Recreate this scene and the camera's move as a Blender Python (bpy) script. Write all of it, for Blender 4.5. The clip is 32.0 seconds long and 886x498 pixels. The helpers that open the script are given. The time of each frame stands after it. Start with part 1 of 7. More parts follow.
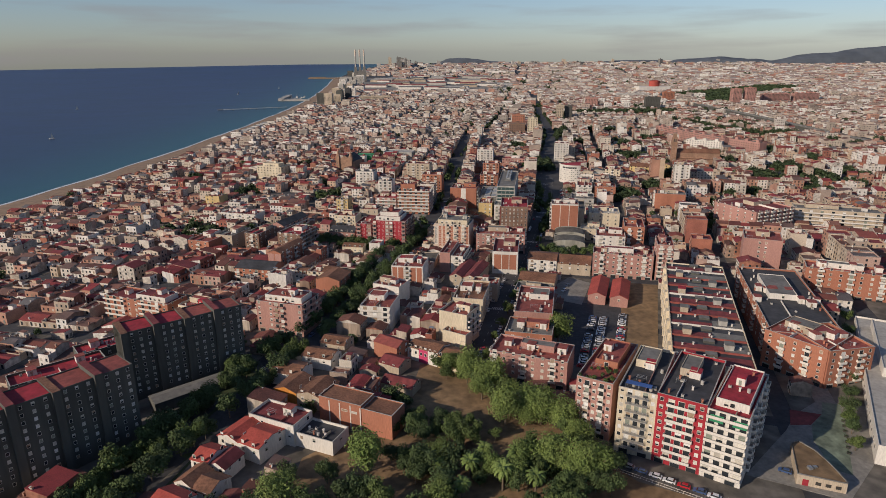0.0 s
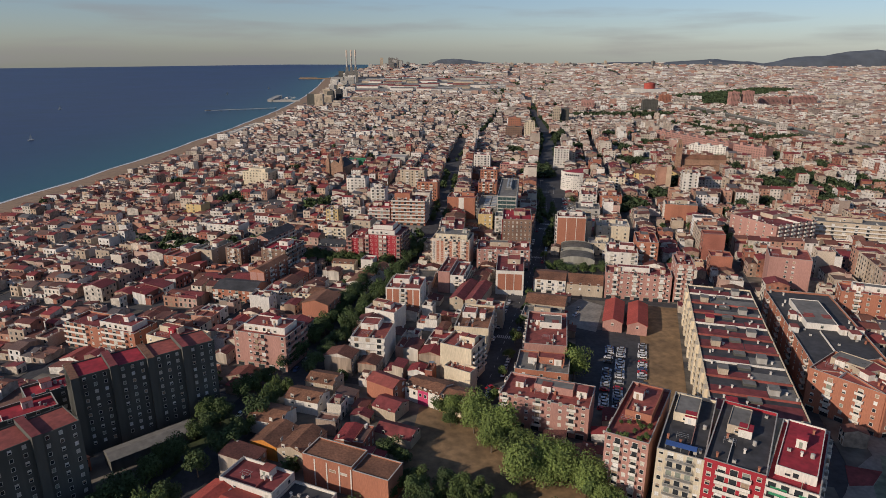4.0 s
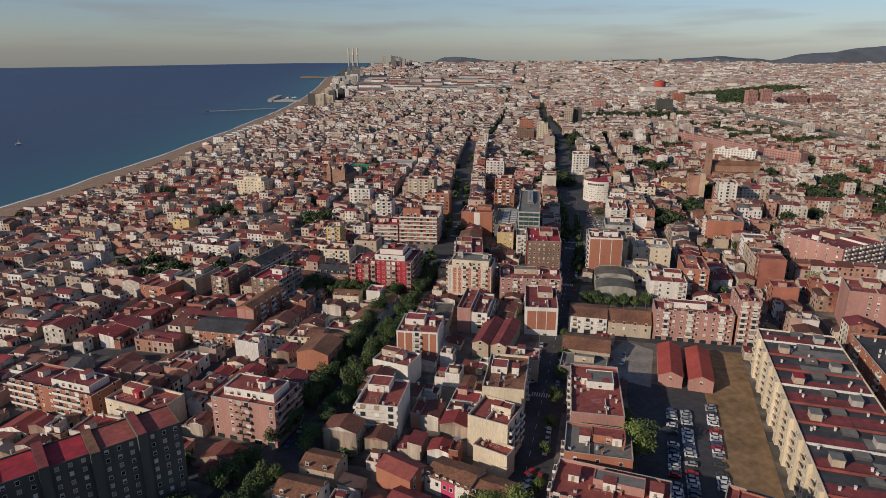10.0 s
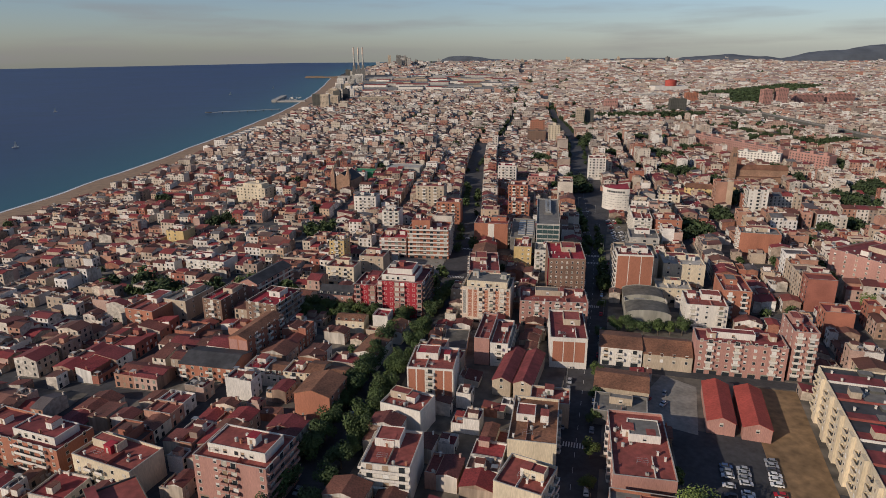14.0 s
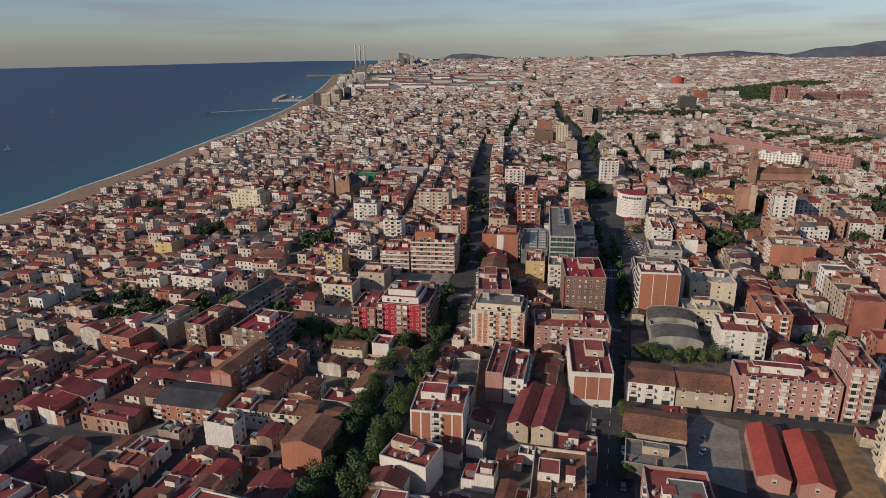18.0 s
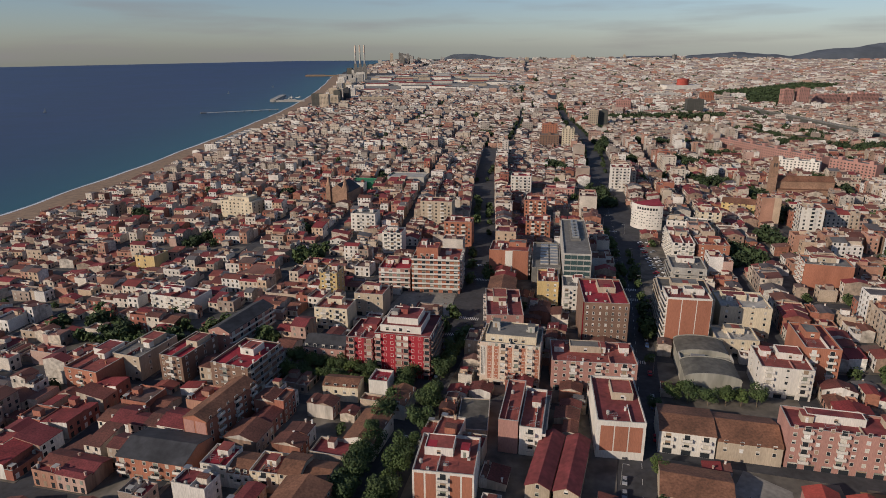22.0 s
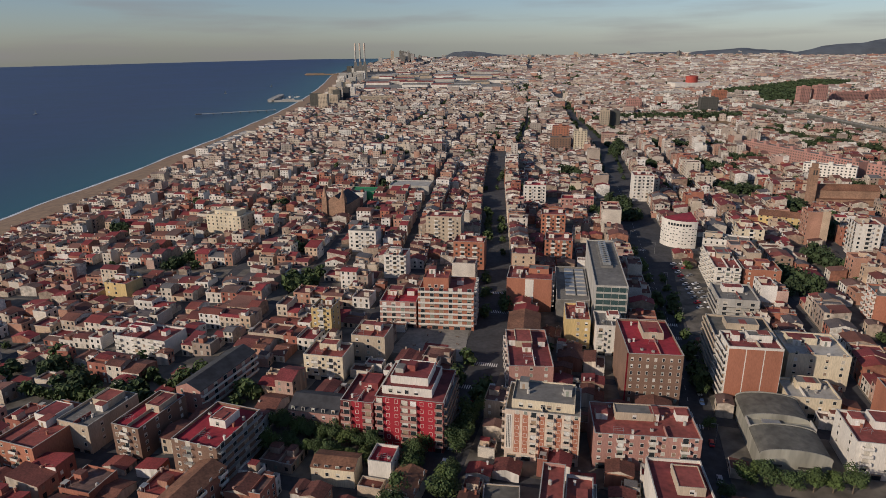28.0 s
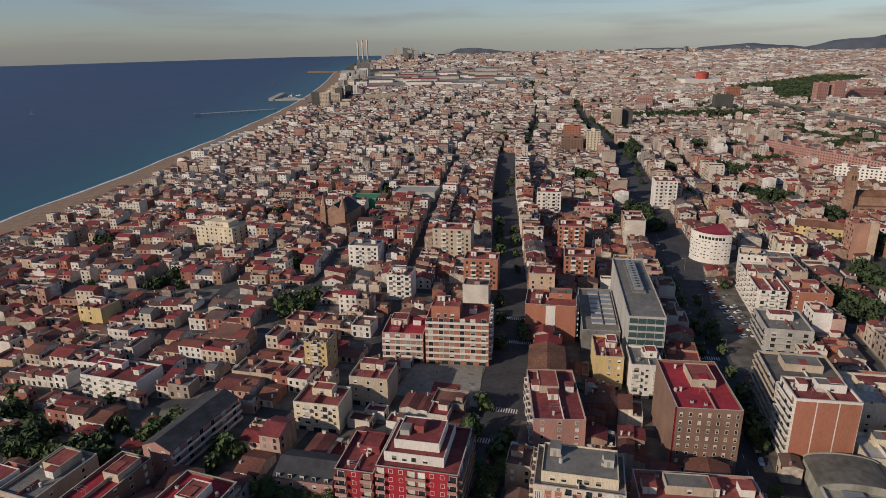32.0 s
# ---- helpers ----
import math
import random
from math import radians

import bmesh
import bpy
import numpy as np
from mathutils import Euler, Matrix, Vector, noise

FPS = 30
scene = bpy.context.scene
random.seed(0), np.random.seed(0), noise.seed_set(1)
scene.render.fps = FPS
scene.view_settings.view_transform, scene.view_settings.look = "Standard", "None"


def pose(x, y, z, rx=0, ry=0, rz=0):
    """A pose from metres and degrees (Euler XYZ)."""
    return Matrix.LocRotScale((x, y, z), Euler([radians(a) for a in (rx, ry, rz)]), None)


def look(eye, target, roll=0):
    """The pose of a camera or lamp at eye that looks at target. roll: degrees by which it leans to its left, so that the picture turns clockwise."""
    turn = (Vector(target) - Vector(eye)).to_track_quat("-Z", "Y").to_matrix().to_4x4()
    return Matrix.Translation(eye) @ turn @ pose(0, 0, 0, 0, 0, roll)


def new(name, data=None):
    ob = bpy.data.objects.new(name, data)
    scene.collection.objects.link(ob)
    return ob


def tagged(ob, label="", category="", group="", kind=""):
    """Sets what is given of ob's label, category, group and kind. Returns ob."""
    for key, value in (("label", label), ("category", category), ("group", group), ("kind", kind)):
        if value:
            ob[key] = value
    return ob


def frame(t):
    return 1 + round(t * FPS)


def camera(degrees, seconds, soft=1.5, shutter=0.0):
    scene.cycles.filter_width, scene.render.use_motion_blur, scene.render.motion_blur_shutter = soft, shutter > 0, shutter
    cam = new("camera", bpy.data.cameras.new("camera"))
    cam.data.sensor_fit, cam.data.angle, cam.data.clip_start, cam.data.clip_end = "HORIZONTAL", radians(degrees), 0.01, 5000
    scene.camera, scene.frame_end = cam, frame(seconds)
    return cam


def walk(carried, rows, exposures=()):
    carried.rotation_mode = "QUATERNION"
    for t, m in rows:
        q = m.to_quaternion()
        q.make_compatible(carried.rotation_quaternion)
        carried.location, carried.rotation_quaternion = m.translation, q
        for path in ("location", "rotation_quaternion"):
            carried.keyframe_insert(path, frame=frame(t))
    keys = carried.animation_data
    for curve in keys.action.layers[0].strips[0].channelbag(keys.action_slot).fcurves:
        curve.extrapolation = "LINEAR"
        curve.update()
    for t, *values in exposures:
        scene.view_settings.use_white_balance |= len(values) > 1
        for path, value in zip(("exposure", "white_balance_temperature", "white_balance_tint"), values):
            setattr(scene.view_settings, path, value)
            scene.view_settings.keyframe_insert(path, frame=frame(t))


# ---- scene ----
cam = camera(70.0, 32.0, soft=0.7)
PATH = [
    (0, (2.815, -1.03, 138.135), (2.988, 0.872, 137.541), -0.2),
    (3.5, (1.737, 30.972, 137.933), (1.936, 32.872, 137.341), 0.1),
    (6, (0.697, 55.195, 138.081), (0.902, 57.095, 137.49), 0.3),
    (9, (-0.692, 84.929, 138.224), (-0.495, 86.828, 137.627), 0.0),
    (13, (-2.034, 121.791, 138.569), (-1.854, 123.691, 137.971), -0.1),
    (16.5, (-1.418, 151.406, 138.61), (-1.246, 153.305, 138.003), -0.7),
    (19, (-0.264, 172.458, 139.047), (-0.1, 174.356, 138.441), -0.4),
    (23, (-0.286, 207.225, 138.695), (-0.116, 209.123, 138.089), -0.3),
    (25.5, (-0.414, 229.26, 138.786), (-0.243, 231.157, 138.178), -0.4),
    (28, (-0.288, 252.426, 139.114), (-0.124, 254.323, 138.501), -0.6),
    (30, (-0.315, 272.276, 138.991), (-0.155, 274.171, 138.374), -0.7),
    (32, (0.478, 293.099, 139.163), (0.629, 294.994, 138.541), -0.9),
]
walk(cam, [(t, look(e, a, r)) for t, e, a, r in PATH], exposures=[(0, -0.02, 6500, 13), (10, -0.1, 6500, 13), (18, -0.13, 6500, 13), (32, -0.16, 6500, 13)])

# ---- daylight ----
SUN_AZ, SUN_EL = -119.0, 23.0   # degrees: heading measured from +y towards +x, and height
sun_dir = Vector((math.sin(radians(SUN_AZ)) * math.cos(radians(SUN_EL)),
                  math.cos(radians(SUN_AZ)) * math.cos(radians(SUN_EL)), math.sin(radians(SUN_EL))))
world = bpy.data.worlds.new("sky")
scene.world = world
world.use_nodes = True
wt = world.node_tree
wt.nodes.clear()
wo = wt.nodes.new("ShaderNodeOutputWorld")
bg = wt.nodes.new("ShaderNodeBackground")
sky = wt.nodes.new("ShaderNodeTexSky")
sky.sky_type, sky.sun_disc = "NISHITA", False
sky.sun_elevation, sky.sun_rotation = radians(SUN_EL), radians(SUN_AZ)
sky.air_density, sky.dust_density, sky.ozone_density = 1.0, 0.4, 2.5
# thin banks of cloud, flat and low, over the blue
wc = wt.nodes.new("ShaderNodeTexCoord")
wm = wt.nodes.new("ShaderNodeMapping")
wm.inputs["Scale"].default_value = (1.6, 1.6, 16.0)
wn = wt.nodes.new("ShaderNodeTexNoise")
wn.inputs["Scale"].default_value, wn.inputs["Detail"].default_value = 2.4, 6.0
wr = wt.nodes.new("ShaderNodeValToRGB")
wr.color_ramp.elements[0].position, wr.color_ramp.elements[1].position = 0.5, 0.78
wx = wt.nodes.new("ShaderNodeMixRGB")
wx.inputs[2].default_value = (3.3, 3.1, 3.2, 1)
wf = wt.nodes.new("ShaderNodeMath")
wf.operation = "MULTIPLY"
wf.inputs[1].default_value = 0.6
wt.links.new(wc.outputs["Generated"], wm.inputs["Vector"])
wt.links.new(wm.outputs["Vector"], wn.inputs["Vector"])
wt.links.new(wn.outputs["Fac"], wr.inputs["Fac"])
wt.links.new(wr.outputs["Color"], wf.inputs[0])
wt.links.new(wf.outputs[0], wx.inputs[0])
wg = wt.nodes.new("ShaderNodeMixRGB")
wg.blend_type = "MULTIPLY"
wg.inputs[0].default_value = 1.0
wz = wt.nodes.new("ShaderNodeSeparateXYZ")
wv = wt.nodes.new("ShaderNodeValToRGB")
wv.color_ramp.elements[0].position, wv.color_ramp.elements[0].color = 0.0, (0.85, 0.94, 1.17, 1)
wv.color_ramp.elements[1].position, wv.color_ramp.elements[1].color = 0.22, (0.99, 1.03, 1.13, 1)
wt.links.new(wc.outputs["Generated"], wz.inputs[0])
wt.links.new(wz.outputs["Z"], wv.inputs["Fac"])
wt.links.new(wv.outputs["Color"], wg.inputs[2])
wt.links.new(sky.outputs["Color"], wg.inputs[1])
wt.links.new(wg.outputs["Color"], wx.inputs[1])
wt.links.new(wx.outputs["Color"], bg.inputs["Color"])
bg.inputs["Strength"].default_value = 0.082
wt.links.new(bg.outputs[0], wo.inputs[0])
sun = new("sun", bpy.data.lights.new("sun", "SUN"))
sun.data.energy, sun.data.angle, sun.data.color = 3.9, radians(0.6), (1.0, 0.875, 0.71)
sun.matrix_world = look(sun_dir * 100, (0, 0, 0))

# ---- materials ----


def mat(name, colors, rough=0.85, mode="plain", stain=0.25, grain=3.0, bump=0.0, metal=0.0, big=0.12, streak=False):
    """colors: one colour or a palette; mode: plain, object (a colour for each object) or island (for each joined piece)."""
    m = bpy.data.materials.new(name)
    m.use_nodes = True
    t = m.node_tree
    p = t.nodes["Principled BSDF"]
    p.inputs["Roughness"].default_value, p.inputs["Metallic"].default_value = rough, metal
    tc = t.nodes.new("ShaderNodeTexCoord")
    if mode == "plain":
        base = t.nodes.new("ShaderNodeRGB")
        base.outputs[0].default_value = (*colors[0], 1)
        out = base.outputs[0]
    else:
        ramp = t.nodes.new("ShaderNodeValToRGB")
        ramp.color_ramp.interpolation = "CONSTANT"
        for i, c in enumerate(colors):
            e = ramp.color_ramp.elements[i] if i < 2 else ramp.color_ramp.elements.new(i / len(colors))
            e.position, e.color = i / len(colors), (*c, 1)
        src = t.nodes.new("ShaderNodeObjectInfo" if mode == "object" else "ShaderNodeNewGeometry")
        t.links.new(src.outputs["Random" if mode == "object" else "Random Per Island"], ramp.inputs["Fac"])
        out = ramp.outputs["Color"]
    geo = t.nodes.new("ShaderNodeNewGeometry")
    for scale, amount in ((grain, stain), (big, stain)):
        n = t.nodes.new("ShaderNodeTexNoise")
        n.inputs["Scale"].default_value, n.inputs["Detail"].default_value = scale, 4.0
        if streak:
            vm = t.nodes.new("ShaderNodeVectorMath")
            vm.operation = "MULTIPLY"
            vm.inputs[1].default_value = (1, 1, 0.18)
            t.links.new(geo.outputs["Position"], vm.inputs[0])
            t.links.new(vm.outputs[0], n.inputs["Vector"])
        else:
            t.links.new(geo.outputs["Position"], n.inputs["Vector"])
        r = t.nodes.new("ShaderNodeMapRange")
        r.inputs["From Min"].default_value, r.inputs["From Max"].default_value = 0.3, 0.7
        r.inputs["To Min"].default_value, r.inputs["To Max"].default_value = 1 - amount, 1 + amount * 0.5
        t.links.new(n.outputs["Fac"], r.inputs["Value"])
        x = t.nodes.new("ShaderNodeMixRGB")
        x.blend_type = "MULTIPLY"
        x.inputs[0].default_value = 1
        t.links.new(out, x.inputs[1])
        t.links.new(r.outputs[0], x.inputs[2])
        out = x.outputs[0]
    t.links.new(out, p.inputs["Base Color"])
    if bump:
        b = t.nodes.new("ShaderNodeBump")
        b.inputs["Strength"].default_value, b.inputs["Distance"].default_value = bump, 0.05
        t.links.new(n.outputs["Fac"], b.inputs["Height"])
        t.links.new(b.outputs[0], p.inputs["Normal"])
    return m


WALLS = [(0.62, 0.54, 0.45), (0.50, 0.39, 0.29), (0.70, 0.64, 0.57), (0.42, 0.22, 0.15), (0.56, 0.46, 0.36), (0.37, 0.14, 0.09),
         (0.64, 0.57, 0.48), (0.46, 0.25, 0.18), (0.72, 0.67, 0.61), (0.44, 0.35, 0.27), (0.32, 0.115, 0.08), (0.55, 0.40, 0.28),
         (0.71, 0.67, 0.62), (0.48, 0.32, 0.26), (0.66, 0.59, 0.51), (0.34, 0.26, 0.21)]
TILES = [(0.145, 0.052, 0.038), (0.18, 0.055, 0.040), (0.125, 0.050, 0.038), (0.19, 0.075, 0.050), (0.16, 0.046, 0.038), (0.25, 0.036, 0.036), (0.20, 0.038, 0.040), (0.17, 0.064, 0.045)]
FLATS = [(0.24, 0.034, 0.036), (0.18, 0.095, 0.075), (0.26, 0.048, 0.042), (0.15, 0.09, 0.075), (0.25, 0.065, 0.05), (0.21, 0.038, 0.042),
         (0.19, 0.075, 0.055), (0.12, 0.10, 0.10), (0.30, 0.045, 0.048), (0.22, 0.10, 0.075)]
PARTY = [(0.38, 0.29, 0.22), (0.50, 0.42, 0.34), (0.33, 0.14, 0.09), (0.56, 0.50, 0.43), (0.68, 0.64, 0.58), (0.33, 0.22, 0.16), (0.58, 0.49, 0.39)]
M = {
    "wall": mat("stucco", WALLS, mode="object", streak=True),
    "wall_far": mat("far stucco", WALLS, mode="island"),
    "tile": mat("roof tile", TILES, mode="object", stain=0.4, grain=1.5, bump=0.4),
    "tile_far": mat("far roof tile", TILES + FLATS + [(0.15, 0.14, 0.14)], mode="island", stain=0.3),
    # distant walls and roofs: greyer, paler palettes with distance haze put into the colour
    "wall_hazed": mat("haze-greyed distant stucco", [(0.60, 0.53, 0.46), (0.47, 0.38, 0.31), (0.71, 0.66, 0.60), (0.42, 0.28, 0.22), (0.54, 0.46, 0.39), (0.38, 0.19, 0.14), (0.63, 0.57, 0.49), (0.50, 0.38, 0.31), (0.73, 0.69, 0.63), (0.40, 0.33, 0.27), (0.56, 0.50, 0.44), (0.52, 0.44, 0.35), (0.72, 0.68, 0.62), (0.30, 0.24, 0.20), (0.46, 0.26, 0.19), (0.35, 0.30, 0.26)], mode="island"),
    "roof_hazed": mat("haze-greyed distant roofs", [(0.18, 0.105, 0.08), (0.24, 0.14, 0.105), (0.24, 0.075, 0.058), (0.29, 0.22, 0.18), (0.15, 0.115, 0.10), (0.27, 0.17, 0.13), (0.20, 0.09, 0.07), (0.36, 0.31, 0.27), (0.26, 0.055, 0.05), (0.22, 0.155, 0.125), (0.18, 0.08, 0.06)], mode="island", stain=0.3),
    "roof_city_hazed": mat("haze-paled city flat roofs", [(0.34, 0.24, 0.20), (0.42, 0.33, 0.29), (0.28, 0.17, 0.14), (0.44, 0.38, 0.34), (0.30, 0.26, 0.24), (0.33, 0.20, 0.17)], mode="island", stain=0.3),
    "flat": mat("terrace paving", FLATS, mode="object", stain=0.35, grain=0.8),
    "party": mat("bare party wall", PARTY, mode="object", stain=0.4, grain=0.6, streak=True),
    "party_far": mat("far party wall", PARTY, mode="island", stain=0.4, grain=0.6),
    "shutter_far": mat("far blinds", [(0.3, 0.22, 0.15), (0.5, 0.45, 0.38), (0.2, 0.2, 0.18)], mode="island"),
    "asphalt": mat("asphalt", [(0.055, 0.055, 0.06)], rough=0.9, stain=0.3, grain=0.5),
    "paving": mat("pavement slabs", [(0.26, 0.24, 0.21)], stain=0.25, grain=0.6),
    "yard": mat("town ground", [(0.16, 0.14, 0.115)], stain=0.5, grain=0.15),
    "dirt": mat("bare earth", [(0.26, 0.165, 0.085)], stain=0.4, grain=0.3, big=0.05),
    "leaf_far": mat("far foliage", [(0.05, 0.078, 0.028)], stain=0.4, grain=0.3, rough=0.9),
    # brighter leaf copy for park trees and palms, sunlight put into the colour
    "leaf3": mat("sun-brightened plane leaves", [(0.15, 0.21, 0.045), (0.17, 0.225, 0.052)], mode="object", stain=0.35, grain=1.5, rough=0.8),
    "court": mat("green court paint", [(0.20, 0.24, 0.17)], stain=0.4, grain=0.4),
    "grass": mat("dry grass", [(0.06, 0.08, 0.03)], stain=0.5, grain=0.3),
    "sand": mat("beach sand", [(0.30, 0.20, 0.125)], stain=0.2, grain=0.2),
    "foam": mat("surf", [(0.75, 0.76, 0.76)], rough=0.5),
    "white": mat("white paint", [(0.68, 0.63, 0.56)], stain=0.15, streak=True),
    "cream": mat("cream render", [(0.64, 0.54, 0.39)], stain=0.2, streak=True),
    "beige": mat("beige render", [(0.47, 0.38, 0.28)], stain=0.2, streak=True),
    "brick": mat("orange brick", [(0.38, 0.15, 0.09)], stain=0.2, grain=4.0, streak=True),
    "brown": mat("brown brick", [(0.22, 0.13, 0.09)], stain=0.25, grain=4.0),
    "pink": mat("dull pink brick", [(0.42, 0.22, 0.18)], stain=0.2, grain=4.0, streak=True),
    "red": mat("red tile cladding", [(0.34, 0.018, 0.03)], stain=0.15, rough=0.7),
    "redroof": mat("red waterproofing", [(0.36, 0.025, 0.04)], stain=0.3, grain=0.5),
    "maroon": mat("maroon terrace", [(0.22, 0.045, 0.045)], stain=0.35, grain=0.5),
    "terrace": mat("red terrace tile", [(0.30, 0.075, 0.06)], stain=0.3, grain=0.6),
    "tile1": mat("old clay tile", [(0.23, 0.105, 0.06)], stain=0.4, grain=1.2, bump=0.4),
    "tile2": mat("new clay tile", [(0.40, 0.07, 0.05)], stain=0.25, grain=1.2, bump=0.4),
    "slate": mat("dark roofing felt", [(0.055, 0.055, 0.06)], stain=0.35, grain=0.4),
    "grey": mat("grey concrete", [(0.19, 0.178, 0.16)], stain=0.25, grain=0.5),
    "hall": mat("weathered hall render", [(0.31, 0.295, 0.245)], stain=0.25, grain=0.5, streak=True),
    "pale": mat("pale concrete", [(0.42, 0.395, 0.355)], stain=0.2, grain=0.6, streak=True),
    "darkgrey": mat("grey tower render", [(0.092, 0.09, 0.077)], stain=0.2, grain=0.5, streak=True),
    "ochre": mat("yellow render", [(0.58, 0.42, 0.19)], stain=0.2, streak=True),
    "orange": mat("orange render", [(0.62, 0.24, 0.04)], stain=0.2, streak=True),
    "magenta": mat("magenta render", [(0.50, 0.05, 0.13)], stain=0.2),
    "stone": mat("church stone", [(0.34, 0.20, 0.13)], stain=0.3, grain=0.8),
    "glass": mat("window glass", [(0.03, 0.035, 0.04)], rough=0.12, stain=0.1),
    "roofing": mat("weathered roofing sheet", [(0.125, 0.118, 0.10)], stain=0.35, grain=0.4),
    "office_glass": mat("tinted glazing", [(0.05, 0.085, 0.085)], rough=0.15, stain=0.2),
    "shutter": mat("roller blind", [(0.62, 0.58, 0.5), (0.35, 0.25, 0.17), (0.55, 0.5, 0.42), (0.72, 0.7, 0.66), (0.25, 0.27, 0.22)], mode="object", rough=0.6),
    "window_dist": mat("distant windows", [(0.09, 0.08, 0.07)], rough=0.4),
    "dark": mat("dark opening", [(0.05, 0.045, 0.04)], rough=0.5),
    "metal": mat("galvanised metal", [(0.45, 0.45, 0.44)], rough=0.45, metal=0.6),
    "trunk": mat("bark", [(0.16, 0.12, 0.085)], stain=0.3, grain=6.0),
    # darker leaf copy, shade of the avenue's buildings put into the colour
    "leaf": mat("shade-darkened plane leaves", [(0.078, 0.115, 0.028), (0.065, 0.10, 0.026), (0.09, 0.125, 0.03)], mode="object", stain=0.3, grain=1.5, rough=0.85),
    "leaf2": mat("dark leaves", [(0.058, 0.092, 0.028), (0.068, 0.102, 0.03)], mode="object", stain=0.35, grain=1.5, rough=0.85),
    "car": mat("car paint", [(0.6, 0.6, 0.62), (0.7, 0.7, 0.7), (0.06, 0.06, 0.07), (0.25, 0.26, 0.28), (0.45, 0.02, 0.03), (0.05, 0.09, 0.2), (0.75, 0.75, 0.74), (0.35, 0.36, 0.38)],
               mode="object", rough=0.3, stain=0.05),
    "rubber": mat("tyre rubber", [(0.03, 0.03, 0.03)], rough=0.8),
    "hotel": mat("warm hotel render", [(0.60, 0.48, 0.38)], stain=0.15, streak=True),
    "paint": mat("road paint", [(0.6, 0.6, 0.58)], stain=0.3),
    "blue": mat("blue tarpaulin", [(0.05, 0.12, 0.34)], stain=0.2),
    "awning": mat("green awning", [(0.03, 0.22, 0.10)], stain=0.15),
    # blue-grey of the hills is air haze put into their base colour
    "hill": mat("haze-tinted wooded hill", [(0.105, 0.12, 0.14)], stain=0.25, grain=0.01, big=0.003),
}
sea_m = mat("sea water", [(0.014, 0.024, 0.085)], rough=0.4, stain=0.25, grain=0.02, big=0.004)
_t = sea_m.node_tree
_p = _t.nodes["Principled BSDF"]
_a = _t.nodes.new("ShaderNodeAttribute")
_a.attribute_name = "shallow"
_x = _t.nodes.new("ShaderNodeMixRGB")
_x.inputs[2].default_value = (0.02, 0.095, 0.115, 1)
_l = _p.inputs["Base Color"].links[0].from_socket
_t.links.new(_a.outputs["Fac"], _x.inputs[0])
_t.links.new(_l, _x.inputs[1])
_t.links.new(_x.outputs[0], _p.inputs["Base Color"])
M["sea"] = sea_m

# ---- building kit ----


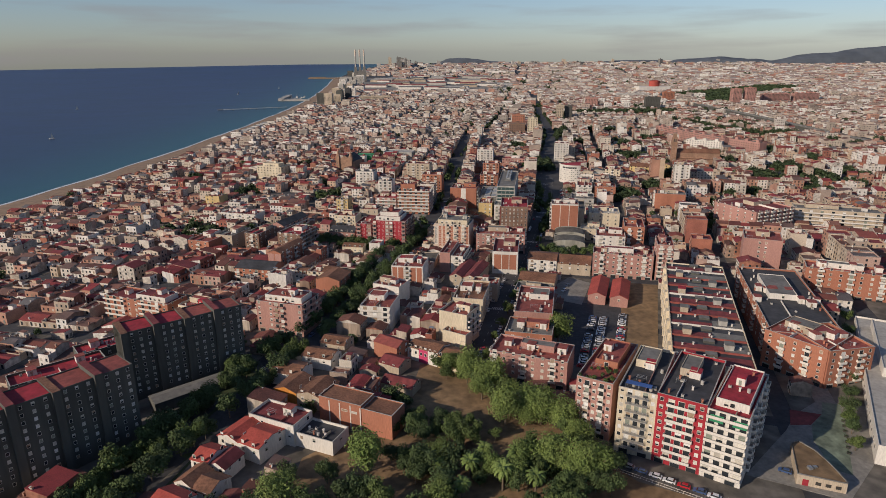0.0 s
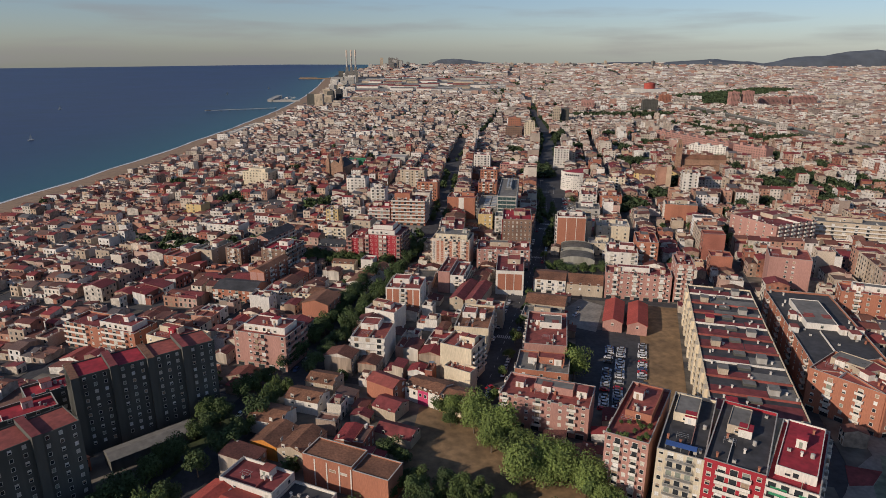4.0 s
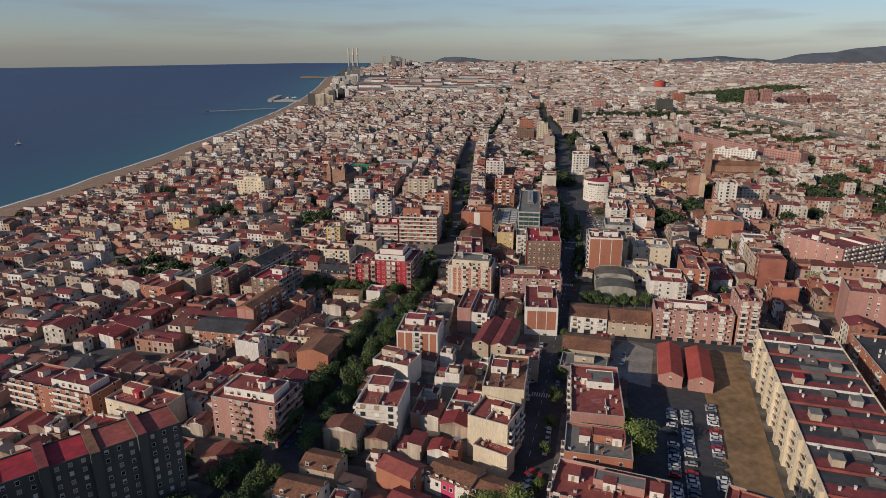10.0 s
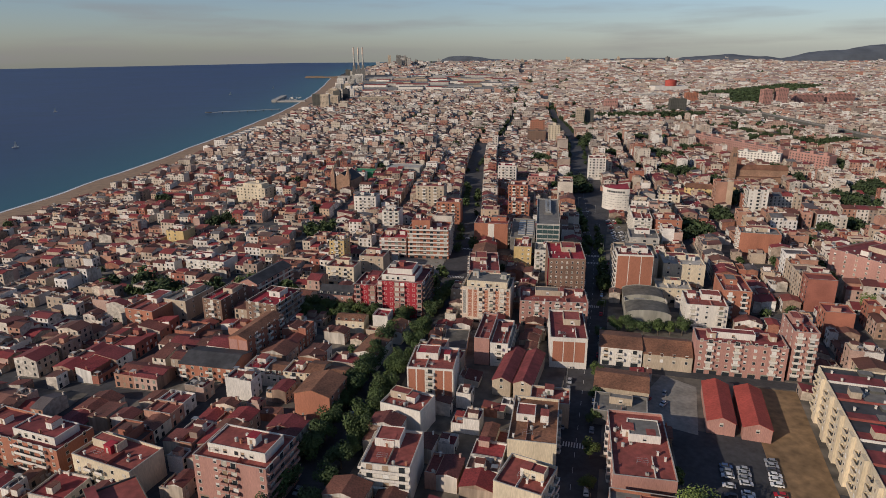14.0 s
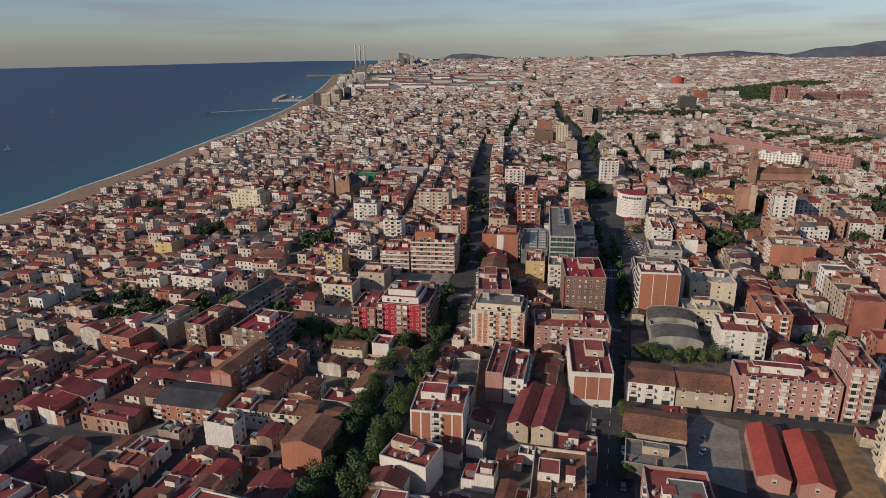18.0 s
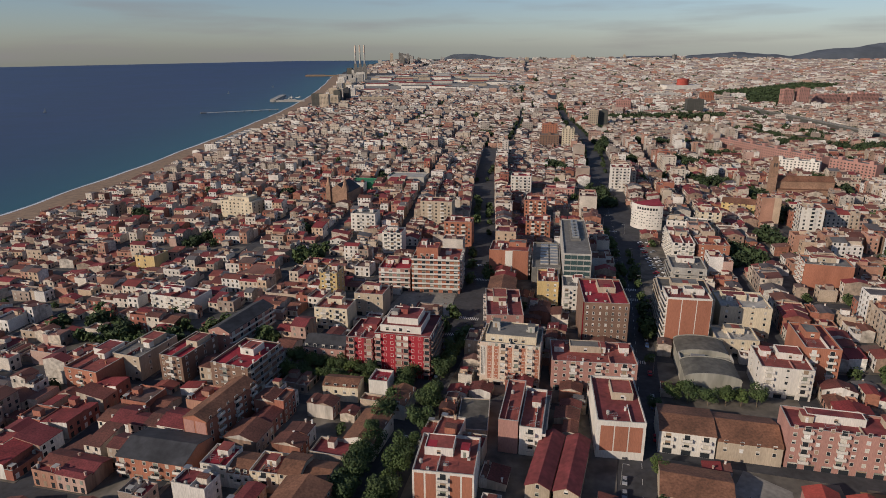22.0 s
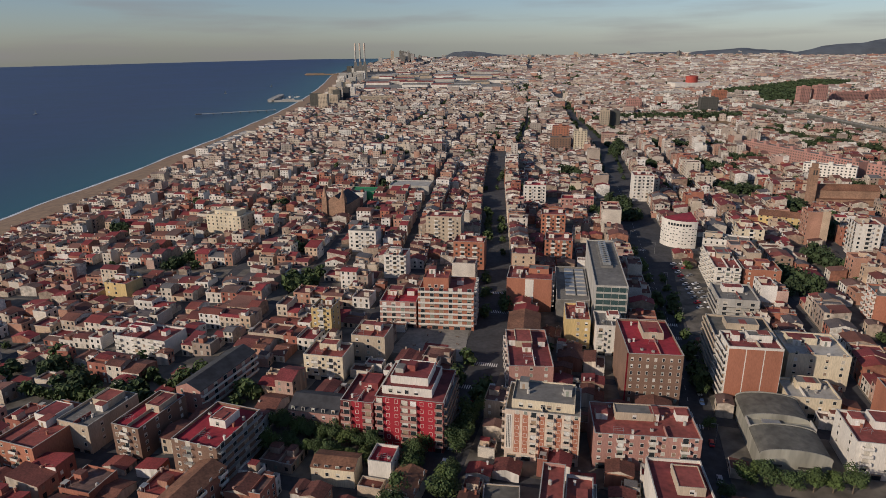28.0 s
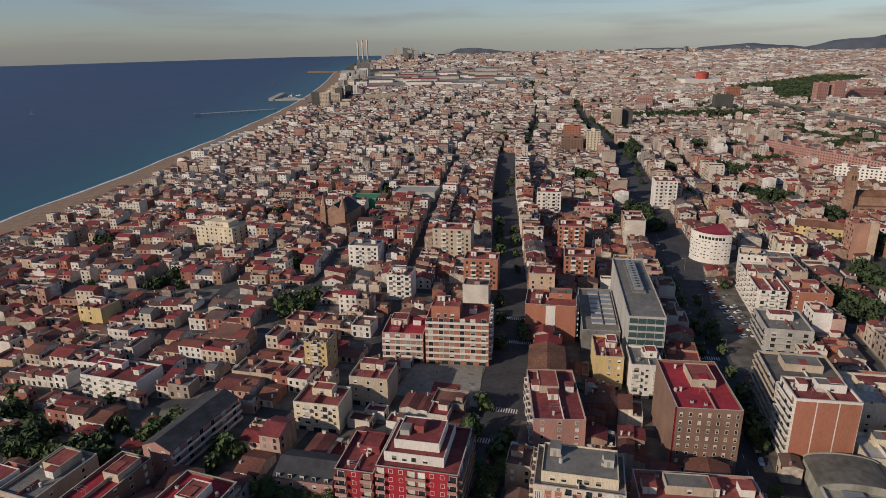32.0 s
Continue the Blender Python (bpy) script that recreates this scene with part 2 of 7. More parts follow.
class MB:
    """Collects boxes and faces for one mesh."""

    def __init__(self):
        self.v, self.f, self.m = [], [], []

    def face(self, pts, m=0):
        n = len(self.v)
        self.v.extend(pts)
        self.f.append(tuple(range(n, n + len(pts))))
        self.m.append(m)
        return self

    def box(self, x0, x1, y0, y1, z0, z1, m=0, top=None, bottom=True):
        n = len(self.v)
        self.v.extend([(x0, y0, z0), (x1, y0, z0), (x1, y1, z0), (x0, y1, z0), (x0, y0, z1), (x1, y0, z1), (x1, y1, z1), (x0, y1, z1)])
        fs = [(0, 1, 5, 4), (1, 2, 6, 5), (2, 3, 7, 6), (3, 0, 4, 7), (4, 5, 6, 7)] + ([(3, 2, 1, 0)] if bottom else [])
        for i, q in enumerate(fs):
            self.f.append(tuple(n + k for k in q))
            self.m.append(top if (i == 4 and top is not None) else m)
        return self

    def gable(self, x0, x1, y0, y1, z, rise, m=0, wall=1, axis="y", over=0.4, thick=0.18):
        """A pitched roof with its ridge along axis, eaves overhanging, and the two gable walls."""
        def P(a, b, c):
            return (a, b, c) if axis == "y" else (b, a, c)
        if axis != "y":
            x0, x1, y0, y1 = y0, y1, x0, x1
        xm = (x0 + x1) / 2
        k = rise / max(0.1, xm - x0)
        for s0, xe in ((1, x0 - over), (-1, x1 + over)):
            ze = z - k * over
            lo = [P(xe, y0 - 0.15, ze), P(xm, y0 - 0.15, z + rise), P(xm, y1 + 0.15, z + rise), P(xe, y1 + 0.15, ze)]
            hi = [(a, b, c + thick) for a, b, c in lo]
            flip = (s0 == -1) != (axis != "y")
            n = len(self.v)
            self.v.extend(lo + hi)
            for q in ((0, 1, 2, 3), (4, 5, 6, 7), (0, 1, 5, 4), (1, 2, 6, 5), (2, 3, 7, 6), (3, 0, 4, 7)):
                self.f.append(tuple(n + i for i in (q if flip else q[::-1])))
                self.m.append(m)
        for y in (y0, y1):
            self.face([P(x0, y, z), P(x1, y, z), P(xm, y, z + rise)], wall)
        return self

    def tub(self, x0, x1, y0, y1, z0, h, wall=0, roof=1, par=0.9, t=0.25):
        """Four walls with a flat roof at h behind a parapet."""
        H = h + par
        for a, b in (((x0, y0), (x1, y0)), ((x1, y0), (x1, y1)), ((x1, y1), (x0, y1)), ((x0, y1), (x0, y0))):
            self.face([(*a, z0), (*b, z0), (*b, H), (*a, H)], wall)
        i0, i1, j0, j1 = x0 + t, x1 - t, y0 + t, y1 - t
        o = [(x0, y0), (x1, y0), (x1, y1), (x0, y1)]
        i = [(i0, j0), (i1, j0), (i1, j1), (i0, j1)]
        for k in range(4):
            k2 = (k + 1) % 4
            self.face([(*o[k], H), (*o[k2], H), (*i[k2], H), (*i[k], H)], wall)
            self.face([(*i[k], H), (*i[k2], H), (*i[k2], h), (*i[k], h)], wall)
        self.face([(*p, h) for p in i], roof)
        return self

    def cyl(self, x, y, z0, z1, r0, r1=None, n=10, m=0):
        r1 = r0 if r1 is None else r1
        k = len(self.v)
        for i in range(n):
            a = 2 * math.pi * i / n
            self.v.append((x + r0 * math.cos(a), y + r0 * math.sin(a), z0))
            self.v.append((x + r1 * math.cos(a), y + r1 * math.sin(a), z1))
        for i in range(n):
            j = (i + 1) % n
            self.f.append((k + 2 * i, k + 2 * j, k + 2 * j + 1, k + 2 * i + 1))
            self.m.append(m)
        self.f.append(tuple(k + 2 * i + 1 for i in range(n)))
        self.m.append(m)
        return self

    def turned(self, q, M4):
        """Adds another MB, moved by a matrix."""
        n = len(self.v)
        self.v.extend(tuple(M4 @ Vector(p)) for p in q.v)
        self.f.extend(tuple(n + i for i in f) for f in q.f)
        self.m.extend(q.m)
        return self

    def weld(self):
        """Joins the corners that coincide, so that a body is one piece."""
        seen, idx, vs = {}, [], []
        for p in self.v:
            k = (round(p[0], 3), round(p[1], 3), round(p[2], 3))
            if k not in seen:
                seen[k] = len(vs)
                vs.append(p)
            idx.append(seen[k])
        self.v, self.f = vs, [tuple(idx[i] for i in f) for f in self.f]
        return self

    def mesh(self, name, mats):
        if name not in ("crown", "town_houses", "distant_houses", "water", "ground"):
            self.weld()
        me = bpy.data.meshes.new(name)
        me.from_pydata(self.v, [], self.f)
        for k in mats:
            me.materials.append(M[k] if isinstance(k, str) else k)
        me.polygons.foreach_set("material_index", self.m)
        me.update()
        return me


def part(name, data, mats, parent, label="", at=None):
    """Links a MB or a mesh as one mesh object under a thing or a part."""
    ob = new(name, data.mesh(name, mats) if isinstance(data, MB) else data)
    ob.parent = parent
    if at is not None:
        ob.matrix_basis = at
    if label:
        ob["label"] = label
    return ob


def thing(name, x, y, z, rz, label, category, group=""):
    ob = new(name)
    ob.empty_display_size = 1
    ob.matrix_basis = pose(x, y, z, 0, 0, rz)
    return tagged(ob, label, category, group)


# ---- lie of the land ----
COAST_Y = [-1500, 400, 725, 787, 900, 1000, 1115, 1294, 1460, 1660, 1940, 2470, 3000, 3500, 4000, 4500, 5200]
COAST_X = [-640, -474, -408, -396, -373, -360, -342, -323, -304, -288, -267, -250, -248, -255, -205, -75, 120]
SEA = -20.0


def coast(y):
    return float(np.interp(y, COAST_Y, COAST_X))


def rise(y):
    return 74 * max(0.0, (y - 1900) / 2900) ** 2


def sea_z(x, y):
    """The far sea climbs to the horizon, less so away from the shore."""
    return SEA + rise(y) * float(np.interp(x, [-3600, -600], [0.45, 1.0]))


def land(x, y):
    d = x - coast(y)
    z = float(np.interp(d, [-60, -8, 0, 46, 60, 240, 370, 470, 800, 1500, 3500], [-26, -22, SEA + 0.1, -17.5, -17, -8, -2, 0, 6, 14, 26]))
    if -90 < x < 210 and y < 640:
        z = 0.0 if d > 340 else z
    k = float(np.interp(y, [1200, 2600, 4200], [1.0, 0.55, 0.28])) if d > 60 else 1.0
    z = SEA + (z - SEA) * k if d > 460 else (z * k + SEA * (1 - k) if d > 60 else z)
    return z + rise(y)


XS = np.unique(np.concatenate([np.arange(-640, 800, 20), np.arange(800, 4801, 100)])).astype(float)
YS = np.unique(np.concatenate([np.arange(-900, 1400, 25), np.arange(1400, 4851, 75)])).astype(float)
ZT = np.array([[land(x, y) for x in XS] for y in YS])


def ground_z(x, y):
    i = int(np.clip(np.searchsorted(XS, x) - 1, 0, len(XS) - 2))
    j = int(np.clip(np.searchsorted(YS, y) - 1, 0, len(YS) - 2))
    a = (x - XS[i]) / (XS[i + 1] - XS[i])
    b = (y - YS[j]) / (YS[j + 1] - YS[j])
    return float((ZT[j, i] * (1 - a) + ZT[j, i + 1] * a) * (1 - b) + (ZT[j + 1, i] * (1 - a) + ZT[j + 1, i + 1] * a) * b)


# street frame: s runs along the main street, u across it
_x, _y = 39.4, 259.5
PTS = {0: (39.4, 259.5, 21.0)}
for k in range(1, 520):
    a = radians(float(np.interp(k * 10 - 5, [0, 150, 260, 330, 700, 1000, 1600], [21, 20.5, 19, 15.2, 15, 13, 12.5])))
    _x, _y = _x + 10 * math.sin(a), _y + 10 * math.cos(a)
    PTS[k] = (_x, _y, math.degrees(a))
_x, _y = 39.4, 259.5
for k in range(-1, -90, -1):
    a = radians(21.0)
    _x, _y = _x - 10 * math.sin(a), _y - 10 * math.cos(a)
    PTS[k] = (_x, _y, 21.0)


def grid(u, s):
    """The place (x, y) and the heading in degrees of the street frame."""
    k = int(math.floor(s / 10))
    f = s / 10 - k
    k = max(-89, min(518, k))
    p, q = PTS[k], PTS[k + 1]
    x, y, a = p[0] + (q[0] - p[0]) * f, p[1] + (q[1] - p[1]) * f, p[2] + (q[2] - p[2]) * f
    return x + u * math.cos(radians(a)), y - u * math.sin(radians(a)), a


# ---- ground and sea ----
g = MB()
nx = len(XS)
g.v = [(float(x), float(y), float(ZT[j, i])) for j, y in enumerate(YS) for i, x in enumerate(XS)]
g.f = [(j * nx + i, j * nx + i + 1, (j + 1) * nx + i + 1, (j + 1) * nx + i) for j in range(len(YS) - 1) for i in range(nx - 1)]
g.m = [0] * len(g.f)
ground = tagged(new("ground", g.mesh("ground", ["asphalt"])), "dark asphalt streets and town ground running to the horizon", "ground", kind="structure")

sx = [-4700, -3800, -3000, -2400, -1900, -1500, -1200, -950, -750, -600, -480, -380, -300, -220, -150, -100, -60, -35, -15, -4, 8, 30]
sm = MB()
sy = sorted({float(v) for v in YS[::2]} | {4850.0})
sm.v = [(coast(y) + d, y, sea_z(coast(y) + d, y)) for y in sy for d in sx]
sm.f = [(j * len(sx) + i, j * len(sx) + i + 1, (j + 1) * len(sx) + i + 1, (j + 1) * len(sx) + i) for j in range(len(sy) - 1) for i in range(len(sx) - 1)]
sm.m = [0] * len(sm.f)
sea = tagged(new("water", sm.mesh("water", ["sea"])), "calm dark blue sea turning teal by the shore", "sea", kind="structure")
sh = sea.data.attributes.new("shallow", "FLOAT", "POINT")
sh.data.foreach_set("value", [float(np.interp(d, [-450, -200, -60, 0, 30], [0, 0.2, 0.7, 1, 1])) for y in sy for d in sx])


def ribbon(name, d0, d1, lift, material, label, category, y0=-400, y1=3700, wob=0.0):
    b = MB()
    ys = np.arange(y0, y1 + 1, 20.0)
    for y in ys:
        for d in (d0 - wob * math.sin(y * 0.031) * math.sin(y * 0.0117), d1 + wob * math.sin(y * 0.023 + 2)):
            x = coast(y) + d
            b.v.append((x, y, max(ground_z(x, y), SEA + rise(y)) + lift))
    b.f = [(2 * i, 2 * i + 1, 2 * i + 3, 2 * i + 2) for i in range(len(ys) - 1)]
    b.m = [0] * len(b.f)
    return tagged(new(name, b.mesh(name, [material])), label, category, kind="structure")


ribbon("beach", -6, 47, 0.3, "sand", "long brown sand beach beside the sea", "beach", wob=3.0)
ribbon("surf", -9, -3, 0.36, "foam", "thin white line of surf on the beach", "surf", wob=2.0)


def slab(name, u0, u1, s0, s1, h, material, label, category, fn=None, join=None):
    """A kerbed slab over a patch of the street frame."""
    n = max(2, int(abs(u1 - u0) / 20) + 1)
    m = max(2, int(abs(s1 - s0) / 20) + 1)
    b = MB()
    for j in range(m + 1):
        for i in range(n + 1):
            s = s0 + (s1 - s0) * j / m
            a, c = (fn(s) if fn else (u0, u1))
            x, y, _ = grid(a + (c - a) * i / n, s)
            b.v.append((x, y, ground_z(x, y) + h))
    for j in range(m):
        for i in range(n):
            k = j * (n + 1) + i
            b.f.append((k, k + 1, k + n + 2, k + n + 1))
    rim = [i for i in range(n + 1)] + [j * (n + 1) + n for j in range(1, m + 1)] + [m * (n + 1) + i for i in range(n - 1, -1, -1)] + [j * (n + 1) for j in range(m - 1, 0, -1)]
    k0 = len(b.v)
    b.v.extend((b.v[i][0], b.v[i][1], b.v[i][2] - h - 0.3) for i in rim)
    for i in range(len(rim)):
        j = (i + 1) % len(rim)
        b.f.append((k0 + i, k0 + j, rim[j], rim[i]))
    b.m = [0] * len(b.f)
    if join is not None:
        return join.turned(b, Matrix.Identity(4))
    return tagged(new(name, b.mesh(name, [material])), label, category, kind="structure")


# ---- windows and balconies ----
WIN = {}


def window_mesh(w, h, kind):
    """A framed window, its pane set back, facing -y, with its sill at z 0. kind: 0 bare, 1 blind half down, 2 blind down, 3 shop."""
    key = (round(w, 1), round(h, 1), kind)
    if key not in WIN:
        b, f = MB(), 0.1
        x, i = w / 2, w / 2 - f
        mid = h * {0: 0.97, 1: 0.5, 2: 0.08, 3: 0.8}[kind]
        b.v = [(-x, -0.07, -f), (x, -0.07, -f), (x, -0.07, h), (-x, -0.07, h), (-x, 0.01, -f), (x, 0.01, -f), (x, 0.01, h), (-x, 0.01, h),
               (-i, -0.07, 0), (i, -0.07, 0), (i, -0.07, h - f), (-i, -0.07, h - f), (-i, -0.02, 0), (i, -0.02, 0), (i, -0.02, h - f), (-i, -0.02, h - f),
               (-i, -0.02, mid - f), (i, -0.02, mid - f)]
        b.f = [(0, 1, 9, 8), (1, 2, 10, 9), (2, 3, 11, 10), (3, 0, 8, 11), (4, 5, 1, 0), (5, 6, 2, 1), (6, 7, 3, 2), (7, 4, 0, 3),
               (8, 9, 13, 12), (9, 10, 14, 17, 13), (10, 11, 15, 14), (11, 8, 12, 16, 15), (12, 13, 17, 16), (16, 17, 14, 15)]
        b.m = [0] * 12 + [1, 2]
        WIN[key] = b.mesh("window", ["white" if kind != 3 else "metal", "glass", "shutter"])
    return WIN[key]


BAL = {}


def balcony_mesh(w, depth, front, slabm="pale"):
    key = (round(w, 1), depth, front, slabm)
    if key not in BAL:
        b = MB()
        b.box(-w / 2, w / 2, -depth, 0, -0.18, 0, 0)
        if front == "rail":
            for z in (0.35, 0.65, 0.98):
                b.box(-w / 2, w / 2, -depth, -depth + 0.05, z, z + 0.06, 1)
                for x in (-w / 2, w / 2 - 0.05):
                    b.box(x, x + 0.05, -depth + 0.05, 0, z, z + 0.06, 1)
            for i in range(max(2, int(w / 1.2)) + 1):
                x = -w / 2 + i * (w - 0.05) / max(2, int(w / 1.2))
                b.box(x, x + 0.05, -depth + 0.01, -depth + 0.04, 0, 0.98, 1)
        else:
            b.box(-w / 2, w / 2, -depth, -depth + 0.12, 0, 0.95, 1)
            for x in (-w / 2, w / 2 - 0.12):
                b.box(x, x + 0.12, -depth + 0.12, 0, 0, 0.95, 1)
        BAL[key] = b.mesh("balcony", [slabm, "metal" if front == "rail" else front])
    return BAL[key]


def front(parent, corner, along, length, floors, z0, fh, pattern, rng, ww=1.3, wh=1.45, bal="white", bd=1.2, base=True, blank_low=0):
    """Windows and balconies over one face. corner: its left foot seen from outside; along: degrees of its run.
    pattern, one letter a bay: w window, d balcony with a glazed door, b the same in one run with its neighbours, . blank."""
    n = len(pattern)
    bay = length / n
    at = pose(corner[0], corner[1], 0, 0, 0, along)
    if parent.matrix_basis.translation.y > 600:
        wr, br = MB(), MB()
        for fl in range(max(0, blank_low), floors):
            z = z0 + fl * fh
            for i, c in enumerate(pattern):
                x = (i + 0.5) * bay
                if c == "w":
                    wr.box(x - ww / 2, x + ww / 2, -0.07, 0, z + 0.95, z + 0.95 + wh, rng.choice((0, 0, 1)), bottom=False)
                elif c in "db":
                    wd = bay if c == "b" else min(bay - 0.5, 3.4)
                    wr.box(x - min(1.0, bay * 0.3), x + min(1.0, bay * 0.3), -0.07, 0, z + 0.15, z + 2.3, rng.choice((0, 0, 1)), bottom=False)
                    br.box(x - wd / 2, x + wd / 2, -bd, -bd + 0.12, z - 0.18, z + 0.95, 0).box(x - wd / 2, x + wd / 2, -bd + 0.12, 0, z - 0.18, z, 0)
        if wr.v:
            tagged(part("window_grid", wr, ["glass", "shutter_far"], parent, at=at), "rows of small framed windows", kind="stuff")
        if br.v:
            tagged(part("balcony_front", br, ["pale" if bal == "rail" else bal], parent, at=at), "stacked balconies of the front", kind="stuff")
        return
    for fl in range(floors):
        z = z0 + fl * fh
        if fl < blank_low:
            continue
        i = 0
        while i < n:
            c = pattern[i]
            x = (i + 0.5) * bay
            if c == "w":
                part("window", window_mesh(ww, wh, rng.choice((0, 1, 1, 2))), None, parent, at=at @ Matrix.Translation((x, 0, z + 0.95)))
            elif c == "d":
                part("balcony", balcony_mesh(min(bay - 0.5, 3.4), bd, bal), None, parent, at=at @ Matrix.Translation((x, 0, z)))
                part("window", window_mesh(min(2.0, bay - 0.9), 2.2, rng.choice((0, 1, 2))), None, parent, at=at @ Matrix.Translation((x, 0, z + 0.15)))
            elif c == "b":
                j = i
                while j < n and pattern[j] == "b":
                    j += 1
                wd = (j - i) * bay
                part("balcony", balcony_mesh(wd - 0.3, bd, bal), None, parent, at=at @ Matrix.Translation(((i + j) * bay / 2, 0, z)))
                for k in range(i, j):
                    part("window", window_mesh(min(2.2, bay - 0.8), 2.2, rng.choice((0, 0, 1, 2))), None, parent, at=at @ Matrix.Translation(((k + 0.5) * bay, 0, z + 0.15)))
                i = j - 1
            i += 1
    if base:
        m = max(2, int(length / 5))
        for k in range(m):
            part("shopfront", window_mesh(min(3.2, length / m - 0.8), 2.6, 3), None, parent, at=at @ Matrix.Translation(((k + 0.5) * length / m, 0, z0 - fh - 0.1)))


def roof_clutter(parent, x0, x1, y0, y1, h, rng, n=6):
    """Small roof things: chimney stacks, tanks, cooling units, aerials."""
    for _ in range(n):
        x, y = rng.uniform(x0 + 1, x1 - 1), rng.uniform(y0 + 1, y1 - 1)
        k = rng.random()
        b = MB()
        if k < 0.45:
            b.box(-0.3, 0.3, -0.3, 0.3, 0, 1.3, 0).box(-0.42, 0.42, -0.42, 0.42, 1.3, 1.45, 0)
            part("chimney", b, ["white" if rng.random() < 0.5 else "brick"], parent, at=Matrix.Translation((x, y, h)))
        elif k < 0.75:
            b.box(-0.5, 0.5, -0.35, 0.35, 0.1, 0.95, 0).cyl(0, 0, 0.95, 1.0, 0.28, 0.28, 10, 1)
            part("cooling_unit", b, ["pale", "dark"], parent, at=Matrix.Translation((x, y, h)))
        else:
            b.cyl(0, 0, 0, 1.3, 0.6, 0.6, 10, 0).cyl(0, 0, 1.3, 1.5, 0.6, 0.15, 10, 0)
            part("water_tank", b, ["pale"], parent, at=Matrix.Translation((x, y, h)))


def apartment(P, ang, w, d, h, floors, wall="beige", roof="terrace", S="www", W="", E="", N="", label="", name="apartment_building", fh=2.95, z=None,
              bal="white", attic=None, heads=1, clutter=5, par=1.0, seed=1, gable=None, party=None, base=True, ww=1.3, headm="white", headroof="terrace", wbal=None):
    """A block of flats. P: the foot of its left front corner; ang: degrees of its front; w, d, h: width, depth, height of the roof."""
    rng = random.Random(seed)
    z = ground_z(*P) if z is None else z
    t = thing(name, P[0], P[1], z, ang, label, "building")
    b = MB()
    if gable:
        for a, c, k in (((0, 0), (w, 0), 0), ((w, 0), (w, d), 1), ((w, d), (0, d), 0), ((0, d), (0, 0), 1)):
            b.face([(*a, -3), (*c, -3), (*c, h), (*a, h)], k)
        part("wall", b, [wall, party or wall], t)
        part("roof", MB().gable(0, w, 0, d, h, gable[1], 0, 1, gable[0]), [roof, party or wall], t)
    else:
        b.tub(0, w, 0, d, -3, h, 0, 1, par)
        part("wall", b, [wall, roof], t)
        part("coping", MB().box(-0.06, w + 0.06, -0.06, 0.3, h + par, h + par + 0.08).box(-0.06, w + 0.06, d - 0.3, d + 0.06, h + par, h + par + 0.08)
             .box(-0.06, 0.3, 0.3, d - 0.3, h + par, h + par + 0.08).box(w - 0.3, w + 0.06, 0.3, d - 0.3, h + par, h + par + 0.08), ["pale"], t)
    g0 = max(2.8, h - floors * fh)
    if S:
        front(t, (0, 0), 0, w, floors, g0, fh, S, rng, ww=ww, bal=bal, base=base)
    if E and (P[0] < 70 or P[1] < 230):
        front(t, (w, 0), 90, d, floors, g0, fh, E, rng, ww=ww, bal=wbal or bal, base=False)
    if W:
        front(t, (0, d), -90, d, floors, g0, fh, W, rng, ww=ww, bal=wbal or bal, base=False)
    if N:
        front(t, (w, d), 180, w, floors, g0, fh, N, rng, ww=ww, bal=bal, base=False)
    if attic:
        x0, x1, y0, y1, ah = attic[:5]
        part("attic", MB().tub(x0, x1, y0, y1, h, h + ah, 0, 1, 0.5), [attic[5] if len(attic) > 5 else wall, roof], t)
        a = part("attic_window", window_mesh(1.6, 1.6, 0), None, t, at=Matrix.Translation(((x0 + x1) / 2, y0, h + 0.7)))
        for k in range(1, int((x1 - x0) / 3.2)):
            part("attic_window", window_mesh(1.6, 1.6, 1), None, t, at=Matrix.Translation((x0 + k * 3.2, y0, h + 0.7))) if abs(x0 + k * 3.2 - (x0 + x1) / 2) > 1.8 else None
    if not gable:
        for k in range(heads):
            hw, hd, hh = rng.uniform(2.6, 4), rng.uniform(3, 5), rng.uniform(2.4, 3)
            hx = w * (k + 0.5) / heads + rng.uniform(-0.15, 0.15) * w / heads - hw / 2
            hy = d * rng.uniform(0.4, 0.6)
            hz = h + (attic[4] if attic and attic[0] < hx < attic[1] and attic[2] < hy < attic[3] else 0)
            s0 = part("stair_head", MB().box(0, hw, 0, hd, 0, hh, 0, 1).box(-0.15, hw + 0.15, -0.15, hd + 0.15, hh, hh + 0.15, 1), [headm, headroof], t, at=Matrix.Translation((hx, hy, hz)))
            part("door", MB().box(hw * 0.3, hw * 0.3 + 0.9, -0.05, 0, 0.05, 2.05), ["shutter"], s0)
        if clutter:
            q = MB()
            k = rng.uniform(0.3, 0.7) * w
            q.box(k - 0.1, k + 0.1, 0.25, min(d - 0.25, 3.2 if attic else d * rng.uniform(0.3, 0.6)), h, h + rng.choice((0.9, 1.3)), 0)
            part("roof_partition", q, [rng.choice(("white", "terrace", "pink", "beige"))], t)
            if not attic and d > 12 and w > 9:
                ww2, dd2 = rng.uniform(0.35, 0.55) * w, rng.uniform(0.25, 0.4) * d
                xx2, yy2 = rng.uniform(1, w - ww2 - 1), rng.uniform(0.45, 0.55) * d
                part("roof_room", MB().tub(xx2, xx2 + ww2, yy2, yy2 + dd2, h, h + 2.7, 0, 1, 0.3), [rng.choice(("white", "beige", wall)), rng.choice(("terrace", "maroon", "grey"))], t)
                part("window", window_mesh(1.4, 1.5, 1), None, t, at=Matrix.Translation((xx2 + ww2 / 2, yy2, h + 0.7)))
            fr = MB()
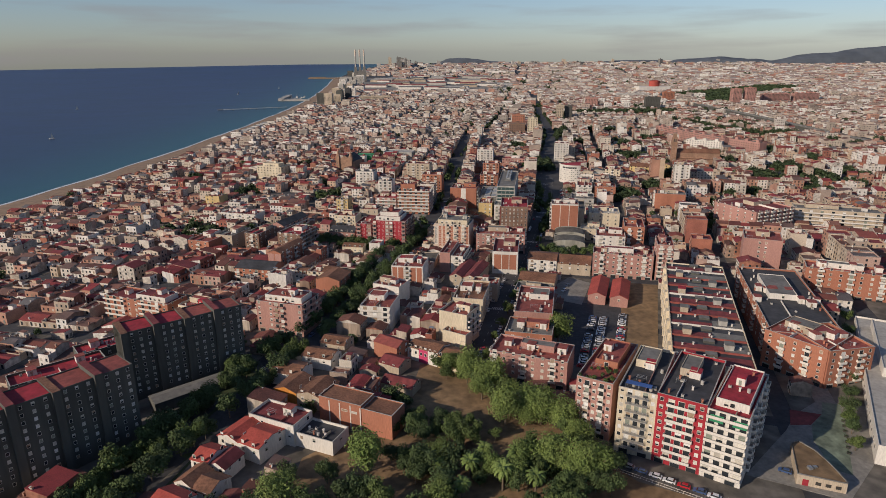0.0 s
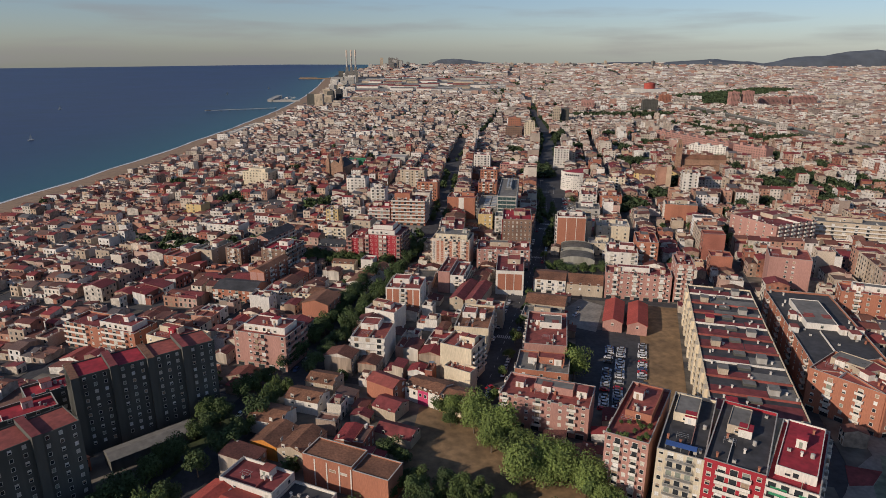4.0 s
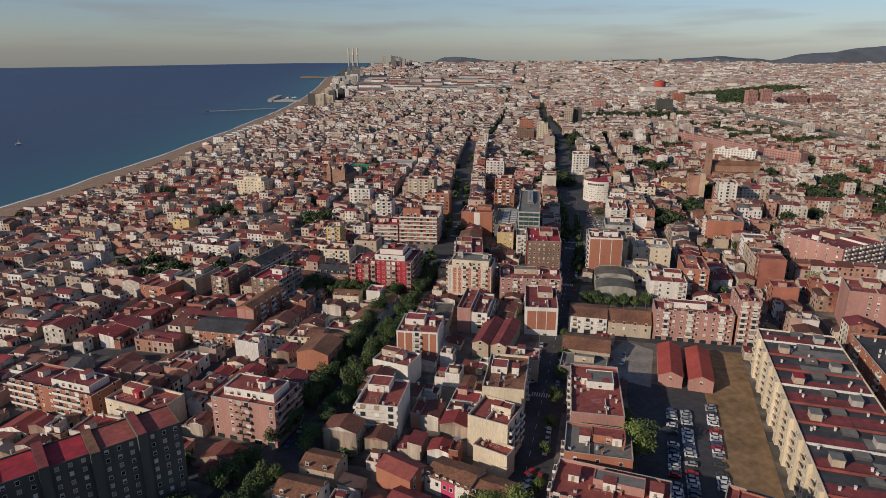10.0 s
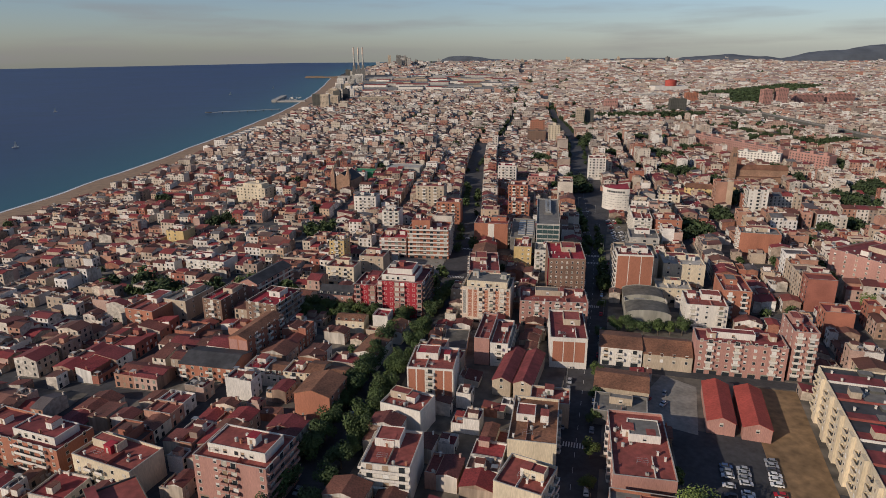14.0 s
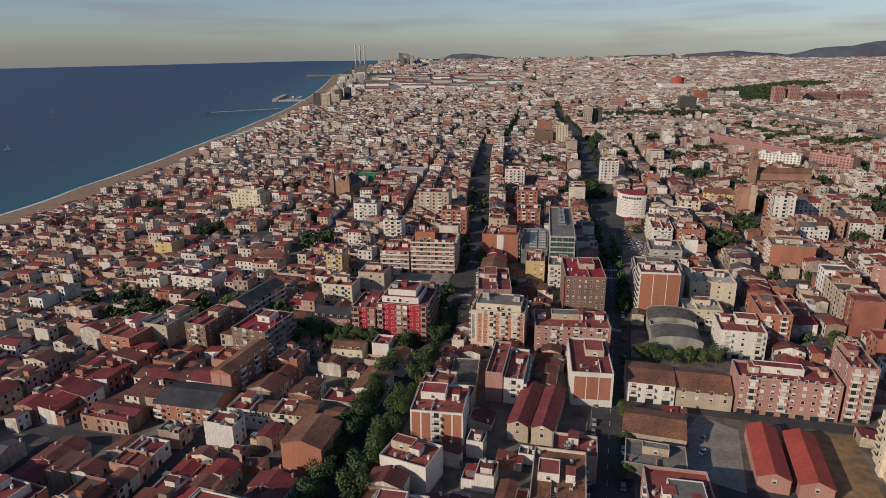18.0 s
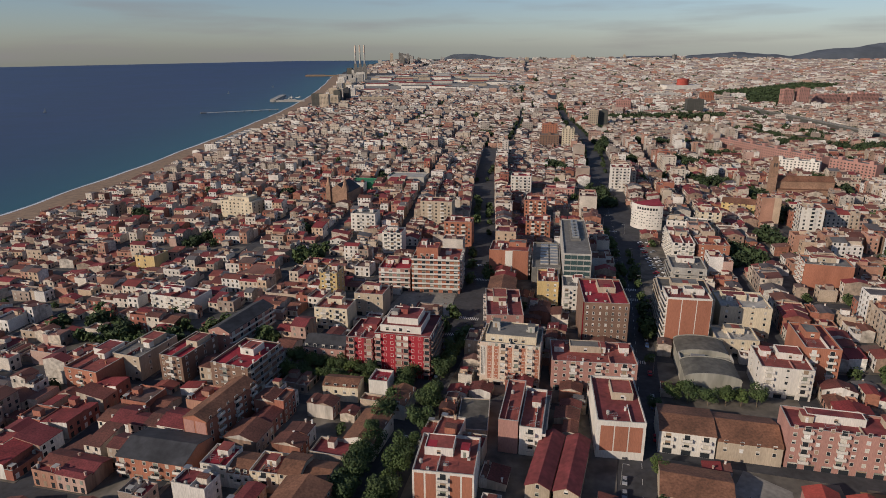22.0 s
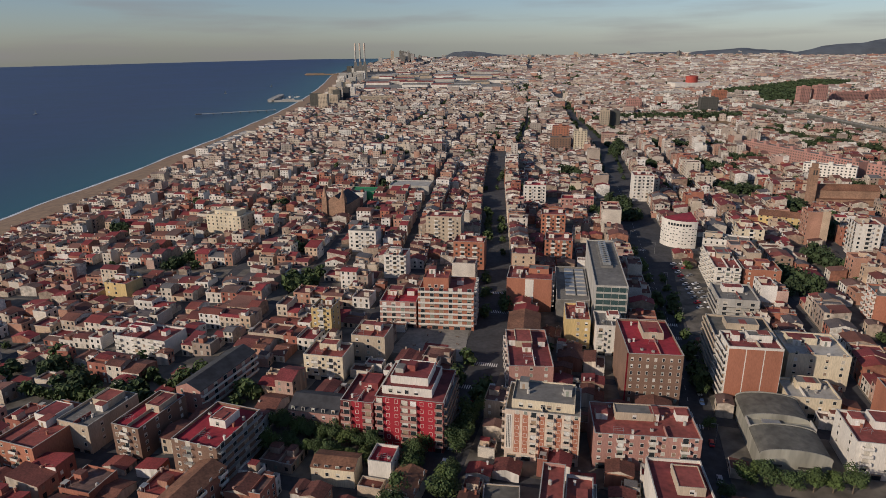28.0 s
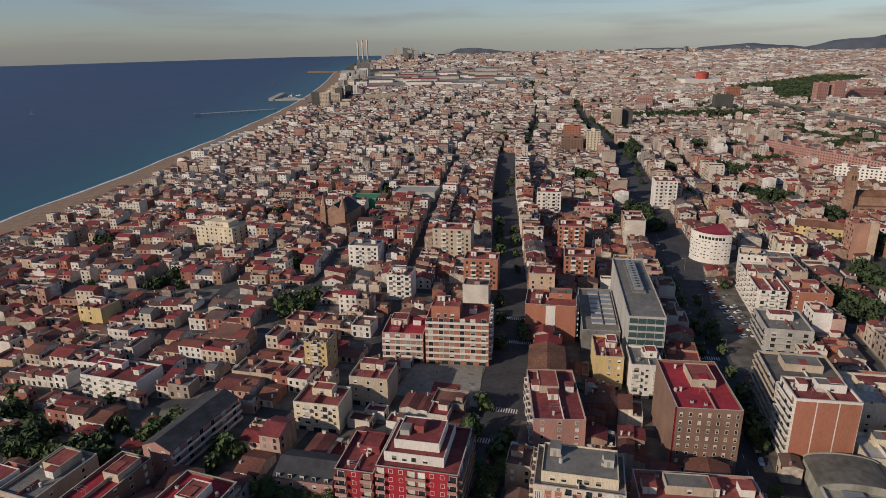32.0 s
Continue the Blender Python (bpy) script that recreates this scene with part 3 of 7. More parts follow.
            fx, fy = rng.uniform(1, w * 0.5), rng.uniform(1, d * 0.3)
            for i in range(3):
                fr.box(fx, fx + 3.4, fy + i * 1.0, fy + i * 1.0 + 0.06, h + 1.75, h + 1.81, 0)
            for i in range(2):
                fr.box(fx + i * 3.34, fx + i * 3.34 + 0.07, fy, fy + 2.06, h + 1.68, h + 1.75, 0).box(fx + i * 3.34, fx + i * 3.34 + 0.07, fy + 1, fy + 1.07, h, h + 1.7, 0)
            part("laundry_frame", fr, ["metal"], t)
        if attic:
            roof_clutter(t, attic[0] + 0.5, attic[1] - 0.5, attic[2], attic[3], h + attic[4], rng, clutter)
        else:
            roof_clutter(t, 0.6, w - 0.6, 0.8, d - 0.8, h, rng, clutter)
    return t

# ---- houses ----
TAKEN = []   # footprints of the ground that is already built or open


def take(pts):
    TAKEN.append([(float(a), float(b)) for a, b in pts])


def inside(x, y, poly):
    k, n = False, len(poly)
    for i in range(n):
        (x0, y0), (x1, y1) = poly[i], poly[i - 1]
        if (y0 > y) != (y1 > y) and x < (x1 - x0) * (y - y0) / (y1 - y0) + x0:
            k = not k
    return k


def free(pts):
    for poly in TAKEN:
        cx = sum(p[0] for p in poly) / len(poly)
        if any(inside(x, y, poly) for x, y in pts):
            return False
    return True


def foot(P, ang, w, d, m=0.5):
    a = radians(ang)
    return [(P[0] + x * math.cos(a) - y * math.sin(a), P[1] + x * math.sin(a) + y * math.cos(a)) for x, y in ((-m, -m), (w + m, -m), (w + m, d + m), (-m, d + m))]


def flats(P, ang, w, d, h, *a, **k):
    take(foot(P, ang, w, d))
    return apartment(P, ang, w, d, h, *a, **k)


OX, OY = -460, 60
OCC = np.zeros((1140, 1120), bool)


def cells(x, y, a, d, w, grow=0.0):
    """Cells of a one metre raster under a box of depth d across and width w along a street that heads a degrees."""
    i, j = np.meshgrid(np.arange(-d / 2 - grow, d / 2 + grow + 0.01, 0.8), np.arange(-w / 2 - grow, w / 2 + grow + 0.01, 0.8))
    ca, sa = math.cos(radians(a)), math.sin(radians(a))
    p = np.clip((x + i * ca + j * sa - OX).astype(int), 0, 1139)
    q = np.clip((y - i * sa + j * ca - OY).astype(int), 0, 1119)
    return p, q


def mark_taken():
    for poly in TAKEN:
        xs, ys = [p[0] for p in poly], [p[1] for p in poly]
        for px in range(int(min(xs)), int(max(xs)) + 1):
            for py in range(int(min(ys)), int(max(ys)) + 1):
                if 0 <= px - OX < 1140 and 0 <= py - OY < 1120 and inside(px + 0.5, py + 0.5, poly):
                    OCC[px - OX, py - OY] = True


def v_flip(rng):
    return rng.random() < 0.4


def house_kit(w, d, fl, roof, rng, ends):
    """The pieces of a terraced house, centred; its fronts face -x and +x, its party walls -y and +y."""
    x0, x1, y0, y1 = -d / 2, d / 2, -w / 2, w / 2
    wall, rf, extra, wins = MB(), MB(), [], []
    # the house steps down in depth: each step has its own height and roof
    cut = x0 + d * rng.choice((0.58, 0.64, 0.7))
    low = max(1, fl - rng.choice((0, 1, 1)))
    split = d > 8 and (roof == "half" or rng.random() < 0.45)
    first = {"tile": "tile", "half": "tile", "mono": "mono", "flat": "flat"}[roof]
    second = {"tile": rng.choice(("tile", "flat", "mono")), "half": "flat", "mono": rng.choice(("mono", "flat")), "flat": rng.choice(("flat", "flat", "mono"))}[roof]
    steps = [(x0, cut, fl, first), (cut + 0.02, x1, low, second)] if split else [(x0, x1, fl, first)]
    if v_flip(rng):
        steps = [(-b, -a, f, r) for a, b, f, r in steps]
    for a, b, f, r in steps:
        h = f * 2.8 + 0.2 + rng.choice((0, 0.25, 0.5))
        dd = b - a
        if r == "flat":
            wall.tub(a, b, y0, y1, -3, h, 0, 2, rng.choice((0.7, 0.95)), 0.2)
            for p in ((a - 0.05, b + 0.05, y0 - 0.05, y0 + 0.24), (a - 0.05, b + 0.05, y1 - 0.24, y1 + 0.05)):
                wall.box(*p, h + 0.96, h + 1.04, 3)
            if dd > 4.5 and rng.random() < 0.8:
                hw, hd = min(w - 1.4, rng.uniform(2.0, 3.6)), min(dd - 1.2, rng.uniform(2.4, 4.0))
                hx, hy = rng.uniform(a + 0.4, b - hd - 0.4), rng.uniform(y0 + 0.4, y1 - hw - 0.4)
                extra.append(("stair_head", MB().box(0, hd, 0, hw, 0, 2.5, 0, 1).box(-0.12, hd + 0.12, -0.12, hw + 0.12, 2.5, 2.62, 1), ["wall", "tile"], (hx, hy, h)))
            if rng.random() < 0.5:
                extra.append(("water_tank", MB().cyl(0, 0, 0, 1.2, 0.55, 0.55, 8).cyl(0, 0, 1.2, 1.4, 0.55, 0.15, 8), ["pale"], (rng.uniform(a + 0.9, b - 0.9), y0 + 1.0, h)))
            if rng.random() < 0.4 and w > 5.5:
                extra.append(("pergola", MB().box(0, 2.2, 0, 2.0, 2.1, 2.2).box(0, 0.1, 0, 0.1, 0, 2.2).box(2.1, 2.2, 0, 0.1, 0, 2.2).box(0, 0.1, 1.9, 2.0, 0, 2.2).box(2.1, 2.2, 1.9, 2.0, 0, 2.2),
                              ["metal"], (a + 0.4, y1 - 2.5, h)))
        else:
            for p, q, k in (((a, y0), (b, y0), 1), ((b, y0), (b, y1), 0), ((b, y1), (a, y1), 1), ((a, y1), (a, y0), 0)):
                wall.face([(*p, -3), (*q, -3), (*q, h), (*p, h)], k)
            if r == "tile":
                rf.gable(a, b, y0, y1, h, dd * rng.uniform(0.11, 0.16), 0, 1, "y", 0.3, 0.14)
            else:
                up = dd * 0.15
                ax, bx = (a, b) if rng.random() < 0.5 else (b, a)
                sg = 1 if bx > ax else -1
                lo = [(ax - 0.35 * sg, y0 - 0.1, h), (bx, y0 - 0.1, h + up), (bx, y1 + 0.1, h + up), (ax - 0.35 * sg, y1 + 0.1, h)]
                if sg < 0:
                    lo = lo[::-1]
                hi = [(p[0], p[1], p[2] + 0.14) for p in lo]
                rf.face(hi).face(lo[::-1])
                for i in range(4):
                    j = (i + 1) % 4
                    rf.face([lo[i], lo[j], hi[j], hi[i]])
                wall.face([(ax, y0, h), (bx, y0, h), (bx, y0, h + up)][::sg], 1).face([(bx, y1, h), (ax, y1, h), (bx, y1, h + up)][::sg], 1)
                wall.face([(bx, y0, h), (bx, y1, h), (bx, y1, h + up), (bx, y0, h + up)][::sg], 0)
        for _ in range(rng.choice((0, 1, 1, 2))):
            extra.append(("chimney", MB().box(-0.28, 0.28, -0.28, 0.28, 0, 1.7).box(-0.38, 0.38, -0.38, 0.38, 1.7, 1.82), ["wall"], (rng.uniform(a + 0.7, b - 0.7), rng.choice((y0 + 0.6, y1 - 0.6)), h)))
    n = max(2, round(w / 3.4))
    for f in range(fl):
        for i in range(n):
            y = y0 + (i + 0.5) * w / n
            for x, r in ((x0, -90), (x1, 90)):
                if any(abs((q[0] if x < 0 else q[1]) - x) < 0.1 and f >= q[2] for q in steps):
                    continue
                wins.append((x, y, f * 2.8 + (1.1 if f else 0.5), r, 1.1 if f else 1.4, 1.5 if f else 2.1))
        if ends or (fl > 2 and w > 7 and f > 0):
            for i in range(3) if ends or d > 12 else (0, 2):
                wins.append((x0 + (i + 0.5) * d / 3, y0, f * 2.8 + 1.1, 0, 1.1, 1.4))
    return wall, rf, extra, wins


KITS, FORMS = {}, {}


def house_kinds(w, d, fl, roof, v, ends, near):
    key = (w, d, fl, roof, v, ends, near)
    if key in KITS:
        return KITS[key]
    rng = random.Random(hash((w, d, fl, len(roof), v, ends)) & 0xFFFF)
    wall, rf, extra, wins = house_kit(w, d, fl, roof, rng, ends)
    roofm = "tile"
    if near:
        KITS[key] = (wall.mesh("wall", ["wall", "party", "flat", "pale"]), rf.mesh("roof", [roofm, "party"]) if rf.v else None,
                     [(n, b.mesh(n, mm), p) for n, b, mm, p in extra],
                     [(window_mesh(ww, wh, (i * 7 + v) % 3), pose(x, y, z, 0, 0, r)) for i, (x, y, z, r, ww, wh) in enumerate(wins)])
    else:
        b = MB()
        b.turned(wall, Matrix.Identity(4))
        b.m = [4 if i == 3 else i for i in b.m]
        k = len(b.m)
        b.turned(rf, Matrix.Identity(4))
        for i in range(k, len(b.m)):
            b.m[i] = {0: 3, 1: 1}[b.m[i]]
        for n, q, mm, p in extra:
            k = len(b.m)
            b.turned(q, Matrix.Translation(p))
            for i in range(k, len(b.m)):
                b.m[i] = {"wall": 0, "tile": 3, "pale": 4, "metal": 4}[mm[b.m[i]]]
        for i, (x, y, z, r, ww, wh) in enumerate(wins):
            q = MB().box(-ww / 2, ww / 2, -0.06, 0, 0, wh, 5 if i % 3 else 6, bottom=False)
            b.turned(q, pose(x, y, z, 0, 0, r))
        FORMS[key] = b
        KITS[key] = b.mesh("house", ["wall", "party", "flat", roofm, "pale", "glass", "shutter"])
    return KITS[key]


HOUSE_LABELS = {"flat": "plastered terraced town house with a parapeted flat roof terrace", "tile": "plastered terraced town house with a clay tile roof",
                "half": "plastered town house with half terrace and half tiled roof", "mono": "low town house with a single sloping tile roof"}
COUNT = {"near": 0, "mid": 0}


def house(x, y, ang, w, d, fl, roof, v, ends, near):
    """ang: degrees by which the street turns from +y towards +x."""
    z = ground_z(x, y)
    size = ("tall " if fl > 3 else "") + HOUSE_LABELS[roof]
    if near:
        COUNT["near"] += 1
        wall, rf, extra, wins = house_kinds(w, d, fl, roof, v, ends, True)
        t = thing("house", x, y, z, -ang, size, "house", "town houses")
        part("wall", wall, None, t)
        if rf:
            part("roof", rf, None, t)
        for n, me, p in extra:
            part(n, me, None, t, at=Matrix.Translation(p))
        for me, m in wins:
            o = Matrix.Rotation(radians(-ang), 3, "Z") @ (m.to_3x3() @ Vector((0, -1, 0)))
            if o.x * (1 if x < 0 else -1) > -0.2 and o.y < 0.75:
                part("window", me, None, t, at=m)
    else:
        COUNT["mid"] += 1
        t = new("house", house_kinds(w, d, fl, roof, v, ends, False))
        t.matrix_basis = pose(x, y, z, 0, 0, -ang)
        tagged(t, size, "house", "town houses")
    return t


# ---- trees ----
def crown_mesh(seed, r, h, lobes, leaves, leaf, mat_name, z0):
    """A crown of leafy clumps round several limbs, each clump a scatter of small tilted leaves."""
    rng = random.Random(seed)
    b = MB()
    cs = []
    for i in range(lobes):
        a = i * 2.4 + rng.uniform(-0.4, 0.4)
        q = rng.uniform(0.15, 0.75) * r
        cs.append((q * math.cos(a), q * math.sin(a), z0 + h * rng.uniform(0.2, 0.85), r * rng.uniform(0.35, 0.6)))
    for i in range(leaves):
        cx, cy, cz, cr = cs[i % lobes]
        d = Vector((rng.gauss(0, 1), rng.gauss(0, 1), rng.gauss(0, 1) * 0.85)).normalized() * cr * rng.uniform(0.55, 1.08)
        p = Vector((cx, cy, cz)) + d
        nrm = (d.normalized() + Vector((rng.uniform(-0.7, 0.7), rng.uniform(-0.7, 0.7), rng.uniform(-0.2, 0.9)))).normalized()
        t1 = nrm.orthogonal().normalized()
        t2 = nrm.cross(t1)
        s = leaf * rng.uniform(0.6, 1.25)
        an = rng.uniform(0, 6.28)
        e1, e2 = (t1 * math.cos(an) + t2 * math.sin(an)) * s, (t2 * math.cos(an) - t1 * math.sin(an)) * s * 0.7
        b.face([tuple(p - e1), tuple(p - e2 + nrm * s * 0.2), tuple(p + e1), tuple(p + e2 + nrm * s * 0.2)], 0)
    return b.mesh("crown", [mat_name]), cs


def trunk_mesh(h, r, cs):
    b = MB()
    b.cyl(0, 0, -0.5, h, r, r * 0.65, 8)
    for cx, cy, cz, cr in cs[:5]:
        q = MB().cyl(0, 0, 0, 1, r * 0.5, r * 0.2, 6)
        dv = Vector((cx, cy, cz - h * 0.8))
        m = Matrix.Translation((0, 0, h * 0.8)) @ dv.to_track_quat("Z", "Y").to_matrix().to_4x4() @ Matrix.Diagonal((1, 1, dv.length, 1))
        b.turned(q, m)
    return b.mesh("trunk", ["trunk"])


TREES = []
for i in range(7):
    r, h = (4.0, 6.0) if i < 4 else ((2.8, 5.0) if i < 6 else (6.0, 8.5))
    cm, cs = crown_mesh(10 + i, r, h, (10 if i < 6 else 16) + i % 3, 1700 if i < 6 else 3600, 0.36, "leaf3" if i == 6 else "leaf" if i % 3 else "leaf2", 2.4 if i < 6 else 3.6)
    TREES.append((trunk_mesh(3.2 if i < 6 else 4.5, 0.22 if i < 6 else 0.36, cs), cm))
cm_small, _ = crown_mesh(40, 3.4, 5.0, 8, 150, 0.9, "leaf2", 0.6)


FAR_TREES = []


def tree(x, y, v=None, s=1.0, label="leafy green street tree on a slim trunk", rng=random.Random(5)):
    if y > 475:
        FAR_TREES.append((x, y, s))
        return
    v = rng.randrange(6) if v is None else v
    t = thing("tree", x, y, ground_z(x, y), rng.uniform(0, 360), label, "tree", "trees")
    s *= rng.uniform(0.85, 1.15)
    t.scale = (s, s, s * rng.uniform(0.9, 1.1))
    part("trunk", TREES[v][0], None, t)
    part("crown", TREES[v][1], None, t)
    return t


def palm_mesh():
    rng = random.Random(3)
    t = MB().cyl(0, 0, -0.3, 7, 0.32, 0.24, 8)
    c = MB()
    for i in range(46):
        a, e = i * 2.4, rng.uniform(-0.5, 1.2)
        d = Vector((math.cos(a), math.sin(a), 0))
        sd = Vector((-math.sin(a), math.cos(a), 0))
        p = Vector((0, 0, 7))
        for k in range(5):
            q = p + (d * math.cos(e) + Vector((0, 0, math.sin(e)))) * 0.75
            wd = (0.42, 0.5, 0.45, 0.3, 0.06)
            w0 = 0.15 if k == 0 else wd[k - 1]
            c.face([tuple(p - sd * w0), tuple(p + Vector((0, 0, 0.1))), tuple(q + Vector((0, 0, 0.1))), tuple(q - sd * wd[k])])
            c.face([tuple(p + Vector((0, 0, 0.1))), tuple(p + sd * w0), tuple(q + sd * wd[k]), tuple(q + Vector((0, 0, 0.1)))])
            p = q
            e -= 0.38
    return t.mesh("trunk", ["trunk"]), c.mesh("crown", ["leaf3"])


PALM = palm_mesh()


def palm(x, y, s=1.0):
    t = thing("palm_tree", x, y, ground_z(x, y), (x * 37) % 360, "tall palm tree with a bushy crown of fronds", "palm tree", "palms")
    t.scale = (s, s, s)
    part("trunk", PALM[0], None, t)
    part("crown", PALM[1], None, t)


# ---- cars ----
def car_meshes():
    b = MB()
    prof = [(-2.1, 0.3), (-2.12, 0.75), (-1.2, 0.92), (1.75, 0.95), (2.08, 0.8), (2.1, 0.3)]
    def loft(p, y, m, bm, k=1.0):
        n = len(p)
        v0 = len(bm.v)
        bm.v.extend((a, -y, z) for a, z in p)
        bm.v.extend((a, y, z) for a, z in p)
        for i in range(n):
            j = (i + 1) % n
            bm.f.append((v0 + i, v0 + j, v0 + n + j, v0 + n + i))
            bm.m.append(m)
        bm.f.append(tuple(v0 + i for i in range(n))[::-1])
        bm.f.append(tuple(v0 + n + i for i in range(n)))
        bm.m.extend((m, m))
    loft(prof[::-1], 0.86, 0, b)
    b.box(-0.55, 1.25, -0.66, 0.66, 1.36, 1.44, 0)
    cab = MB()
    k = len(cab.v)
    cab.v.extend([(-1.15, -0.8, 0.9), (1.75, -0.8, 0.93), (1.75, 0.8, 0.93), (-1.15, 0.8, 0.9), (-0.55, -0.66, 1.38), (1.25, -0.66, 1.38), (1.25, 0.66, 1.38), (-0.55, 0.66, 1.38)])
    for q in ((0, 1, 5, 4), (1, 2, 6, 5), (2, 3, 7, 6), (3, 0, 4, 7), (4, 5, 6, 7)):
        cab.f.append(q)
        cab.m.append(0)
    wh = MB()
    n = 10
    for i in range(n):
        a = 2 * math.pi * i / n
        wh.v.extend([(0.31 * math.cos(a), -0.1, 0.31 * math.sin(a)), (0.31 * math.cos(a), 0.1, 0.31 * math.sin(a))])
    for i in range(n):
        j = (i + 1) % n
        wh.f.append((2 * i, 2 * j, 2 * j + 1, 2 * i + 1))
    wh.f.append(tuple(2 * i for i in range(n))[::-1])
    wh.f.append(tuple(2 * i + 1 for i in range(n)))
    wh.m = [0] * len(wh.f)
    return b.mesh("body", ["car"]), cab.mesh("cabin_glass", ["glass"]), wh.mesh("wheel", ["rubber"])


CAR = car_meshes()
CARS = 0


def car(x, y, ang, h=0.0, s=1.0):
    global CARS
    CARS += 1
    t = thing("car", x, y, ground_z(x, y) + h, ang, "parked compact car with painted body and dark windows", "car", "parked cars")
    t.scale = (s, s, s)
    part("body", CAR[0], None, t)
    part("cabin_glass", CAR[1], None, t)
    for wx, wy in () if y > 330 and not 60 < x < 120 else ((-1.3, -0.78), (-1.3, 0.78), (1.3, -0.78), (1.3, 0.78)):
        part("wheel", CAR[2], None, t, at=Matrix.Translation((wx, wy, 0.31)))
    return t

# ---- landmark buildings ----


def panel(t, x0, x1, z0, z1, m, y=-0.04, name="facade_panel"):
    return part(name, MB().box(x0, x1, y, 0, z0, z1), [m], t)


def striped(t, w, z0, z1, n, m, line="white", y=-0.05):
    """A bare brick gable divided by pale upright strips."""
    step = w / n
    for k in range(n):
        panel(t, k * step + 0.35, (k + 1) * step - 0.35, z0, z1, m, y)


# corner of flats by the park: four fronts that follow the bend of the street
t = flats((71, 203.3), -35, 13.5, 37, 22.8, 7, "pink", "terrace", S="wdwdw", W="wwdwwdww", label="pink brick corner wing of flats with planted roof terrace", seed=2, attic=(3, 11.5, 13, 33, 2.6, "brick"), heads=1)
t = flats((82.1, 190.4), -33.5, 13.2, 37, 25, 8, "cream", "slate", S="wbbbw", bal="rail", label="beige rendered block of flats with railed balconies and dark felt roof", seed=3, heads=1, clutter=9, headroof="redroof")
t = flats((93, 183.2), -37, 16.2, 37, 26, 8, "red", "slate", S="wbbbw", bal="white", label="red clad block of flats with cream balconies and dark felt roof", seed=4, heads=1, clutter=9, headroof="redroof")
t = flats((105.9, 173.5), -40, 13, 36, 25.2, 8, "white", "redroof", S="bbbb", E="wddwdd", bal="white", label="white flats with long balconies, green awnings and red roof", seed=5, heads=1, clutter=4,
          attic=(1.5, 11.8, 5, 33, 2.6, "white"), headroof="redroof")
for x in (1.2, 8.3):
    part("awning", MB().face([(x, -1.25, 22.9), (x + 4.2, -1.25, 22.9), (x + 4.2, 0, 24.4), (x, 0, 24.4)]).face([(x, -1.25, 22.5), (x + 4.2, -1.25, 22.5), (x + 4.2, -1.25, 22.9), (x, -1.25, 22.9)]), ["awning"], t, "green canvas awning")

tarp = thing("roof_awning", 83.5, 190, ground_z(83, 190) + 25.1, -33.5, "bright blue tarpaulin awning over a roof terrace", "awning")
part("sheet", MB().box(0.6, 9.4, 0.5, 3.2, 2.2, 2.26), ["blue"], tarp)
for q in (0.7, 5.0, 9.2):
    part("post", MB().box(q, q + 0.08, 0.6, 0.68, 0, 2.2), ["metal"], tarp)
    part("post", MB().box(q, q + 0.08, 3.0, 3.08, 0, 2.2), ["metal"], tarp)
rp = random.Random(5)
for k in range(16):
    a = radians(-35)
    u, v = rp.uniform(0.8, 12.5), rp.choice((rp.uniform(0.6, 1.4), rp.uniform(8, 12), rp.uniform(3, 5)))
    bush = thing("terrace_shrub", 71 + u * math.cos(a) - v * math.sin(a), 203.3 + u * math.sin(a) + v * math.cos(a), 22.85, rp.uniform(0, 360), "small green shrub in a pot on the roof terrace", "shrub", "terrace shrubs")
    sc = rp.uniform(0.16, 0.28)
    bush.scale = (sc, sc, sc)
    part("crown", TREES[k % 4][1], None, bush)
    part("pot", MB().cyl(0, 0, 0, 2.6, 1.3, 1.7, 8), ["brick"], bush)

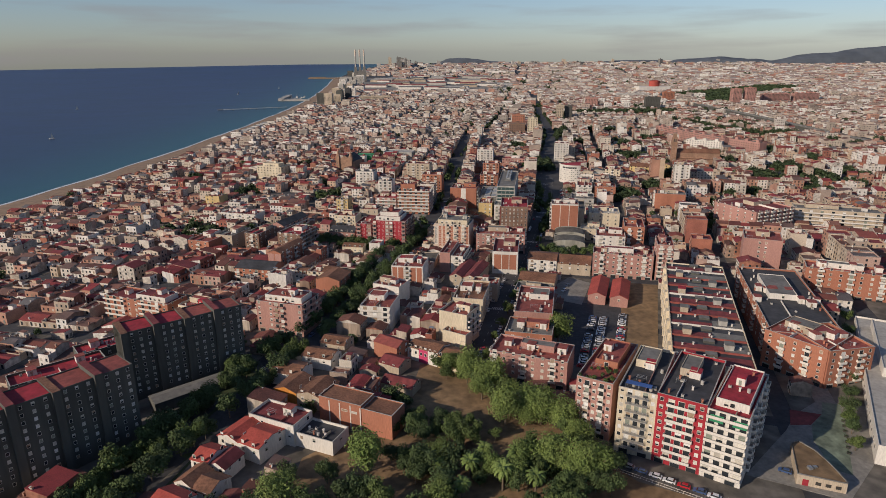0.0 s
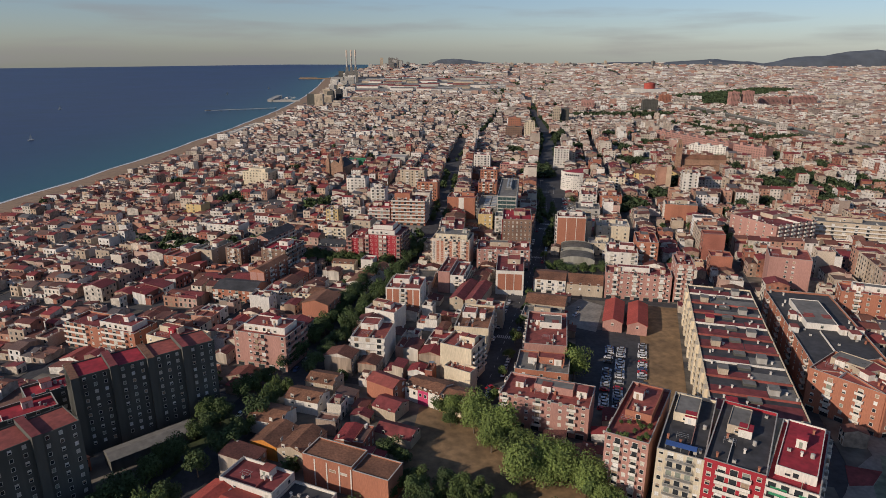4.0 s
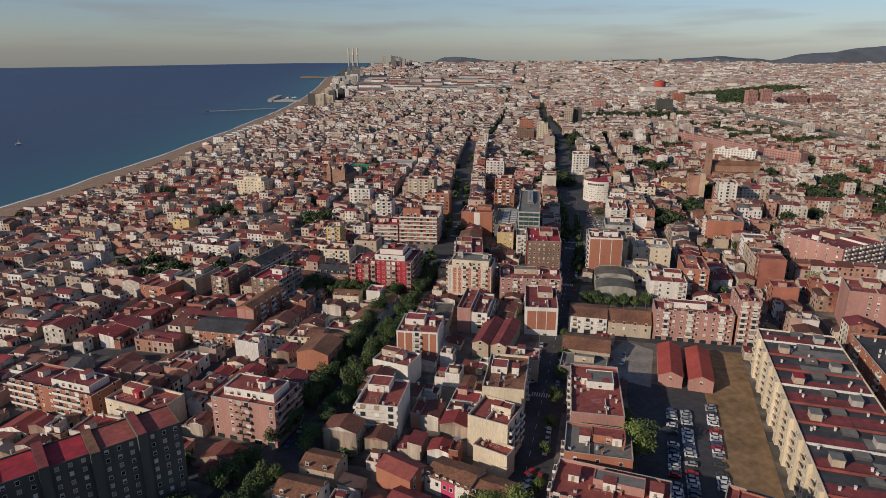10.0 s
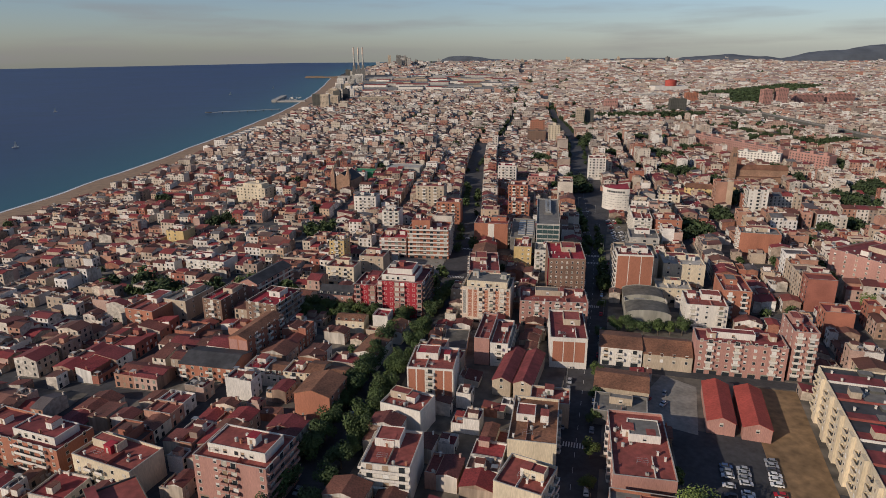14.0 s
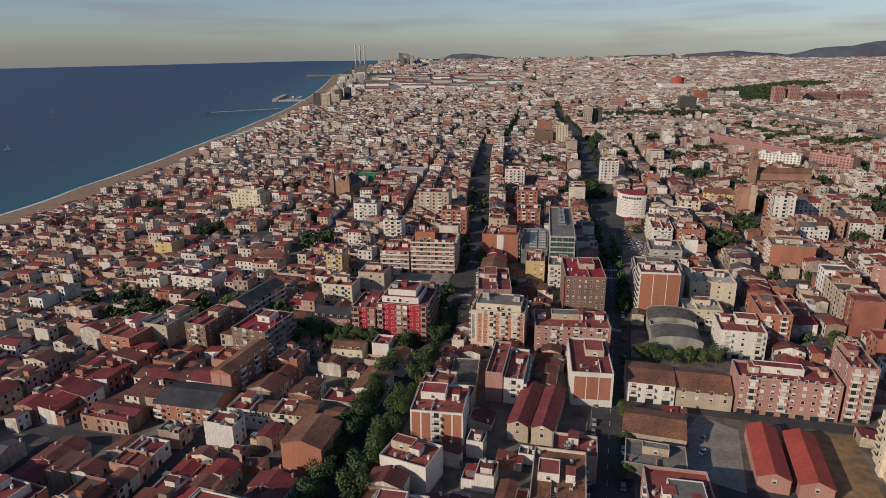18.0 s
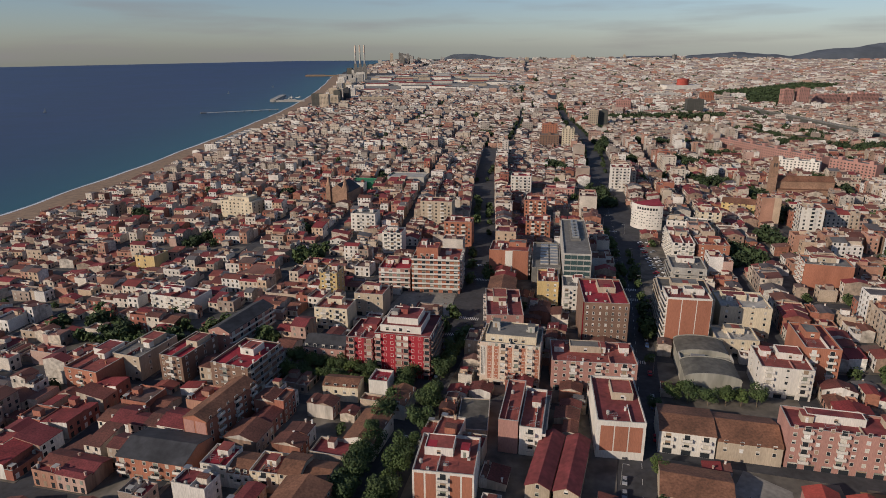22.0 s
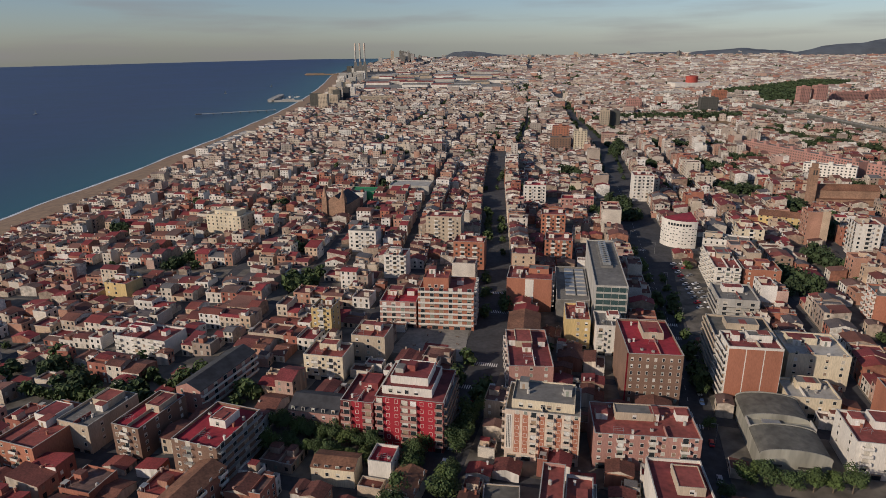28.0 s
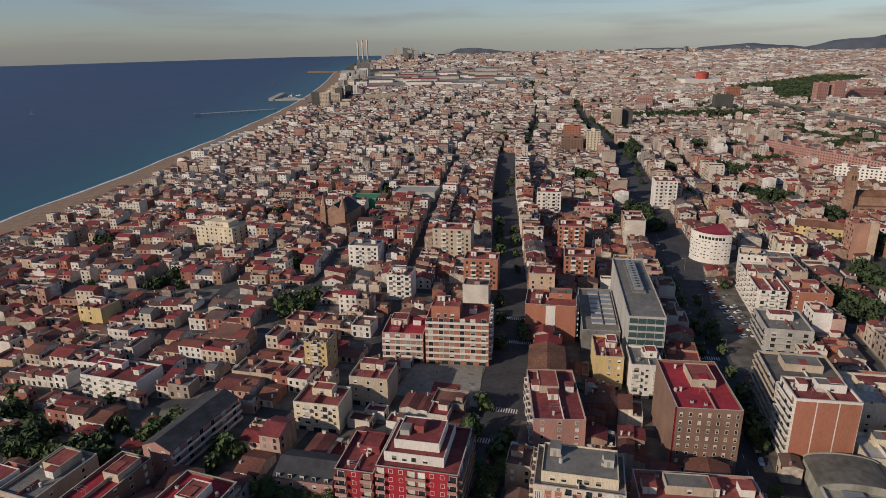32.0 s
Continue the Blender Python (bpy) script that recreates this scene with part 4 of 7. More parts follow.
# long terrace of flats beside the bare field, its roof in red and dark strips
lb = thing("apartment_terrace", 115.6, 219.3, 0, -22.6, "long cream terrace of flats with red and dark felt roof strips", "building")
take(foot((115.6, 219.3), -22.6, 31, 133))
rl = random.Random(8)
part("wall", MB().tub(0, 31, 0, 130, -3, 19, 0, 1, 0.7), ["cream", "slate"], lb)
for k in range(10):
    y0 = 0.6 + k * 13
    m0 = rl.uniform(9, 22)
    part("roof_strip", MB().box(0.5, m0, y0, y0 + rl.uniform(4.5, 8.5), 19.0, 19.08), ["maroon"], lb)
    part("roof_strip", MB().box(m0 + 0.4, 30.5, y0 + rl.uniform(-0.3, 2.5), y0 + rl.uniform(5.5, 11), 19.0, 19.08), [rl.choice(("maroon", "maroon", "grey"))], lb)
    if k:
        part("fire_wall", MB().box(0.4, 30.6, y0 - 0.6, y0 - 0.35, 19.0, 19.9), ["terrace" if k % 3 else "white"], lb)
    part("light_well", MB().box(13, 17.5, y0 + 8, y0 + 11.5, 19, 20.0, 0, 1), ["darkgrey", "grey"], lb)
    s0 = part("stair_head", MB().box(5, 8.5, y0 + 2, y0 + 6, 19, 21.6, 0).box(4.8, 8.7, y0 + 1.8, y0 + 6.2, 21.6, 21.8, 1), ["beige", "redroof" if k % 3 == 0 else "grey"], lb) if k % 2 == 0 else None
    if k % 2:
        part("stair_head", MB().box(21, 24.5, y0 + 3, y0 + 7, 19, 21.4, 0).box(20.8, 24.7, y0 + 2.8, y0 + 7.2, 21.4, 21.6, 1), ["pale", "grey"], lb)
    for q in range(4):
        part("chimney", MB().box(-0.3, 0.3, -0.3, 0.3, 0, 1.1).box(-0.4, 0.4, -0.4, 0.4, 1.1, 1.22), ["white"], lb, at=Matrix.Translation((rl.uniform(1, 30), y0 + rl.uniform(0.5, 12), 19)))
    part("bay", MB().box(-1.3, 0, y0 + 1.2, y0 + 5.0, -1, 19.2, 0), ["cream"], lb)
    for f in range(5):
        at = pose(0, y0 + 9, 0, 0, 0, -90)
        part("balcony", balcony_mesh(4.2, 1.2, "cream"), None, lb, at=at @ Matrix.Translation((0, 0, 3.6 + f * 3)))
        part("window", window_mesh(1.6, 2.0, f % 3), None, lb, at=at @ Matrix.Translation((0, 0, 3.8 + f * 3)))
        part("window", window_mesh(1.2, 1.4, (f + k) % 3), None, lb, at=pose(-1.3, y0 + 3.1, 4.2 + f * 3, 0, 0, -90))

# rounded brick block across the street
t = flats((174, 246), -20.5, 31, 94, 16.5, 5, "brick", "slate", W="wdwwdwwdwwdw", S="", label="long red brick block of flats with dark felt roof", seed=9, heads=9, clutter=24, base=False)
t = flats((171.5, 247), -58, 27, 24, 17.2, 5, "brick", "terrace", S="wdwdw", W="wwdw", label="red brick block of flats with pale bays and roof terraces", seed=10, heads=2, clutter=6)
t = flats((186.3, 223.6), 6, 22, 26, 16.9, 5, "brick", "terrace", S="wdwdw", E="wdw", label="red brick corner block of flats with white bay windows", seed=11, heads=2, clutter=6)

# grey slab towers left of the avenue
def tower(P, ang, w, d, h, n, seed):
    take(foot(P, ang, w, d, 2))
    r = random.Random(seed)
    t = thing("tower_block", P[0], P[1], 0, ang, "tall grey slab of flats with small windows and red roofs", "building", "grey towers")
    part("wall", MB().tub(0, w, 0, d, -3, h, 0, 1, 0.5), ["darkgrey", "maroon"], t)
    step = w / n
    for k in range(n):
        hh = h + (1.8 if k % 2 else 0.9)
        part("roof_strip", MB().box(k * step + 2.7, (k + 1) * step - 0.1, 0.4, d - 0.4, h, h + 0.08), ["redroof" if k < n / 2 else "terrace"], t)
        part("stair_tower", MB().box(k * step, k * step + 2.6, -1.6, d + 0.4, -2, hh, 0, 1), ["darkgrey", "maroon" if k % 2 else "tile1"], t)
        for f in range(10):
            for q in range(3):
                part("window", window_mesh(1.1, 1.3, r.choice((0, 1, 2, 2))), None, t, at=Matrix.Translation((k * step + 4.2 + q * (step - 4.6) / 2.4, 0, 2.2 + f * 2.85)))
    return t


tower((-106, 243.5), 33, 50, 13, 29.5, 4, 21)
tower((-130.3, 179), 44, 54, 13, 29.5, 4, 22)
t = flats((-150, 240), 36, 36, 12, 13, 4, "darkgrey", "redroof", S="wwwwwwww", label="low grey block of flats with a bright red roof", seed=23, heads=2, clutter=3)
t = flats((-158, 212), 38, 26, 12, 13, 4, "darkgrey", "redroof", S="wwwwww", label="low grey block of flats with a bright red roof", seed=24, heads=2, clutter=3)
t = flats((-190, 216), 36, 30, 12, 12, 4, "darkgrey", "redroof", S="wwwwww", label="low grey block of flats with a bright red roof", seed=25, heads=2, clutter=3)
t = flats((-136, 268), 36, 30, 11, 12, 4, "darkgrey", "redroof", S="wwwwww", label="low grey block of flats with a bright red roof", seed=26, heads=2, clutter=3)
tk = thing("market_hall", -92, 232, 0, 36, "long low pavilion with a pale metal roof", "pavilion")
take(foot((-92, 232), 36, 30, 8))
part("wall", MB().box(0, 30, 0, 8, -1, 4), ["darkgrey"], tk)
part("roof", MB().gable(0, 30, 0, 8, 4, 0.9, 0, 1, "x"), ["grey", "darkgrey"], tk)

# left of the avenue
t = flats((-65.5, 308.5), -22.5, 26.5, 18, 16, 5, "pink", "terrace", S="w.wdd..w", E="bbb", label="pink brick block of flats with stepped red terraces", seed=31, attic=(3, 24, 4, 15, 2.8, "white"), heads=1, headroof="redroof", bal="pink")
t = flats((-109, 322), -28, 26, 14, 12, 3, "cream", "terrace", S="wddww", label="cream block of flats with balconies and a red roof hut", seed=32, heads=1, headm="red", headroof="redroof")
t = flats((-156, 345), -25, 44, 15, 12.5, 4, "brick", "maroon", S="bbbwwbbbw", E="ww", label="orange brick block of flats with long balconies", seed=33, attic=(20, 40, 3, 13, 2.6, "white"), heads=2)
t = flats((-40, 353), -20, 15, 17, 11.5, 3, "brick", "tile1", S="", E="www", gable=("y", 2.2), party="brick", label="house with a bare brick gable and brown tile roof", seed=34, base=False)
for k, (wd, hh, wl, rf, gb) in enumerate(((9.5, 7.4, "white", "redroof", None), (8, 6.4, "white", "tile1", ("x", 1.4)), (10, 7.0, "cream", "terrace", None), (7.5, 8.6, "beige", "tile1", ("x", 1.5)), (9, 6.8, "white", "tile1", ("x", 1.4)))):
    x0 = sum((9.6, 8.1, 10.1, 7.6)[:k])
    t = flats((-65 + x0 * math.cos(radians(17)), 383 - x0 * math.sin(radians(17))), -17, wd, 11, hh, 2, wl, rf, S="wdw", gable=gb, label=f"two storey {wl} house in a row with {'a red roof terrace' if not gb else 'a brown tile roof'}", name="house", seed=350 + k, heads=1, clutter=2, base=False)
t = flats((-95, 391), -18, 26, 17, 9, 2, "brick", "slate", S="dwwdwd", gable=("x", 2.4), bal="white", label="brick corner house with white balconies and dark hipped roof", seed=36)
t = flats((-76, 404), -24, 10, 30, 13, 4, "brick", "tile1", S="", E="wdwdwd", gable=("y", 1.8), party="brick", label="narrow house with striped brick gable and brown roof", seed=37, base=False)
striped(t, 10, 1, 12.5, 2, "pink")
t = flats((-75, 439.5), -24, 18, 24, 15.5, 5, "brown", "redroof", S="wdww", E="bbbb", bal="rail", label="brown brick flats with a bright red roof and glazed balconies", seed=38, heads=1)
t = flats((-102, 458), -24, 12, 24, 13.5, 4, "brown", "redroof", S="wdw", E="wwww", label="narrow block of flats with a long bright red roof", seed=39, heads=1)
t = flats((-126, 468), -24, 15, 24, 11.5, 3, "beige", "grey", S="w.w", E="ww", label="pale rendered block with a blank side wall", seed=40, heads=1)
t = flats((-143, 459), -24, 18, 28, 11, 3, "brick", "terrace", S="wdw", label="brick house with red roof terrace", seed=41, heads=1)
t = flats((-88, 485), -25, 12, 36, 11.5, 3, "pink", "slate", S="ww", E="bbbbbb", gable=("y", 2.6), bal="white", label="long house with dark pitched roof and white balcony bands", seed=42, base=False)
t = flats((-136.5, 547), -21, 29, 16, 10, 3, "white", "maroon", S="dwdwdd", label="long white house with red roof terraces", seed=43, heads=2, headroof="redroof")
t = flats((-41, 547.5), -17, 10.5, 12, 15, 5, "ochre", "tile1", S="wdw", E="ww", label="tall yellow rendered house with balconies", seed=44, heads=1)
t = flats((-20, 520), -17, 16, 14, 12, 3, "beige", "terrace", S="www", label="beige house with red roof terrace and pergola", seed=45, heads=1)
t = flats((-40, 505), -17, 18, 14, 11, 3, "cream", "terrace", S="wdwdw", label="cream houses with balconies and red terrace", seed=46, heads=1)

# red clad flats at the corner of the avenue and the square
t = flats((-8, 452.3), -17, 25, 24, 19.5, 6, "maroon", "maroon", S="bwwbbwwb", E="bbbbbb", bal="pink", wbal="brown", label="dark red clad block of flats with white windows and balconies", seed=51, attic=(1.5, 20, 4, 22, 2.8, "white"), heads=0, clutter=0)
for x0 in (3.1, 15.6):
    panel(t, x0, x0 + 6.3, 0.3, 20.5, "red", -0.045)
part("penthouse", MB().tub(4, 18, 7, 20, 22.3, 25, 0, 1, 0.4), ["white", "maroon"], t)
part("stair_head", MB().box(9, 12, 12, 16, 25, 27.4, 0, 1), ["terrace", "maroon"], t)
part("stair_head", MB().box(5, 8, 10, 14, 25, 26.8, 0, 1), ["pale", "grey"], t)
t = flats((-20.5, 456.1), -17, 12.3, 20, 16.5, 5, "maroon", "maroon", S="bwb", bal="pink", label="lower wing of the dark red flats with balconies", seed=52, heads=1, base=False)
panel(t, 4.2, 8.1, 0.3, 17.5, "red", -0.045)
t = flats((-41, 465), -17, 20, 14, 9.5, 3, "pink", "slate", S="wwwww", gable=("x", 3.0), label="pink house with dark hipped roof and white windows", seed=53)
t = flats((12.5, 551), -12, 28.5, 22, 20, 7, "brick", "terrace", S="bbbbbb", E="dddd", bal="white", label="tall brick block of flats with white balcony bands above the square", seed=54, attic=(2, 15, 6, 18, 5.5, "brick"), heads=2)
t = flats((-7, 555.5), -12, 19, 20, 13.5, 4, "pink", "redroof", S="bbbb", bal="white", label="lower brick block of flats with red roof", seed=55, heads=2, headroof="redroof")
t = flats((-5, 629), -14, 14, 14, 14.5, 5, "white", "terrace", S="ddd", label="white block of flats with recessed balconies", seed=56, heads=1)

# low houses at the junction in front of the red clad flats
t = flats((-10.5, 431), -18, 8, 9.5, 8.5, 2, "white", "redroof", S="", E="w", label="white blank walled house with a crimson roof", name="house", seed=360, heads=0, clutter=1, base=False)
t = flats((-5.5, 418), -22, 9.5, 14, 6.5, 2, "white", "tile1", S="ww", E="www", gable=("y", 1.5), label="house with brown tile roof and crimson patches", name="house", seed=361, base=False)
t = flats((-18.5, 393.5), -22, 11, 20, 7.6, 2, "white", "tile1", S="", E="wwww", gable=("y", 1.6), label="white house with a broad brown tile roof", name="house", seed=362, base=False)
t = flats((-29.5, 433), -15, 15, 9, 7, 2, "cream", "tile1", S="wwww", gable=("x", 1.5), label="low cream house with a brown tile roof", name="house", seed=363, base=False)
t = flats((22.3, 400.5), -12, 11.5, 22, 4.0, 1, "beige", "roofing", S="", W="", label="low garage with a wide brown flat roof", name="garage", seed=364, heads=0, clutter=0, base=False, par=0.3)

# between the avenue and the main street
t = flats((36.7, 440), -17.5, 25.5, 19, 19, 6, "hotel", "grey", S=".wwdwdwdw", W="ddd", bal="hotel", label="cream hotel-like block with rows of balconies and a cream attic", seed=61, attic=(2, 23.5, 3, 17, 3, "cream"), heads=2, headm="pale", headroof="grey")
for q in (1, 2, 4, 6, 8):
    panel(t, (q + 0.5) * 25.5 / 9 - 0.95, (q + 0.5) * 25.5 / 9 + 0.95, 3.2, 18.6, "brick", -0.03)
pn = panel(t, 0.5, 2.5, 4.5, 18.2, "white", -0.1)
for k in range(3):
    part("stripe", MB().box(0.75 + k * 0.55, 0.95 + k * 0.55, -0.14, -0.1, 5, 17.8), ["dark"], pn)
t = flats((66, 431.5), -12, 35, 20, 13, 4, "pink", "terrace", S="wwdwwdwwdw", E="wdwd", label="brown brick row of flats with pale balconies and red roof terraces", seed=62, heads=4, clutter=8)
t = flats((89.7, 465.4), -11.5, 20.7, 33, 24.2, 7, "brown", "redroof", S="wwwwwww", E="ddddd", W="", label="dark brown brick block of flats with a crimson flat roof", seed=63, heads=1, headm="white", headroof="redroof", clutter=9, ww=1.0)
panel(t, -0.6, 0.0, 0, 25.4, "red", 0.0, "party_wall")
t = flats((93, 512.5), -13, 12.5, 17, 14.5, 4, "white", "grey", S="dwd", label="narrow white block of flats with green planted balconies", seed=64, heads=1)
t = flats((81, 521), -13, 11.5, 20, 14.5, 4, "ochre", "terrace", S=".ww", label="ochre rendered house beside the white flats", seed=65, heads=1)
of = flats((98.5, 533), -14, 15.6, 76, 26.5, 7, "pale", "grey", S="", E="wwwwwwwwwwww", W="", label="long pale office block with glazed bands and rooftop plant", name="office_building", seed=66, heads=0, clutter=0, ww=3.2, par=0.6)
for f in range(7):
    part("glazed_band", MB().box(0.4, 15.2, -0.1, 0, 4.0 + f * 3.3, 6.3 + f * 3.3), ["office_glass"], of, "blue-green glazed band")
    for q in range(5):
        part("mullion", MB().box(0.4 + q * 3.6, 0.55 + q * 3.6, -0.18, -0.1, 4.0 + f * 3.3, 6.3 + f * 3.3), ["pale"], of)

part("plant_deck", MB().box(5, 11, 28, 70, 26.5, 27.4, 0), ["grey"], of)
for k in range(11):
    part("cooling_unit", MB().box(6, 10, 30 + k * 3.6, 32.2 + k * 3.6, 27.4, 28.9, 0).cyl(8, 31.1 + k * 3.6, 28.9, 29.0, 0.8, 0.8, 10, 1), ["metal", "dark"], of)
an = flats((84.5, 551), -14, 17, 52, 12, 4, "grey", "grey", S="", W="", label="low grey office wing with rows of roof lights", name="office_wing", seed=67, heads=0, clutter=0, base=False)
for k in range(7):
    for q in range(2):
        part("roof_light", MB().box(5 + q * 6, 10 + q * 6, 9 + k * 6, 13 + k * 6, 12, 12.9, 0, 1), ["pale", "metal"], an)
t = flats((61.7, 570), -16, 24.3, 20, 18, 5, "brick", "terrace", S="", E="dddd", label="rust brick block of flats with white central strip", seed=68, heads=2, base=False)
striped(t, 24.3, 8, 18.2, 3, "brick", y=-0.1)
panel(t, 10, 14.5, 5, 18.6, "white", -0.2)
t = flats((46, 480), -8, 18, 35, 13.5, 4, "pink", "maroon", S="www", W="dddd", label="pink block of flats with long red roof", seed=69, heads=3, headroof="terrace")
t = flats((52.5, 519), -14, 15, 24, 11, 3, "pink", "tile1", S="ww", W="www", gable=("y", 2), label="old house with brown tile roof", seed=70)
t = flats((70, 384.5), -13, 16.5, 32, 14.2, 4, "white", "maroon", S="", E="dddd", W="", label="white block of flats with brick gable panels and maroon roof", seed=71, heads=1, base=False, headm="white", headroof="terrace")
for k in range(3):
    panel(t, 1.2 + k * 4.9, 5.7 + k * 4.9, 3.2, 13.2, "brick", -0.05)
t = flats((36.2, 391), -18, 7, 29, 12.6, 4, "pink", "terrace", S="", W="", label="narrow house with a rose side wall and long terracotta roof", seed=72, heads=0, clutter=2, base=False)
t = flats((43.3, 388.6), -18, 8, 27, 10.8, 3, "white", "terrace", S="d", E="bbbb", bal="white", label="white stepped flats with wide balconies behind the rose wall", seed=83, heads=1, clutter=4, base=False)
for k in range(2):
    q = flats((40 + k * 8.2, 363.4 - k * 3.6), -24, 7.8, 31, 7, 2, "beige", "maroon", S="w", gable=("y", 1.8), label="low hall with dark red tile roof", seed=73 + k, base=False, name="workshop")
t = flats((4.5, 364.5), -14, 19.3, 20, 13.5, 4, "white", "terrace", S="..d..", E="ww", label="white block of flats with brick panels and red terraces", seed=76, heads=2, headroof="redroof", headm="white")
for x0, x1 in ((0.6, 3.6), (4.2, 7.4), (11.8, 15), (15.6, 18.7)):
    panel(t, x0, x1, 0.5, 13.6, "brick", -0.05)
t = flats((-6.5, 343.3), -30, 17, 13, 10.4, 3, "white", "terrace", S="", label="white blank walled house with a red roof terrace", seed=77, heads=1, base=False)
t = flats((-12.5, 303), -16, 16, 20, 13.2, 4, "white", "terrace", S="bbb", W="bbb", bal="white", label="white corner block of flats with wrap-round balconies and red terrace", seed=78, heads=1)
t = flats((27, 286.5), -33, 15, 15, 16, 4, "cream", "terrace", S="", E="ddd", label="cream party wall and flats above the side street", seed=79, heads=1, base=False)
t = flats((28, 279.8), -38, 13, 6, 8.5, 2, "cream", "terrace", S="", label="low cream wing with a red roof terrace below the party wall", seed=82, heads=0, clutter=2, base=False)
t = flats((36.4, 312.5), -17, 16.5, 29, 12, 3, "cream", "tile1", S="", E="wdwd", label="cream block with brown roof and white plant boxes", seed=80, heads=2, clutter=9, base=False)
t = flats((50.5, 340), -17, 15, 12, 9.5, 3, "beige", "terrace", S="", label="beige house with roof plant", seed=81, heads=1, clutter=8, base=False)

# between the main street and the car park
t = flats((46, 248), -26, 34, 18, 12.3, 4, "pink", "terrace", S="dwwdwwdw", W="dd", label="brown brick flats with awnings and cluttered roof terraces", seed=91, heads=3, clutter=12)
t = flats((56.5, 268.5), -19, 22, 18, 11.6, 3, "brick", "grey", S="www", W="wdw", label="brick block with grey roof decks", seed=92, heads=2, clutter=10)
t = flats((65.5, 290.5), -16.5, 19, 38, 12.2, 4, "pink", "terrace", S="", W="wdwdw", label="pink brick block with rooftop laundry frames", seed=93, heads=2, clutter=14, base=False)
t = flats((75, 338), -22, 20, 14, 5.5, 1, "grey", "grey", S="", label="low grey workshop with flat roof", seed=94, heads=0, clutter=2, name="workshop", base=False)
t = flats((81.5, 357), -22, 22, 17, 5.5, 1, "beige", "tile1", S="", gable=("x", 2.4), label="low workshop with an orange tile roof", seed=95, name="workshop", base=False)
t = flats((93.3, 385.5), -19, 19, 18, 9, 2, "white", "tile1", S="ddd", gable=("x", 1.8), label="white terraced houses with stepped balconies and brown tile roof", seed=96)
t = flats((112, 379.5), -19, 21, 19, 7.5, 2, "beige", "tile1", S="wwww", gable=("x", 3.2), label="long low house with a brown clay tile roof", seed=97, base=False)
t = flats((133, 373), -19, 37, 14, 15, 5, "pink", "maroon", S="wdwwdwwwdw", label="tan brick block of flats with red flat roof", seed=98, heads=3, headm="beige")
t = flats((170, 362), -19, 10, 20, 22.5, 7, "pink", "maroon", S="dd", W="www", label="slim tall brick block with white balconies", seed=99, heads=1)
sh1 = flats((115.8, 327.5), -23, 9.8, 31, 5.5, 1, "pink", "tile2", S="w", gable=("y", 2.0), label="long shed with a bright red tile roof", seed=100, name="shed", base=False)
sh2 = flats((126.8, 322), -23, 9.8, 31, 5.5, 1, "pink", "tile2", S="w", gable=("y", 2.0), label="long shed with a bright red tile roof", seed=101, name="shed", base=False)

# right of the main street, further on
t = flats((129.4, 464.4), -14, 20.2, 15, 25.6, 8, "white", "maroon", S="", W="bbb", bal="white", label="tall block of flats with a bare orange brick side wall", seed=111, heads=2, base=False, headm="white", headroof="terrace")
for x0, x1 in ((0.2, 6.4), (6.8, 13.2), (13.6, 20.0)):
    panel(t, x0, x1, 0.5, 25.6, "brick", -0.05)
t = flats((135, 482), -17, 25, 30, 18.5, 6, "beige", "roofing", S="", W="bbbb", bal="beige", label="corner block of flats with dark brown flat roof and wrapped balconies", seed=112, heads=1, base=False)
t = flats((163, 476), -16, 24, 22, 15, 5, "cream", "pale", S="wwww", label="cream block of flats with pale roof terrace", seed=113, heads=2)
gh = thing("garage_hall", 120.6, 423, 0, -17, "grey concrete hall with a curved dark roof", "hall")
take(foot((120.6, 423), -17, 22, 38))
part("wall", MB().box(0, 22, 0, 38, -3, 7.6), ["hall"], gh)
arc, gab = MB(), MB()
for k in range(12):
    a0, a1 = math.pi * k / 12, math.pi * (k + 1) / 12
    p0, p1 = (11 - 11.2 * math.cos(a0), 7.5 + 2.7 * math.sin(a0)), (11 - 11.2 * math.cos(a1), 7.5 + 2.7 * math.sin(a1))
    for y0, y1 in ((0.35, 16), (22, 37.6)):
        arc.face([(p0[0], y0, p0[1]), (p1[0], y0, p1[1]), (p1[0], y1, p1[1]), (p0[0], y1, p0[1])])
    for y0, y1 in ((0.0, 0.35), (15.7, 16.0), (22.0, 22.3), (37.65, 38.0)):
        hi = (p0[1] + 0.35, p1[1] + 0.35)
        gab.face([(p0[0], y0, 7.5), (p1[0], y0, 7.5), (p1[0], y0, hi[1]), (p0[0], y0, hi[0])]).face([(p1[0], y1, 7.5), (p0[0], y1, 7.5), (p0[0], y1, hi[0]), (p1[0], y1, hi[1])])
        gab.face([(p0[0], y0, hi[0]), (p1[0], y0, hi[1]), (p1[0], y1, hi[1]), (p0[0], y1, hi[0])])
part("gable_wall", gab, ["hall"], gh)
part("roof", arc, ["roofing"], gh)
for k in range(2):
    part("window_band", MB().box(3 + k * 9, 7 + k * 11, -0.08, 0, 3.6, 4.4, 0), ["dark"], gh)
part("plant_box", MB().box(5, 11, 17.2, 20.6, 7.6, 9.0), ["metal"], gh)
part("roof_wall", MB().box(0, 0.35, 16, 22, 7.6, 8.8).box(21.65, 22, 16, 22, 7.6, 9.4), ["pale"], gh)
take([(110, 404), (150, 392), (158, 408), (122, 423)])
t = flats((150.5, 455), -16, 19, 15, 8, 2, "cream", "pale", S="wwww", label="low cream garage with roof deck", seed=114, heads=1)
